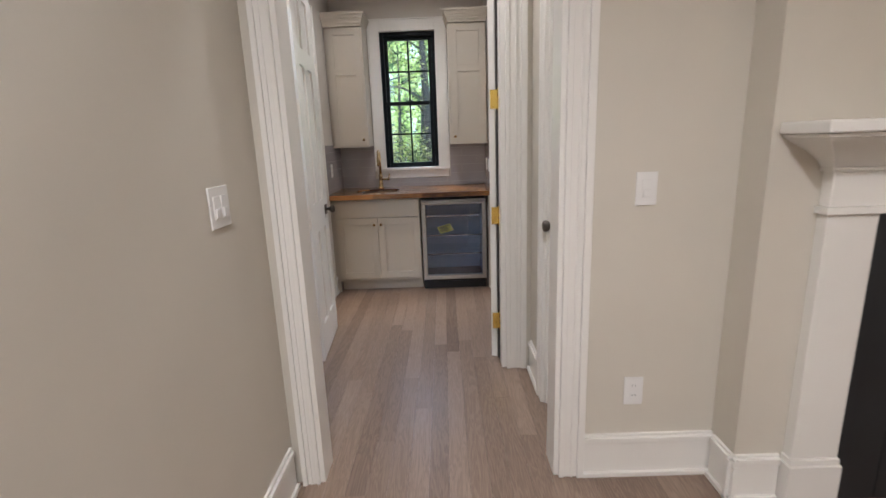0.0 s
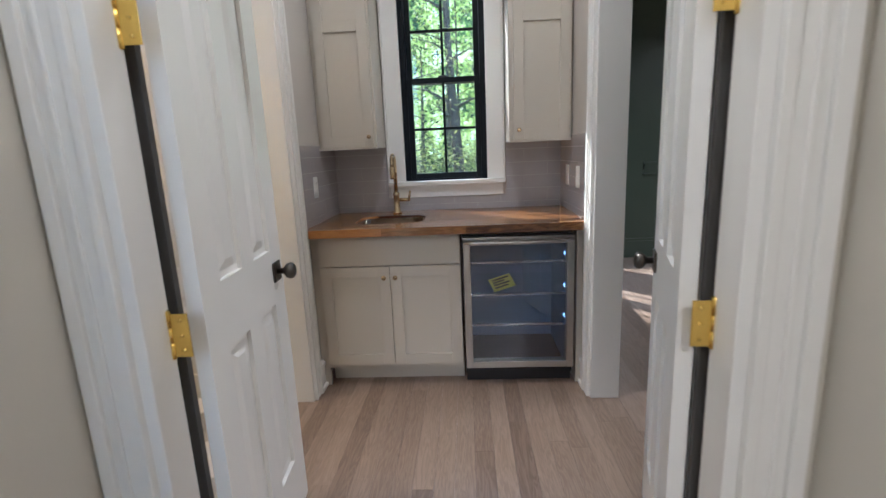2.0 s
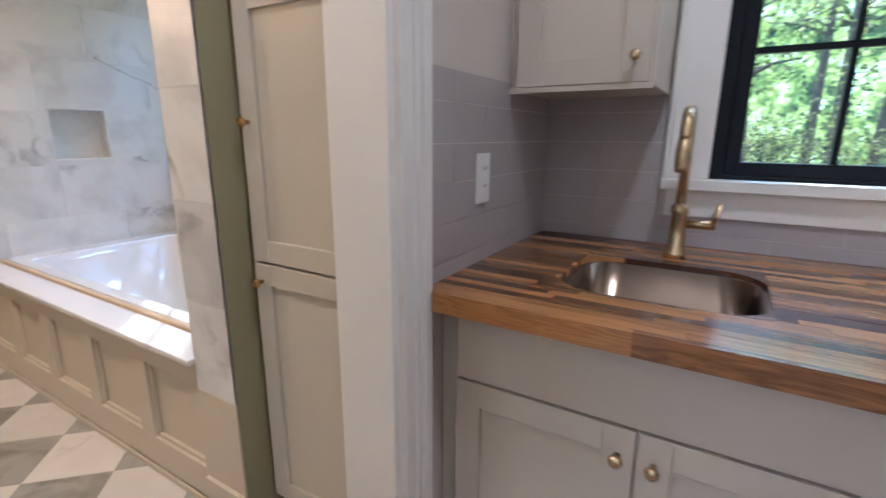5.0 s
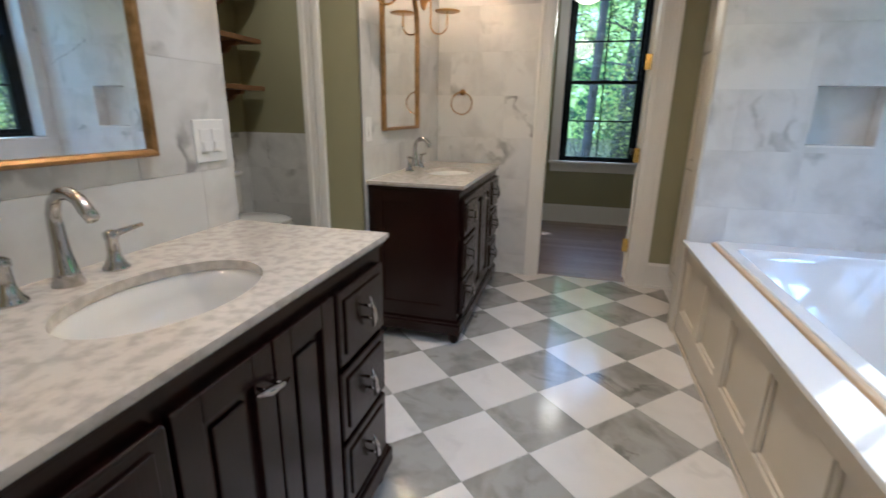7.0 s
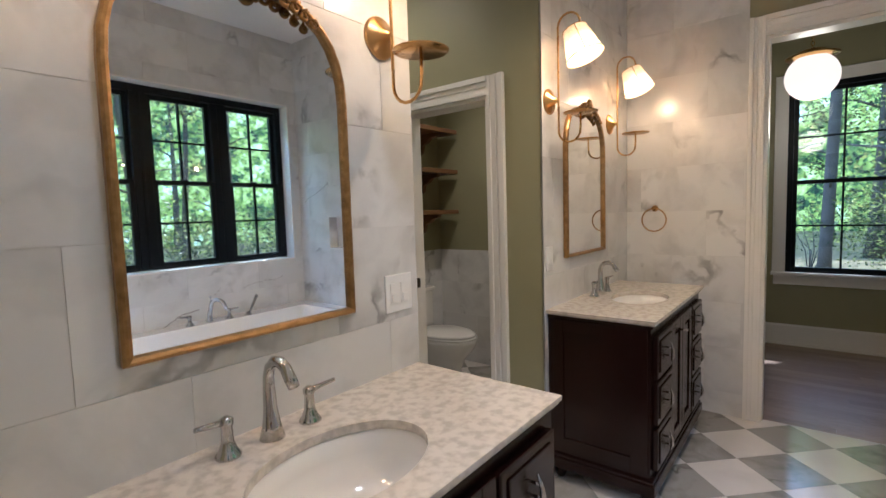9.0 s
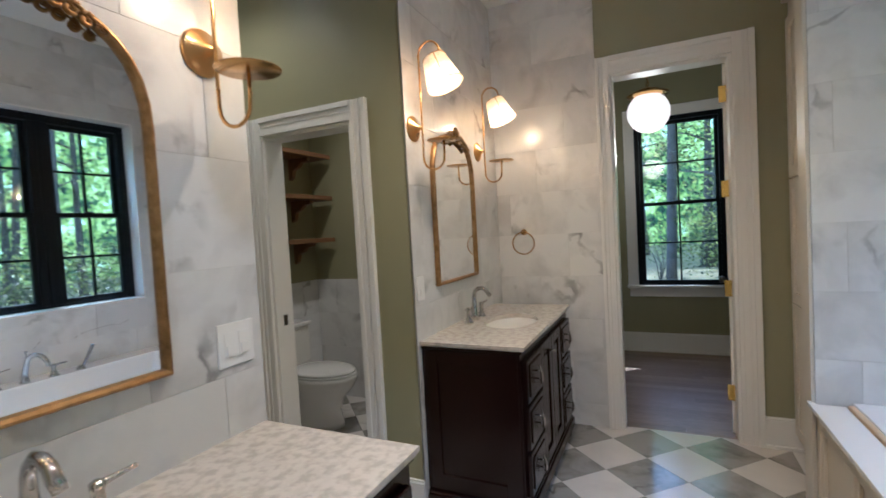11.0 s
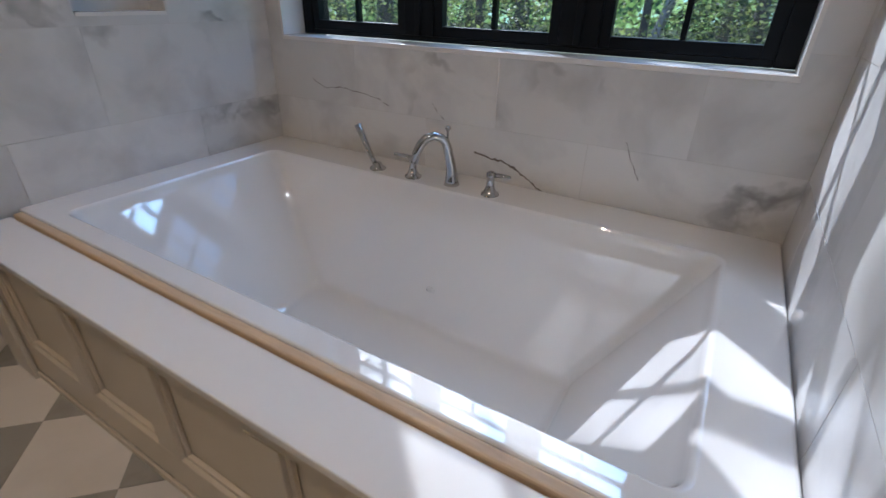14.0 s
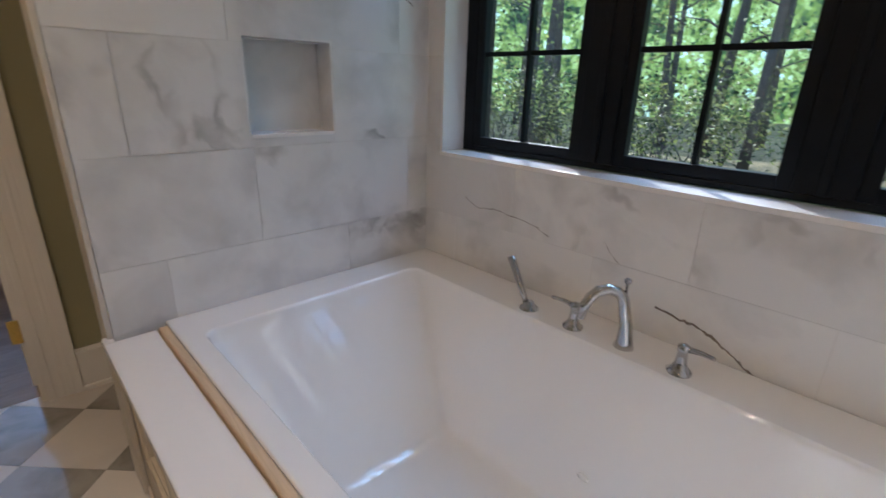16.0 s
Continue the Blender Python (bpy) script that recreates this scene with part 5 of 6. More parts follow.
def vanity(at):
    ob = thing("vanity", "espresso stained vanity with drawers, doors and a mottled marble top", "vanity", at, "vanities")
    w, d = VW - 0.03, VD - 0.025
    x0, x1 = -w / 2, w / 2
    body = part("front_frame", boxes((x0 + 0.02, x1 - 0.02, d - 0.02, d, 0.135, VH - 0.023)), ESPRESSO, ob)
    part("side_board", boxes((x0, x0 + 0.02, 0.004, d, 0.135, VH - 0.023)), ESPRESSO, ob)
    part("side_board", boxes((x1 - 0.02, x1, 0.004, d, 0.135, VH - 0.023)), ESPRESSO, ob)
    part("bottom_board", boxes((x0 + 0.02, x1 - 0.02, 0.004, d - 0.02, 0.135, 0.155)), ESPRESSO, ob)
    part("side_panel", boxes((x0 - 0.008, x0 - 0.0005, 0.03, 0.085, 0.16, VH - 0.04, 0.002), (x0 - 0.008, x0 - 0.0005, d - 0.085, d - 0.01, 0.16, VH - 0.04, 0.002), (x0 - 0.008, x0 - 0.0005, 0.085, d - 0.085, VH - 0.10, VH - 0.04, 0.002), (x0 - 0.008, x0 - 0.0005, 0.085, d - 0.085, 0.16, 0.22, 0.002)), ESPRESSO, body)
    part("side_panel", boxes((x1 + 0.0005, x1 + 0.008, 0.03, 0.085, 0.16, VH - 0.04, 0.002), (x1 + 0.0005, x1 + 0.008, d - 0.085, d - 0.01, 0.16, VH - 0.04, 0.002), (x1 + 0.0005, x1 + 0.008, 0.085, d - 0.085, VH - 0.10, VH - 0.04, 0.002), (x1 + 0.0005, x1 + 0.008, 0.085, d - 0.085, 0.16, 0.22, 0.002)), ESPRESSO, body)
    part("plinth", boxes((x0 - 0.022, x1 + 0.022, 0.004, d + 0.024, 0.062, 0.118, 0.004), (x0 - 0.015, x1 + 0.015, 0.004, d + 0.016, 0.118, 0.134, 0.004)), ESPRESSO, ob)
    part("top_moulding", boxes((x0 - 0.01, x0 + 0.02, 0.004, d + 0.01, VH - 0.037, VH - 0.023, 0.003), (x1 - 0.02, x1 + 0.01, 0.004, d + 0.01, VH - 0.037, VH - 0.023, 0.003), (x0 + 0.02, x1 - 0.02, d - 0.015, d + 0.01, VH - 0.037, VH - 0.023, 0.003)), ESPRESSO, ob)
    for fx in (x0 + 0.03, x1 - 0.03):
        for fy in (0.05, d - 0.02):
            part("foot", lathe([(0.018, 0), (0.026, 0.012), (0.030, 0.03), (0.024, 0.048), (0.020, 0.0615)], 16, (fx, fy, 0)), ESPRESSO, ob)
    sw = 0.27
    for sx in (x0 + 0.03, x1 - 0.03 - sw):
        for k in range(3):
            z0 = 0.165 + k * 0.213
            dr = part("drawer", boxes((sx, sx + sw, d + 0.0005, d + 0.024, z0, z0 + 0.196, 0.005), (sx + 0.026, sx + sw - 0.026, d + 0.024, d + 0.030, z0 + 0.026, z0 + 0.172, 0.004)), ESPRESSO, ob)
            leaf_pull(dr, (sx + sw / 2, d + 0.030, z0 + 0.1), 12)
    cw_ = (w - 0.06 - 2 * sw - 0.03) / 2
    for k, sx in enumerate((x0 + 0.03 + sw + 0.012, x0 + 0.03 + sw + 0.018 + cw_)):
        st = 0.055
        rows = [(sx, sx + st, d, d + 0.02, 0.165, 0.789, 0.003), (sx + cw_ - st, sx + cw_, d, d + 0.02, 0.165, 0.789, 0.003), (sx + st, sx + cw_ - st, d, d + 0.02, 0.165, 0.165 + st, 0.003), (sx + st, sx + cw_ - st, d, d + 0.02, 0.789 - st, 0.789, 0.003)]
        dd = part("door", boxes(*rows), ESPRESSO, ob)
        part("panel", boxes((sx + st - 0.002, sx + cw_ - st + 0.002, d + 0.001, d + 0.007, 0.165 + st, 0.789 - st), (sx + st + 0.02, sx + cw_ - st - 0.02, d + 0.007, d + 0.014, 0.185 + st, 0.769 - st, 0.004)), ESPRESSO, dd)
        if k == 1:
            leaf_pull(dd, (sx + 0.027, d + 0.02, 0.715), -100)
    n = 56
    ex, ey, ec = 0.205, 0.142, 0.292
    hole, out = [], []
    for k in range(n):
        a = 2 * math.pi * k / n
        c, s = math.cos(a), math.sin(a)
        hole.append((ex * c, ec + ey * s))
        hx, hy0, hy1 = VW / 2, ec, VD - ec
        t = min(hx / abs(c) if abs(c) > 1e-6 else 9, (hy1 if s > 0 else hy0) / abs(s) if abs(s) > 1e-6 else 9)
        out.append((t * c, ec + t * s))
    for corner in ((VW / 2, VD), (-VW / 2, VD), (-VW / 2, 0), (VW / 2, 0)):
        j = min(range(n), key=lambda q: (out[q][0] - corner[0]) ** 2 + (out[q][1] - corner[1]) ** 2)
        out[j] = corner
    low = [(x - math.copysign(0.006, x), y - (0.006 if y > 0.01 else 0)) for x, y in out]
    part("marble_top", joined(extrude_outline(out, [hole], VH - 0.013, VH), extrude_outline(low, [hole], VH - 0.022, VH - 0.0131)), TOPSTONE, ob, "mottled cream and grey marble top")
    bowl = [[(ex * f * math.cos(2 * math.pi * k / n), ec + ey * f * math.sin(2 * math.pi * k / n), VH - dz) for k in range(n)] for f, dz in ((1.06, 0.0225), (1.01, 0.024), (0.97, 0.07), (0.86, 0.115), (0.62, 0.148), (0.3, 0.16), (0.1, 0.163))]
    bs = part("basin", loft(bowl), PORCELAIN, ob, "white oval undermount basin")
    part("drain", lathe([(0.022, 0), (0.022, 0.003), (0.012, 0.006)], 16, (0, ec, VH - 0.163)), CHROME, bs)
    return ob


def basin_faucet(at):
    ob = thing("basin_faucet", "polished chrome widespread faucet with a gooseneck spout", "faucet", at, "vanity faucets")
    pts = [(0, 0, 0), (0, 0, 0.03), (0, -0.002, 0.07), (0, -0.003, 0.12)] + [(0, 0.042 - 0.045 * math.cos(radians(a)), 0.135 + 0.05 * math.sin(radians(a))) for a in (10, 40, 70, 100, 130, 155)] + [(0, 0.098, 0.138)]
    part("spout", tube(pts, 0.012, 16, [0.029, 0.021, 0.0155, 0.0135] + [0.0125] * 5 + [0.0135, 0.0125]), CHROME, ob)
    part("lift_rod", tube([(0, -0.022, 0.02), (0, -0.022, 0.075)], 0.003, 8), CHROME, ob)
    for sx in (-1, 1):
        h_ = part("handle", lathe([(0.027, 0), (0.027, 0.005), (0.020, 0.014), (0.0135, 0.032), (0.012, 0.066), (0.0145, 0.07), (0.0145, 0.082), (0.005, 0.088)], 18, (sx * 0.103, 0, 0)), CHROME, ob)
        part("lever", tube([(sx * 0.103, 0, 0.076), (sx * 0.135, 0.004, 0.08), (sx * 0.172, 0.012, 0.086)], 0.007, 10, [0.0085, 0.0065, 0.005]), CHROME, h_)
    return ob


def scroll(cx, cz, r, turns, start, flip, y, thick):
    pts = []
    for k in range(26):
        f = k / 25
        a = start + flip * f * turns * 2 * math.pi
        rr = r * (1 - 0.82 * f)
        pts.append((cx + rr * math.cos(a), y + 0.004 * math.sin(f * 6), cz + rr * math.sin(a)))
    return tube(pts, thick, 8, [thick * (0.5 + 0.6 * math.sin(math.pi * min(1, k / 25 + 0.12))) for k in range(26)])


def arched_mirror(at):
    """Arched gilt mirror; the origin is at the middle of its bottom edge, on the wall; the wall is behind, at y = 0."""
    ob = thing("wall_mirror", "arched gilt-framed mirror with a carved crest, hung on the marble", "mirror", at, "vanity mirrors")
    hw, zs, top = 0.272, 0.56, 0.79
    line = [(-hw, 0.0), (hw, 0.0)] + [(hw, z) for z in (0.2, 0.4, zs)]
    line += [(hw * (math.cos(radians(a)) ** 0.62), zs + (top - zs) * (math.sin(radians(a)) ** 0.9)) for a in (12, 24, 36, 48, 60, 72, 82)] + [(0, top)]
    line += [(-x, z) for x, z in line[2:-1][::-1]]
    bm = bmesh.new()
    bm.faces.new([bm.verts.new((x, 0.012, z)) for x, z in line])
    part("glass", bm, MIRROR, ob, "silvered mirror glass")
    bm = bmesh.new()
    n = len(line)
    rings = []
    for k, (x, z) in enumerate(line):
        a, b = Vector(line[k - 1]), Vector(line[(k + 1) % n])
        p = Vector((x, z))
        d0, d1 = (p - a).normalized(), (b - p).normalized()
        nrm = Vector((d0.y + d1.y, -d0.x - d1.x)).normalized()
        sc = 1 / max(0.5, nrm.dot(Vector((d0.y, -d0.x))))
        ring = []
        for off, yy in ((0.002, 0.001), (0.013, 0.001), (0.014, 0.018), (0.010, 0.026), (0.004, 0.028), (-0.003, 0.024), (-0.005, 0.013)):
            q = p + nrm * off * sc
            ring.append(bm.verts.new((q.x, yy, q.y)))
        rings.append(ring)
    for a, b in zip(rings, rings[1:] + rings[:1]):
        for k in range(7):
            bm.faces.new((a[k], a[(k + 1) % 7], b[(k + 1) % 7], b[k]))
    part("frame", bm, GILT, ob)
    bits = []

    def lobe(x, z, a, ln, wide, y=0.03):
        """One finger of a carved leaf, thick in the middle and curled at its tip."""
        b = a + 0.5
        p = [(x, y - 0.006, z), (x + 0.4 * ln * math.cos(a), y + 0.008, z + 0.4 * ln * math.sin(a)), (x + 0.8 * ln * math.cos((a + b) / 2), y + 0.012, z + 0.8 * ln * math.sin((a + b) / 2)), (x + ln * math.cos(b), y + 0.002, z + ln * math.sin(b))]
        bits.append(tube(p, wide, 7, [wide * 0.6, wide, wide * 0.8, wide * 0.25]))
    for s in (-1, 1):
        for k in range(6):
            cx = 0.038 + 0.027 * k
            z = top + 0.012 - 1.0 * max(0, cx - 0.05) ** 1.5
            lean = radians(28 - 9 * k)
            for q in range(4):
                a = lean + radians((q - 1) * 34)
                ln = 0.040 - 0.003 * k - 0.004 * abs(q - 1)
                lobe(s * cx, z - 0.004 * q, a if s > 0 else math.pi - a, ln, 0.0062 - 0.0004 * k, 0.026 + 0.002 * (q % 2))
            bits.append(scroll(s * (cx + 0.006), z - 0.017 + 0.002 * (k % 2), 0.015 - 0.0012 * k, 1.5, radians(20 if s > 0 else 160), -s, 0.03, 0.0052))
        bits.append(scroll(s * 0.028, top - 0.012, 0.020, 1.6, radians(80), s, 0.034, 0.0066))
    for k in range(9):
        a = radians(90 + (k - 4) * 19)
        ln = 0.062 - 0.0045 * abs(k - 4)
        bits.append(tube([(0, 0.03, top), (0.5 * ln * math.cos(a), 0.040, top + 0.5 * ln * math.sin(a)), (0.85 * ln * math.cos(a), 0.042, top + 0.85 * ln * math.sin(a)), (ln * math.cos(a), 0.032, top + ln * math.sin(a))], 0.008, 7, [0.004, 0.0065, 0.0075, 0.004]))
    part("crest", joined(*bits), CRESTGILT, ob, "carved gilt scroll crest")
    return ob


def sconce(at):
    """Brass wall sconce: round plate, bent rod, tray and tilted shade. Origin on the wall, wall at y = 0."""
    ob = thing("wall_sconce", "brass wall sconce with bent rod, tray and lit shade", "wall lamp", at, "vanity sconces")
    part("wall_plate", lathe([(0.062, 0), (0.062, 0.006), (0.055, 0.012), (0.018, 0.03), (0.010, 0.045)], 28, (0, 0, 0), Matrix.Rotation(radians(-90), 3, 'X')), BRASS, ob)
    y0 = 0.052
    pts = [(0, y0, -0.14), (0, y0, 0.0), (0, y0, 0.18), (0, y0, 0.34)] + [(0, y0 + 0.055 - 0.055 * math.cos(radians(a)), 0.34 + 0.055 * math.sin(radians(a))) for a in range(20, 161, 20)] + [(0, y0 + 0.118, 0.30)]
    low = [(0, y0, -0.12), (0, y0, -0.15)] + [(0, y0 + 0.055 - 0.055 * math.cos(radians(a)), -0.15 - 0.055 * math.sin(radians(a))) for a in range(20, 180, 20)] + [(0, y0 + 0.11, -0.13), (0, y0 + 0.11, -0.074)]
    part("rod", joined(tube(pts, 0.005, 10), tube(low, 0.005, 10), tube([(0, 0.03, 0), (0, y0, 0)], 0.007, 10)), BRASS, ob)
    part("tray", lathe([(0.078, 0), (0.080, 0.003), (0.012, 0.004)], 32, (0, y0 + 0.11, -0.075)), BRASS, ob, "flat brass tray")
    tilt = Matrix.Rotation(radians(21), 3, 'X')
    c = Vector((0, y0 + 0.135, 0.175))
    n = 28
    bm = bmesh.new()
    rings = []
    for r, z in ((0.088, 0.0), (0.087, 0.004), (0.056, 0.145), (0.054, 0.145), (0.085, 0.003)):
        rings.append([bm.verts.new(c + tilt @ Vector((r * math.cos(2 * math.pi * k / n), r * math.sin(2 * math.pi * k / n), z))) for k in range(n)])
    for a, b in zip(rings, rings[1:] + rings[:1]):
        for k in range(n):
            f = bm.faces.new((a[k], a[(k + 1) % n], b[(k + 1) % n], b[k]))
            f.smooth = True
    sh = part("shade", bm, BULBSHADE, ob, "glowing pale linen shade")
    for q in (0.4, 2.5, 4.6):
        part("shade_wire", tube([c + tilt @ Vector((r * math.cos(q), r * math.sin(q), z)) for r, z in ((0.0885, 0.002), (0.0565, 0.146))], 0.0020, 6), BRASS, sh)
    for r, z in ((0.0885, 0.002), (0.0565, 0.145)):
        part("shade_ring", tube([c + tilt @ Vector((r * math.cos(a), r * math.sin(a), z)) for a in [2 * math.pi * k / 28 for k in range(29)]], 0.0020, 6), BRASS, sh)
    part("bulb", lathe([(0.012, 0.125), (0.014, 0.10), (0.026, 0.075), (0.030, 0.055), (0.024, 0.035), (0.004, 0.026)], 16, c, tilt), BULB, ob, "glowing warm bulb")
    d = bpy.data.lights.new("sconce_bulb", 'POINT')
    d.energy, d.color, d.shadow_soft_size = SCONCE_POWER, (1.0, 0.64, 0.32), 0.03
    lamp = new("sconce_bulb", d)
    lamp.parent = ob
    lamp.location = c + tilt @ Vector((0, 0, 0.005))
    return ob


V1X, V2X = -1.475, -3.56
vanity((V1X, SOUTH, 0))
vanity((V2X, SOUTH, 0))
for vx in (V1X, V2X):
    fo = basin_faucet((vx + 0.03 if vx == V1X else vx, SOUTH + 0.075, VH))
arched_mirror((-1.468, SOUTH + 0.001, 1.10))
arched_mirror((-3.50, SOUTH + 0.001, 1.115))
for sx in (-1.912, -1.012, -3.06, -3.93):
    sconce((sx, SOUTH, 1.888))
ring = thing("towel_ring", "brass towel ring on the marble wall", "towel ring", (WEST, 4.092, 1.345))
part("mount", lathe([(0.022, 0.0), (0.022, 0.006), (0.010, 0.012), (0.010, 0.035), (0.014, 0.04)], 18, (0, 0, 0), Matrix.Rotation(radians(90), 3, 'Y')), BRASS, ring)
part("ring", tube([(0.034, 0.077 * math.cos(a), -0.077 + 0.077 * math.sin(a)) for a in [2 * math.pi * k / 40 for k in range(41)]], 0.0045, 8), BRASS, ring)


# ---- linen cabinets ----
def linen(name, x0, x1, yf, label, knob_x):
    c = thing(name, label, "cabinet", ((x0 + x1) / 2, yf + 0.2, 0))
    wpart("body", boxes((x0, x1, yf + 0.001, yf + 0.42, 0.09, 2.55)), PUTTY, c)
    wpart("toe_kick", boxes((x0, x1, yf + 0.05, yf + 0.4, 0, 0.089)), PUTTY, c)
    a, b = x0 + 0.03, x1 - 0.02
    for z0, z1, kz in ((0.11, 0.868, 0.818), (0.876, 1.568, 1.246), (1.576, 2.45, 1.92)):
        d = shaker_front(c, "door", a, b, yf, z0, z1, PUTTY, rail=0.06)
        if kz < 1.8:
            small_knob(d, (knob_x, yf - 0.02, kz), (0, -1, 0), BRASS, 0.014)
    wpart("crown", boxes((x0, x1, yf - 0.03, yf + 0.42, 2.551, 2.58, 0.003), (x0, x1, yf - 0.045, yf + 0.42, 2.58, 2.61, 0.003)), PUTTY, c)
    return c


linen("linen_cabinet", -1.395, EAST - 0.006, 5.655, "tall putty painted linen cabinet with stacked shaker doors", -1.338)
linen("linen_cabinet", WEST + 0.004, NICHE - 0.135, 5.655, "tall putty painted linen cabinet with stacked shaker doors", -3.76)

# ---- toilet room ----
wc = thing("toilet", "white two-piece toilet with closed lid", "toilet", (-3.74, 2.5, 0))


def oval(cx, cy, rx, ry, z, back=1.0, n=32):
    return [(cx + rx * math.cos(a), cy + (ry if math.sin(a) > 0 else ry * back) * math.sin(a), z) for a in (2 * math.pi * k / n for k in range(n))]


TX = -3.74
wpart("bowl", loft([oval(TX, 2.66, 0.19, 0.285, 0.385, 0.8), oval(TX, 2.66, 0.195, 0.29, 0.36, 0.8), oval(TX, 2.65, 0.18, 0.27, 0.30, 0.8), oval(TX, 2.62, 0.14, 0.225, 0.22, 0.85), oval(TX, 2.60, 0.115, 0.20, 0.12, 0.9), oval(TX, 2.60, 0.12, 0.225, 0.03, 1.0), oval(TX, 2.60, 0.125, 0.23, 0.0, 1.0)], close_top=True), PORCELAIN, wc)
wpart("seat", loft([oval(TX, 2.66, 0.188, 0.283, 0.402, 0.8), oval(TX, 2.66, 0.192, 0.288, 0.396, 0.8), oval(TX, 2.66, 0.19, 0.285, 0.387, 0.8)], close_top=True), PORCELAIN, wc)
wpart("lid", loft([oval(TX, 2.655, 0.165, 0.25, 0.428, 0.8), oval(TX, 2.655, 0.185, 0.278, 0.422, 0.8), oval(TX, 2.655, 0.188, 0.282, 0.404, 0.8)], close_top=True), PORCELAIN, wc)
tk = wpart("tank", box(TX - 0.2, TX + 0.2, 2.215, 2.40, 0.40, 0.70, 0.02), PORCELAIN, wc)
wpart("tank_lid", box(TX - 0.21, TX + 0.21, 2.205, 2.415, 0.701, 0.735, 0.01), PORCELAIN, tk)
wpart("tank_foot", box(TX - 0.12, TX + 0.12, 2.23, 2.44, 0.2, 0.40, 0.02), PORCELAIN, wc)
wpart("flush_lever", tube([(TX + 0.15, 2.405, 0.65), (TX + 0.15, 2.42, 0.65), (TX + 0.09, 2.425, 0.645)], 0.006, 8), CHROME, tk)
for z in (1.365, 1.715, 2.06):
    s_ = thing("wall_shelf", "stained wooden shelf on scroll brackets above the toilet", "shelf", (-3.7, 2.33, z), "toilet shelves")
    wpart("board", box(-4.26, -3.13, 2.202, 2.455, z - 0.018, z + 0.018, 0.003), SHELFWOOD, s_)
    for bx in (-4.05, -3.4):
        br = bmesh.new()
        prof = [(2.202, z - 0.019), (2.41, z - 0.019), (2.40, z - 0.045), (2.34, z - 0.055), (2.30, z - 0.09), (2.25, z - 0.11), (2.235, z - 0.17), (2.202, z - 0.19)]
        lo = [br.verts.new((bx - 0.018, a, b)) for a, b in prof]
        hi = [br.verts.new((bx + 0.018, a, b)) for a, b in prof]
        for k in range(len(prof)):
            br.faces.new((lo[k], lo[(k + 1) % len(prof)], hi[(k + 1) % len(prof)], hi[k]))
        br.faces.new(lo)
        br.faces.new(hi[::-1])
        wpart("bracket", br, SHELFWOOD, s_)

strike = thing("strike_plate", "dark metal strike plate on the toilet door jamb", "strike plate", (-3.05, 3.019, 0.93))
part("plate", boxes((-0.014, 0.014, 0.0005, 0.004, -0.03, 0.03, 0.001), (-0.006, 0.006, 0.004, 0.0055, -0.012, 0.012)), PEWTER, strike)
register = thing("floor_register", "black slotted metal floor register under the vanity", "floor vent", (-3.19, 4.13, 0.0))
part("rim", boxes((-0.07, 0.07, -0.15, -0.135, 0.0005, 0.005), (-0.07, 0.07, 0.135, 0.15, 0.0005, 0.005), (-0.07, -0.055, -0.135, 0.135, 0.0005, 0.005), (0.055, 0.07, -0.135, 0.135, 0.0005, 0.005)), BLACK, register)
for k in range(9):
    part("slat", boxes((-0.055, 0.055, -0.128 + k * 0.03, -0.114 + k * 0.03, 0.0008, 0.004)), BLACK, register)

# ---- closet lamp and downlights ----
GL = (-5.5, 4.907, 2.305)
gl = thing("pendant_lamp", "lit opal glass globe hanging from a brass chain", "ceiling lamp", (GL[0], GL[1], CEILING))
wpart("globe", lathe([(GLOBE_R * math.sin(radians(a)) + 0.001, -GLOBE_R * math.cos(radians(a))) for a in range(0, 160, 8)], 32, GL), GLOBE, gl, "glowing opal glass globe")
wpart("fitter", lathe([(0.10, GLOBE_R * 0.80), (0.168, GLOBE_R * 0.84), (0.172, GLOBE_R * 0.88), (0.165, GLOBE_R * 0.91), (0.105, GLOBE_R * 0.95), (0.10, GLOBE_R * 1.08), (0.06, GLOBE_R * 1.16), (0.02, GLOBE_R * 1.22)], 24, GL), BRASS, gl)
links = []
z = GL[2] + GLOBE_R * 1.2
k = 0
while z < CEILING - 0.03:
    q = Matrix.Rotation(radians(90 * (k % 2)), 4, 'Z')
    links.append(moved(tube([(0.011 * math.cos(a), 0, 0.018 * math.sin(a)) for a in [2 * math.pi * j / 14 for j in range(15)]], 0.0028, 6), Matrix.Translation((GL[0], GL[1], z + 0.012)) @ q))
    z += 0.027
    k += 1
wpart("chain", joined(*links), BRASS, gl)
wpart("canopy", lathe([(0.012, 0), (0.05, 0.012), (0.065, 0.03)], 20, (GL[0], GL[1], CEILING - 0.031)), BRASS, gl)
ld = bpy.data.lights.new("globe_bulb", 'POINT')
ld.energy, ld.color, ld.shadow_soft_size = GLOBE_POWER, (1.0, 0.78, 0.52), 0.12
lo_ = new("globe_bulb", ld)
lo_.parent = gl
lo_.location = (0, 0, GL[2] - CEILING - GLOBE_R - 0.14)


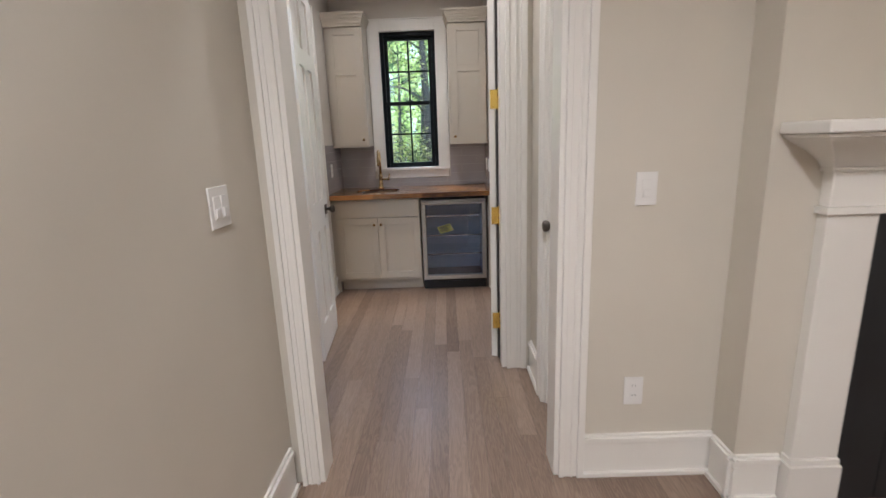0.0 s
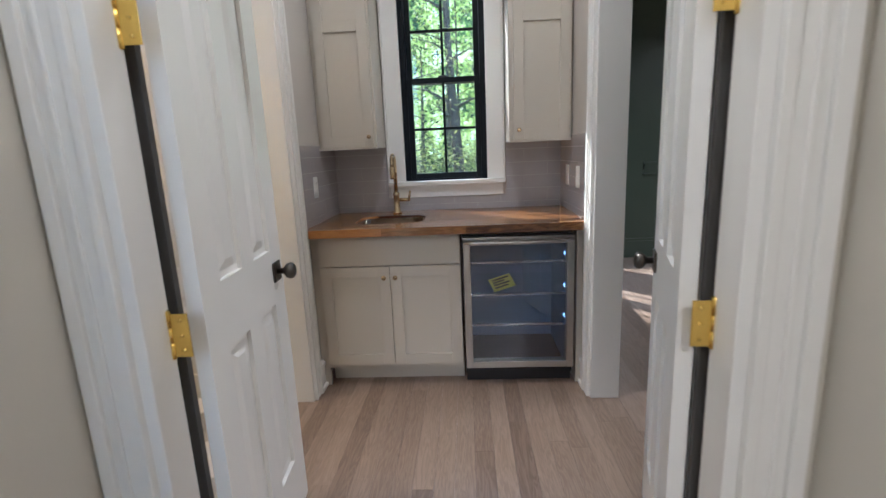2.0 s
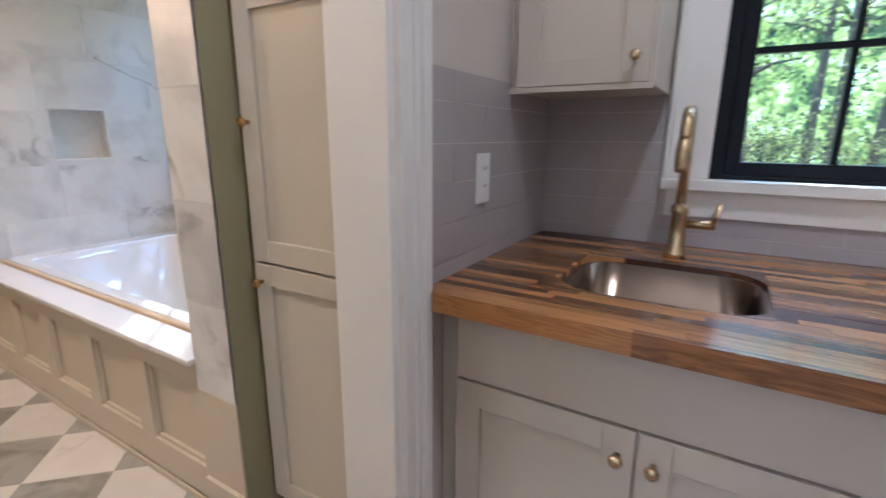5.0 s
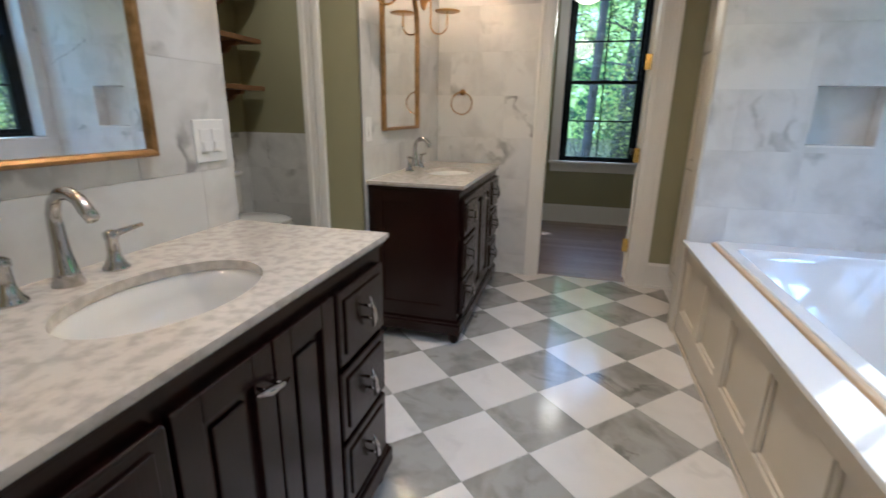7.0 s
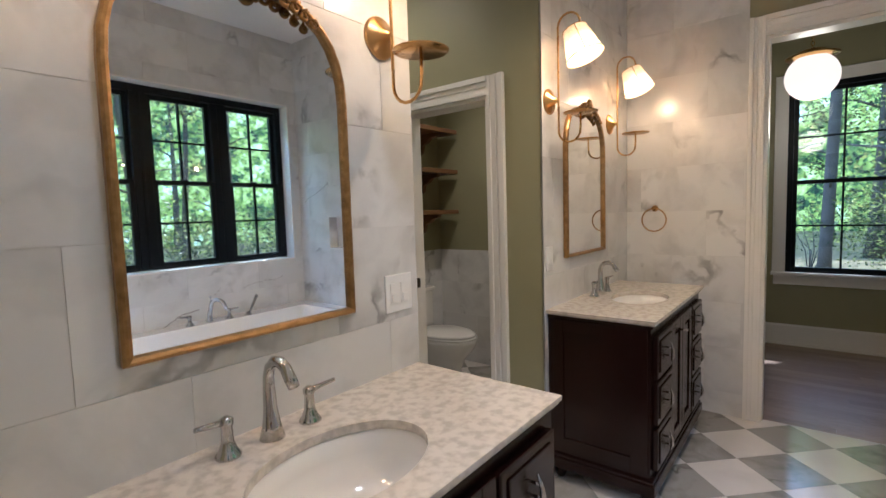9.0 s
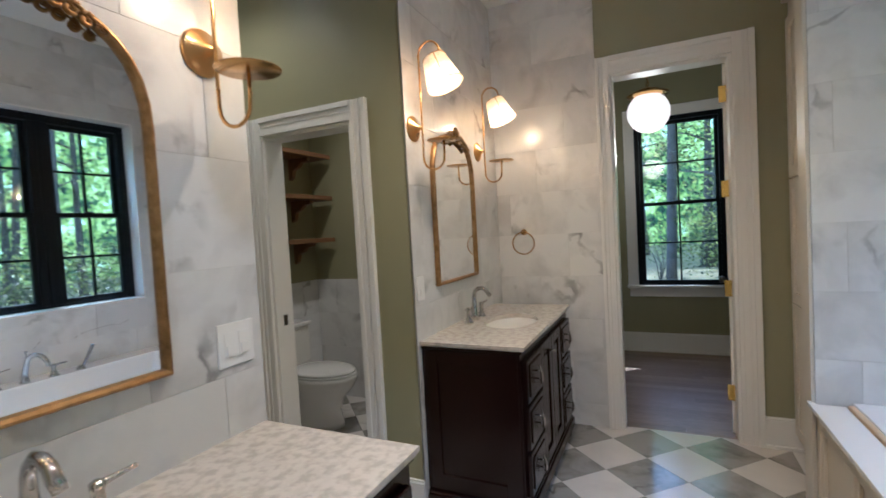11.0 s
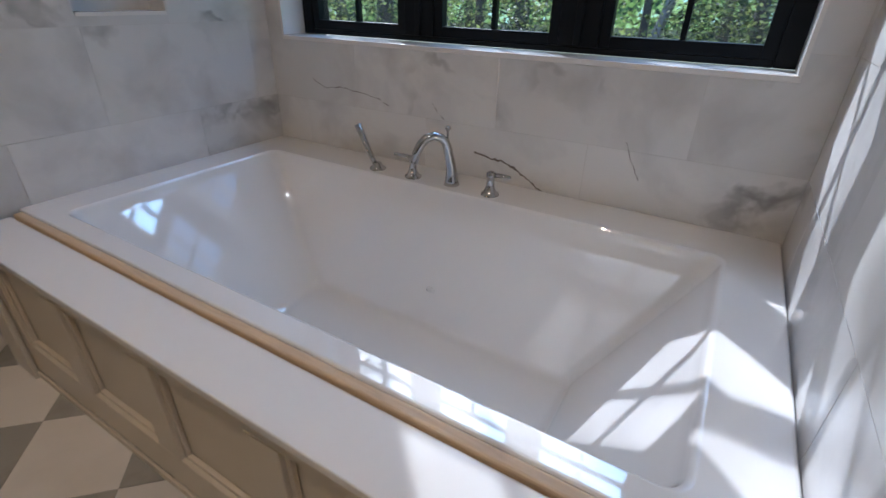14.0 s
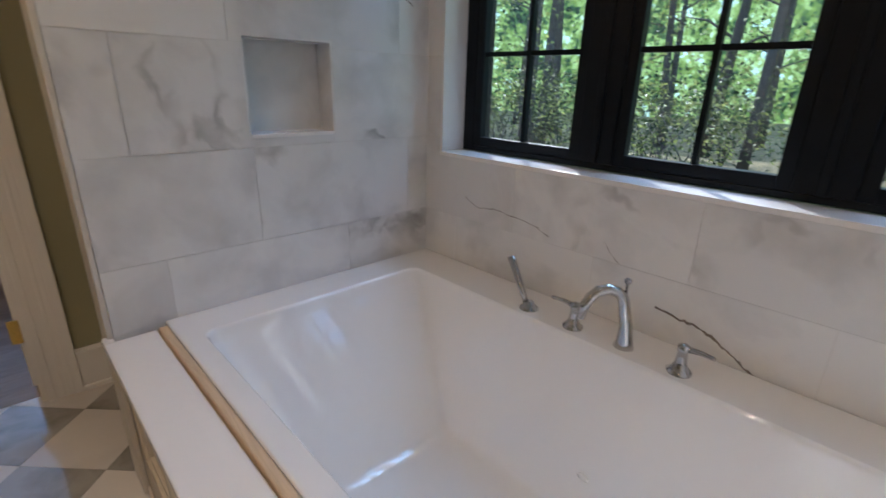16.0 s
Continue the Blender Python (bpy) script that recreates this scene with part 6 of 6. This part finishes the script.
def downlight(x, y, power, color, cone=125):
    ob = thing("downlight", "unseen small white recessed ceiling downlight, switched on", "ceiling lamp", (x, y, CEILING), "recessed downlights")
    part("trim_ring", lathe([(0.05, -0.001), (0.075, -0.004), (0.078, -0.001)], 24), WHITE, ob)
    part("lens", lathe([(0.048, -0.004), (0.01, -0.005)], 20), CANLENS, ob)
    d = bpy.data.lights.new("downlight_bulb", 'SPOT')
    d.energy, d.color, d.spot_size, d.spot_blend, d.shadow_soft_size = power, color, radians(cone), 0.7, 0.05
    lamp = new("downlight_bulb", d)
    lamp.parent = ob
    lamp.location = (0, 0, -0.02)
    return ob


for x, y_, p, c in DOWNLIGHTS:
    downlight(x, y_, p, c, 125 if x < -0.5 else 160)


# ---- outside: ground, wood and distance ----
gbm = bmesh.new()
boxmesh(gbm, -90, 90, -60, 90, -0.42, -0.40)
structure("ground", gbm, LITTER, "brown leaf litter of the forest floor", "ground")
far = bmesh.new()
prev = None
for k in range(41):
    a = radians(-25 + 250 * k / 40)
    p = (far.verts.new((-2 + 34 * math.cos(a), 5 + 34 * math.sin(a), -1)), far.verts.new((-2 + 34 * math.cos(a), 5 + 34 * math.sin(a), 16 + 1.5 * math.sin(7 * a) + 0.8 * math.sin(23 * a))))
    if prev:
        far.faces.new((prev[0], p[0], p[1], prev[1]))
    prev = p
tagged(part("backdrop", far, FARWOOD), "distant woodland backdrop with painted sun, shade and sky gaps", "woodland", kind="structure")


def leaf_cloud(rng, n, centre, spread, size):
    """Loose leaves round a centre, in uneven clumps."""
    verts, faces = [], []
    clumps = [Vector((rng.gauss(0, 1) * spread[0], rng.gauss(0, 1) * spread[1], rng.gauss(0, 1) * spread[2])) for _ in range(max(4, n // 45))]
    for k in range(n):
        c = Vector(centre) + rng.choice(clumps) + Vector((rng.gauss(0, 0.28), rng.gauss(0, 0.28), rng.gauss(0, 0.2)))
        s = size * rng.uniform(0.6, 1.4)
        u = Vector((rng.uniform(-1, 1), rng.uniform(-1, 1), rng.uniform(-0.5, 0.5))).normalized()
        w = u.orthogonal().normalized()
        w = (w + u.cross(w) * rng.uniform(-1, 1)).normalized()
        b = len(verts)
        verts += [c - u * s, c + w * s * 0.5, c + u * s, c - w * s * 0.5]
        faces.append((b, b + 1, b + 2, b + 3))
    return verts, faces


def tree(x, y, h, r, lean, crown_from, leaves, seed, label):
    rng = random.Random(seed)
    ob = thing("tree", label, "tree", (x, y, -0.40), "forest trees")
    pts, rad = [], []
    for k in range(9):
        f = k / 8
        pts.append((lean[0] * f * h + 0.08 * math.sin(3 * f + seed), lean[1] * f * h + 0.06 * math.cos(4 * f + seed), f * h))
        rad.append(r * (1.25 if k == 0 else 1 - 0.75 * f))
    limbs = [tube(pts, r, 10, rad)]
    tips = []
    for k in range(7):
        f = rng.uniform(max(0.3, crown_from / h), 0.95)
        i = min(7, int(f * 8))
        p0 = Vector(pts[i]).lerp(Vector(pts[i + 1]), f * 8 - i)
        a = rng.uniform(0, 6.28)
        ln = rng.uniform(0.9, 2.2)
        p1 = p0 + Vector((math.cos(a) * ln * 0.5, math.sin(a) * ln * 0.5, ln * 0.25))
        p2 = p0 + Vector((math.cos(a) * ln, math.sin(a) * ln, ln * 0.35))
        limbs.append(tube([p0, p1, p2], 0.03, 6, [r * 0.3, r * 0.18, r * 0.05]))
        tips.append(p2)
    part("trunk", joined(*limbs), BARK, ob)
    vs, fs = [], []
    for tip in tips + [Vector(pts[-1])]:
        v, f = leaf_cloud(rng, leaves // 8, tip, (0.75, 0.75, 0.5), 0.05)
        fs += [tuple(i + len(vs) for i in q) for q in f]
        vs += v
    me = bpy.data.meshes.new("crown")
    me.from_pydata([tuple(v) for v in vs], [], fs)
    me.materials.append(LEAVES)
    cr = new("crown", me)
    cr.parent = ob
    return ob


def shrub(x, y, n, spread, seed):
    rng = random.Random(seed)
    ob = thing("shrub", "leafy green forest undergrowth", "shrub", (x, y, -0.40), "undergrowth")
    stems = [tube([(0, 0, 0), (rng.uniform(-0.3, 0.3), rng.uniform(-0.3, 0.3), 0.6), (rng.uniform(-0.8, 0.8), rng.uniform(-0.8, 0.8), 1.5)], 0.012, 5, [0.016, 0.011, 0.004]) for _ in range(6)]
    part("stems", joined(*stems), BARK, ob)
    v, f = leaf_cloud(rng, n, (0, 0, 1.15), (spread, spread, 0.55), 0.042)
    me = bpy.data.meshes.new("foliage")
    me.from_pydata([tuple(p) for p in v], [], f)
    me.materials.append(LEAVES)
    o = new("foliage", me)
    o.parent = ob


rng = random.Random(21)
spots = []
tries = 0
while len(spots) < 46 and tries < 4000:
    tries += 1
    a = radians(rng.uniform(55, 195))
    d = rng.uniform(9.5, 26.0)
    x, y = -2.2 + d * math.cos(a), 6 + d * math.sin(a)
    if any((x - p) ** 2 + (y - q) ** 2 < 4.2 for p, q in spots):
        continue
    spots.append((x, y))
for k, (x, y) in enumerate(spots):
    dist = math.hypot(x + 2.2, y - 6)
    along = (-(x + 2.5) + (y - 6.8)) / 2
    across = abs((x + 2.5) + (y - 6.8)) / 1.41
    h = min(rng.uniform(7, 11), 0.62 * dist)
    if across < 3.2 and along > 0:
        h = min(h, 0.2 + 1.0 * along)
    if h < 4:
        continue
    tree(x, y, h, rng.uniform(0.1, 0.24), (rng.uniform(-0.06, 0.06), rng.uniform(-0.06, 0.06)), 1.8 + 2.4 * (k % 3 == 0), 2600 if dist < 16 else 1600, 100 + k, "slim forest tree with grey bark and leaves tinted for sun and shade")
for k in range(72):
    a, d = radians(rng.uniform(60, 190)), rng.uniform(8.0, 20.0)
    shrub(-2.2 + d * math.cos(a), 6 + d * math.sin(a), 900, rng.uniform(0.5, 1.0), 300 + k)
# tall tree added so its crown blocks sun from the tub's niche end
shade = tree(-10.3, 13.3, 10.2, 0.22, (0.0, 0.0), 6.2, 9000, 777, "tall dense tree with grey bark, added to block sun from the tub")

def bare_trunk(x, y, h, r, lean, mat, label):
    """A standing trunk whose crown is above the windows, with a few dead stubs."""
    ob = thing("tree", label, "tree", (x, y, -0.40), "forest trees")
    pts = [(lean[0] * f * h + 0.03 * math.sin(5 * f + x), lean[1] * f * h, f * h) for f in (0, 0.1, 0.25, 0.4, 0.6, 0.8, 1.0)]
    stubs = [tube([pts[k], (pts[k][0] + sx * 0.3, pts[k][1], pts[k][2] + 0.15), (pts[k][0] + sx * 0.7, pts[k][1] + 0.1, pts[k][2] + 0.3)], 0.02, 6, [0.025, 0.018, 0.008]) for k, sx in ((2, 1), (3, -1), (4, 1))]
    part("trunk", joined(tube(pts, r, 12, [r * 1.2, r, r * 0.96, r * 0.9, r * 0.8, r * 0.65, r * 0.45]), *stubs), mat, ob)
    vs, fs = leaf_cloud(random.Random(int(abs(x) * 10)), 900, pts[-1], (0.9, 0.9, 0.6), 0.05)
    me = bpy.data.meshes.new("crown")
    me.from_pydata([tuple(v) for v in vs], [], fs)
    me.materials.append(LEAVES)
    new("crown", me).parent = ob


bare_trunk(-3.55, 15.0, 7.0, 0.085, (0.29, 0.0), PALEBARK, "pale leaning forest tree behind the tub window")
bare_trunk(-9.2, 15.0, 8.0, 0.17, (0.01, 0.0), BARK, "straight grey forest tree trunk")
bare_trunk(-6.77, 15.0, 8.0, 0.10, (-0.02, 0.0), BARK, "straight grey forest tree trunk")
bare_trunk(-4.95, 17.0, 8.0, 0.10, (0.03, 0.0), BARK, "slim grey forest tree trunk")
bare_trunk(-14.0, 5.15, 8.0, 0.12, (0.0, 0.03), BARK, "straight grey forest tree trunk behind the closet")

# long dark veins in the stone above the tub taps
vein_mat = material("dark_stone_vein", (0.16, 0.13, 0.11), 0.3, vary=0.2, scale=20)


def stone_vein(points, r, axis=1, face=TUBN):
    """A vein flush in a wall face; points are (along the wall, height)."""
    rng = random.Random(len(points))
    pts = []
    for (x0, z0), (x1, z1) in zip(points, points[1:]):
        for k in range(5):
            f = k / 5
            u, z = x0 + f * (x1 - x0) + rng.uniform(-0.003, 0.003), z0 + f * (z1 - z0) + rng.uniform(-0.004, 0.004)
            pts.append((u, face - 0.0002, z) if axis else (face + 0.0002, u, z))
    bm = tube(pts, r, 6, [r * rng.uniform(0.3, 1.2) for _ in pts])
    for v in bm.verts:
        v.co[axis] = face + (v.co[axis] - face) * 0.25
    structure("trim_stone_vein", bm, vein_mat, "thin dark natural vein across the marble tile", "stone vein")


stone_vein([(-2.541, 0.656), (-2.47, 0.641), (-2.417, 0.636), (-2.37, 0.615), (-2.335, 0.594), (-2.30, 0.57), (-2.262, 0.554)], 0.0042)
stone_vein([(-3.30, 0.83), (-3.24, 0.80), (-3.16, 0.812), (-3.077, 0.805), (-2.98, 0.79), (-2.903, 0.767)], 0.0022)
stone_vein([(-2.038, 0.770), (-2.01, 0.705), (-1.978, 0.648)], 0.0014)
stone_vein([(-2.72, 0.800), (-2.69, 0.765), (-2.665, 0.742)], 0.0018)
stone_vein([(6.267, 1.650), (6.33, 1.622), (6.40, 1.588), (6.47, 1.560), (6.55, 1.533), (6.64, 1.490)], 0.0028, 0, NICHE)


# ---- floors ----
def clip(poly, rect):
    for axis, lim, sign in ((0, rect[0], 1), (0, rect[1], -1), (1, rect[2], 1), (1, rect[3], -1)):
        out = []
        for k in range(len(poly)):
            a, b = poly[k - 1], poly[k]
            da, db = sign * (a[axis] - lim), sign * (b[axis] - lim)
            if da * db < 0:
                t = da / (da - db)
                out.append((a[0] + t * (b[0] - a[0]), a[1] + t * (b[1] - a[1])))
            if db >= 0:
                out.append(b)
        poly = out
        if len(poly) < 3:
            return []
    return poly


bath_floor = structure("floor_bath", boxes((-4.42, EAST + 0.03, 3.9, 6.3, -0.06, -0.004), (-4.42, -2.0, 2.1, 3.9, -0.06, -0.004)), GROUT, "diagonal checkerboard floor of white and grey marble tiles", "floor")
D = 0.4125
CX, CY = -2.4913, 4.8576
zones = [(WEST - 0.05, EAST + 0.028, SOUTH - 0.004, 5.62), (-2.99, -2.04, 2.2, SOUTH - 0.004), (-4.3, -2.99, 2.2, 3.78)]
half = D / 2 - 0.0009
for i in range(-18, 18):
    for j in range(-18, 12):
        if (i + j) % 2:
            continue
        cx, cy = CX + i * D / 2, CY + j * D / 2
        quad = [(cx - half, cy), (cx, cy - half), (cx + half, cy), (cx, cy + half)]
        bm = bmesh.new()
        tilt = [random.uniform(-0.0004, 0.0004) for _ in range(4)]
        for z in zones:
            p = clip(quad, z)
            if len(p) < 3:
                continue
            lo = [bm.verts.new((u, v, -0.012)) for u, v in p]
            hi = [bm.verts.new((u, v, 0.0)) for u, v in p]
            for k in range(len(p)):
                bm.faces.new((lo[k], lo[(k + 1) % len(p)], hi[(k + 1) % len(p)], hi[k]))
            bm.faces.new(hi)
        if bm.faces:
            part("tile", bm, FLOORGREY if i % 2 == 0 else FLOORWHITE, bath_floor)
        else:
            bm.free()


def plank_floor(name, rects, label, near=None, seed=1, wdt=0.083):
    fl = structure(name, boxes(*[(r[0], r[1], r[2], r[3], -0.06, -0.012) for r in rects]), DARKGAP, label, "floor")
    rng = random.Random(seed)
    rest = bmesh.new()
    for r in rects:
        x = r[0]
        while x < r[1] - 0.004:
            x1 = min(x + wdt, r[1])
            y = r[2] - rng.uniform(0, 0.9)
            while y < r[3]:
                y1 = y + rng.uniform(0.7, 1.9)
                a, b = max(y, r[2]), min(y1, r[3])
                if b - a > 0.01:
                    row = (x, x1 - 0.0008, a, b - 0.0008, -0.012, 0.0)
                    if near and x >= near[0] and x1 <= near[1] and b > near[2] and a < near[3]:
                        part("plank", boxes(row), OAK, fl)
                    else:
                        boxmesh(rest, *row)
                y = y1
            x = x1
    ob = part("boards", rest, OAK, fl)
    ob["kind"] = "stuff"
    return fl


plank_floor("floor_room", [(-0.5, 0.662, -2.0, 6.3), (0.662, 3.6, -2.0, 3.15), (-0.749, -0.5, 3.15, 6.3), (EAST + 0.032, -0.749, 4.09, 6.3), (0.662, 0.828, 3.15, 6.3)], "grey-brown stained oak strip floor", (-0.95, 1.2, 2.2, 6.3), 3)
plank_floor("floor_green", [(0.829, 6.0, 3.4, 8.6)], "grey-brown stained oak strip floor", (0.82, 3.2, 3.4, 8.6), 4)
plank_floor("floor_closet", [(-6.35, WEST - 0.052, 3.4, 7.2)], "grey-brown stained oak strip floor of the closet", (-6.4, -4.3, 3.4, 7.2), 5)


# ---- wall tiles ----
def tiled(parent_name, axis, face, way, u0, u1, v0, v1, tw, th, mat, base_v, base_u, shift, label, holes=(), thick=0.008, gap=0.0014, backing=GROUT):
    """Separate tiles in running rows on a thin bed; the tile faces lie in the face plane."""
    back = bmesh.new()
    for r in rects_minus((u0, u1, v0, v1), holes):
        f0, f1 = sorted((face - way * thick, face - way * 0.0022))
        boxmesh(back, *((f0, f1, *r) if axis == 'x' else (r[0], r[1], f0, f1, r[2], r[3])))
    bed = structure(parent_name, back, backing, label, "tile wall")
    k0 = math.floor((v0 - base_v) / th)
    k = k0
    while base_v + k * th < v1 - 0.003:
        c0, c1 = base_v + k * th, base_v + (k + 1) * th
        off = base_u + (k * shift) % tw
        n = math.floor((u0 - off) / tw)
        while off + n * tw < u1 - 0.003:
            rect = (max(u0, off + n * tw + gap / 2), min(u1, off + (n + 1) * tw - gap / 2), max(v0, c0 + gap / 2), min(v1, c1 - gap / 2))
            n += 1
            if rect[1] - rect[0] < 0.003 or rect[3] - rect[2] < 0.003:
                continue
            bm = bmesh.new()
            lift = random.uniform(-0.0005, 0.0004)
            for r in rects_minus(rect, holes):
                f0, f1 = sorted((face - way * thick * 0.9, face + way * lift))
                boxmesh(bm, *((f0, f1, *r) if axis == 'x' else (r[0], r[1], f0, f1, r[2], r[3])))
            if bm.faces:
                part("tile", bm, mat, bed)
            else:
                bm.free()
        k += 1
    return bed


ROW0, ROWH = 0.150, 0.2935
tiled("wall_tile_vanity", 'y', SOUTH, 1, -2.042, EAST - 0.004, 0, CEILING, 0.60, ROWH, MARBLE, ROW0, -1.11, 0.2, "white marble tile wall with soft grey veins behind the vanity")
tiled("wall_tile_vanity_west", 'y', SOUTH, 1, WEST + 0.001, -2.985, 0, CEILING, 0.60, ROWH, MARBLE, ROW0, -3.3, 0.2, "white marble tile wall with soft grey veins behind the vanity")
tiled("wall_tile_ring", 'x', WEST + 0.006, 1, SOUTH + 0.001, 4.616, 0, CEILING, 0.60, ROWH, MARBLE, ROW0, 4.4, 0.2, "white marble tile wall beside the closet door")
tiled("wall_tile_niche", 'x', NICHE, 1, 5.56, TUBN, DECK - 0.012, CEILING, 0.60, ROWH, MARBLE, 0.452, 5.72, 0.28, "white marble tile wall with a square niche at the tub", [NICHE_HOLE])
tiled("wall_tile_window", 'y', TUBN, -1, NICHE, TUBE, DECK - 0.012, CEILING, 0.60, ROWH, MARBLE, 0.452, -2.15, 0.28, "white marble tile wall round the tub window", [TUB_WIN])
tiled("wall_tile_tub_end", 'x', TUBE, -1, 5.56, TUBN, DECK - 0.012, CEILING, 0.60, ROWH, MARBLE, 0.452, 5.9, 0.28, "white marble tile wall at the sunny end of the tub")
tiled("wall_tile_stub", 'y', 5.552, -1, TUBE - 0.0, -1.402, DECK - 0.1, CEILING, 0.30, ROWH, MARBLE, 0.452, -1.7, 0.0, "narrow white marble tiled end of the stub wall")
tiled("wall_tile_toilet_south", 'y', 2.208, 1, -4.3, -3.11, 0, 1.02, 0.60, ROWH, MARBLE, 0.14, -3.9, 0.2, "white marble tile wainscot in the toilet room")
tiled("wall_tile_toilet_west", 'x', -4.292, 1, 2.21, 3.78, 0, 1.02, 0.60, ROWH, MARBLE, 0.14, 2.6, 0.2, "white marble tile wainscot in the toilet room")
tiled("wall_tile_bar_north", 'y', BARN - 0.008, -1, BARW + 0.008, BARE - 0.008, 0.913, 1.345, 0.30, 0.083, SUBWAY, 0.95, -0.6, 0.15, "grey glazed long tile backsplash of the wet bar", [(-0.43, 0.337, 0.998, 2.0)])
tiled("wall_tile_bar_west", 'x', BARW + 0.008, 1, 5.59, BARN - 0.001, 0.913, 1.345, 0.30, 0.083, SUBWAY, 0.95, 5.4, 0.15, "grey glazed long tile backsplash of the wet bar")
tiled("wall_tile_bar_east", 'x', BARE - 0.008, -1, 5.59, BARN - 0.001, 0.913, 1.345, 0.30, 0.083, SUBWAY, 0.95, 5.5, 0.15, "grey glazed long tile backsplash of the wet bar")
nb = thing("wall_niche", "square marble-lined shampoo niche in the tub wall", "niche")
nb["kind"] = "structure"
n0, n1, n2, n3 = NICHE_HOLE
wpart("back", box(NICHE - 0.095, NICHE - 0.085, n0, n1, n2, n3), MARBLE, nb)
wpart("lining", boxes((NICHE - 0.085, NICHE - 0.001, n0, n0 + 0.006, n2, n3), (NICHE - 0.085, NICHE - 0.001, n1 - 0.006, n1, n2, n3), (NICHE - 0.085, NICHE - 0.001, n0 + 0.006, n1 - 0.006, n3 - 0.006, n3)), MARBLE, nb)
wpart("sill", box(NICHE - 0.085, NICHE + 0.003, n0 + 0.0065, n1 - 0.0065, n2 - 0.002, n2 + 0.009), DECKSTONE, nb)
structure("trim_stub_east", boxes((TUBE + 0.0, -1.402, 5.5535, 5.559, 0, DECK - 0.101), (TUBE - 0.004, -1.402, 5.54, 5.553, 0, 0.14)), TUBPANEL, "putty painted base of the stub wall", "trim")
structure("trim_stub_west", box(NICHE - 0.13, NICHE - 0.001, 5.545, 5.559, 0, CEILING, 0.002), PUTTY, "putty painted end board of the niche wall", "trim")
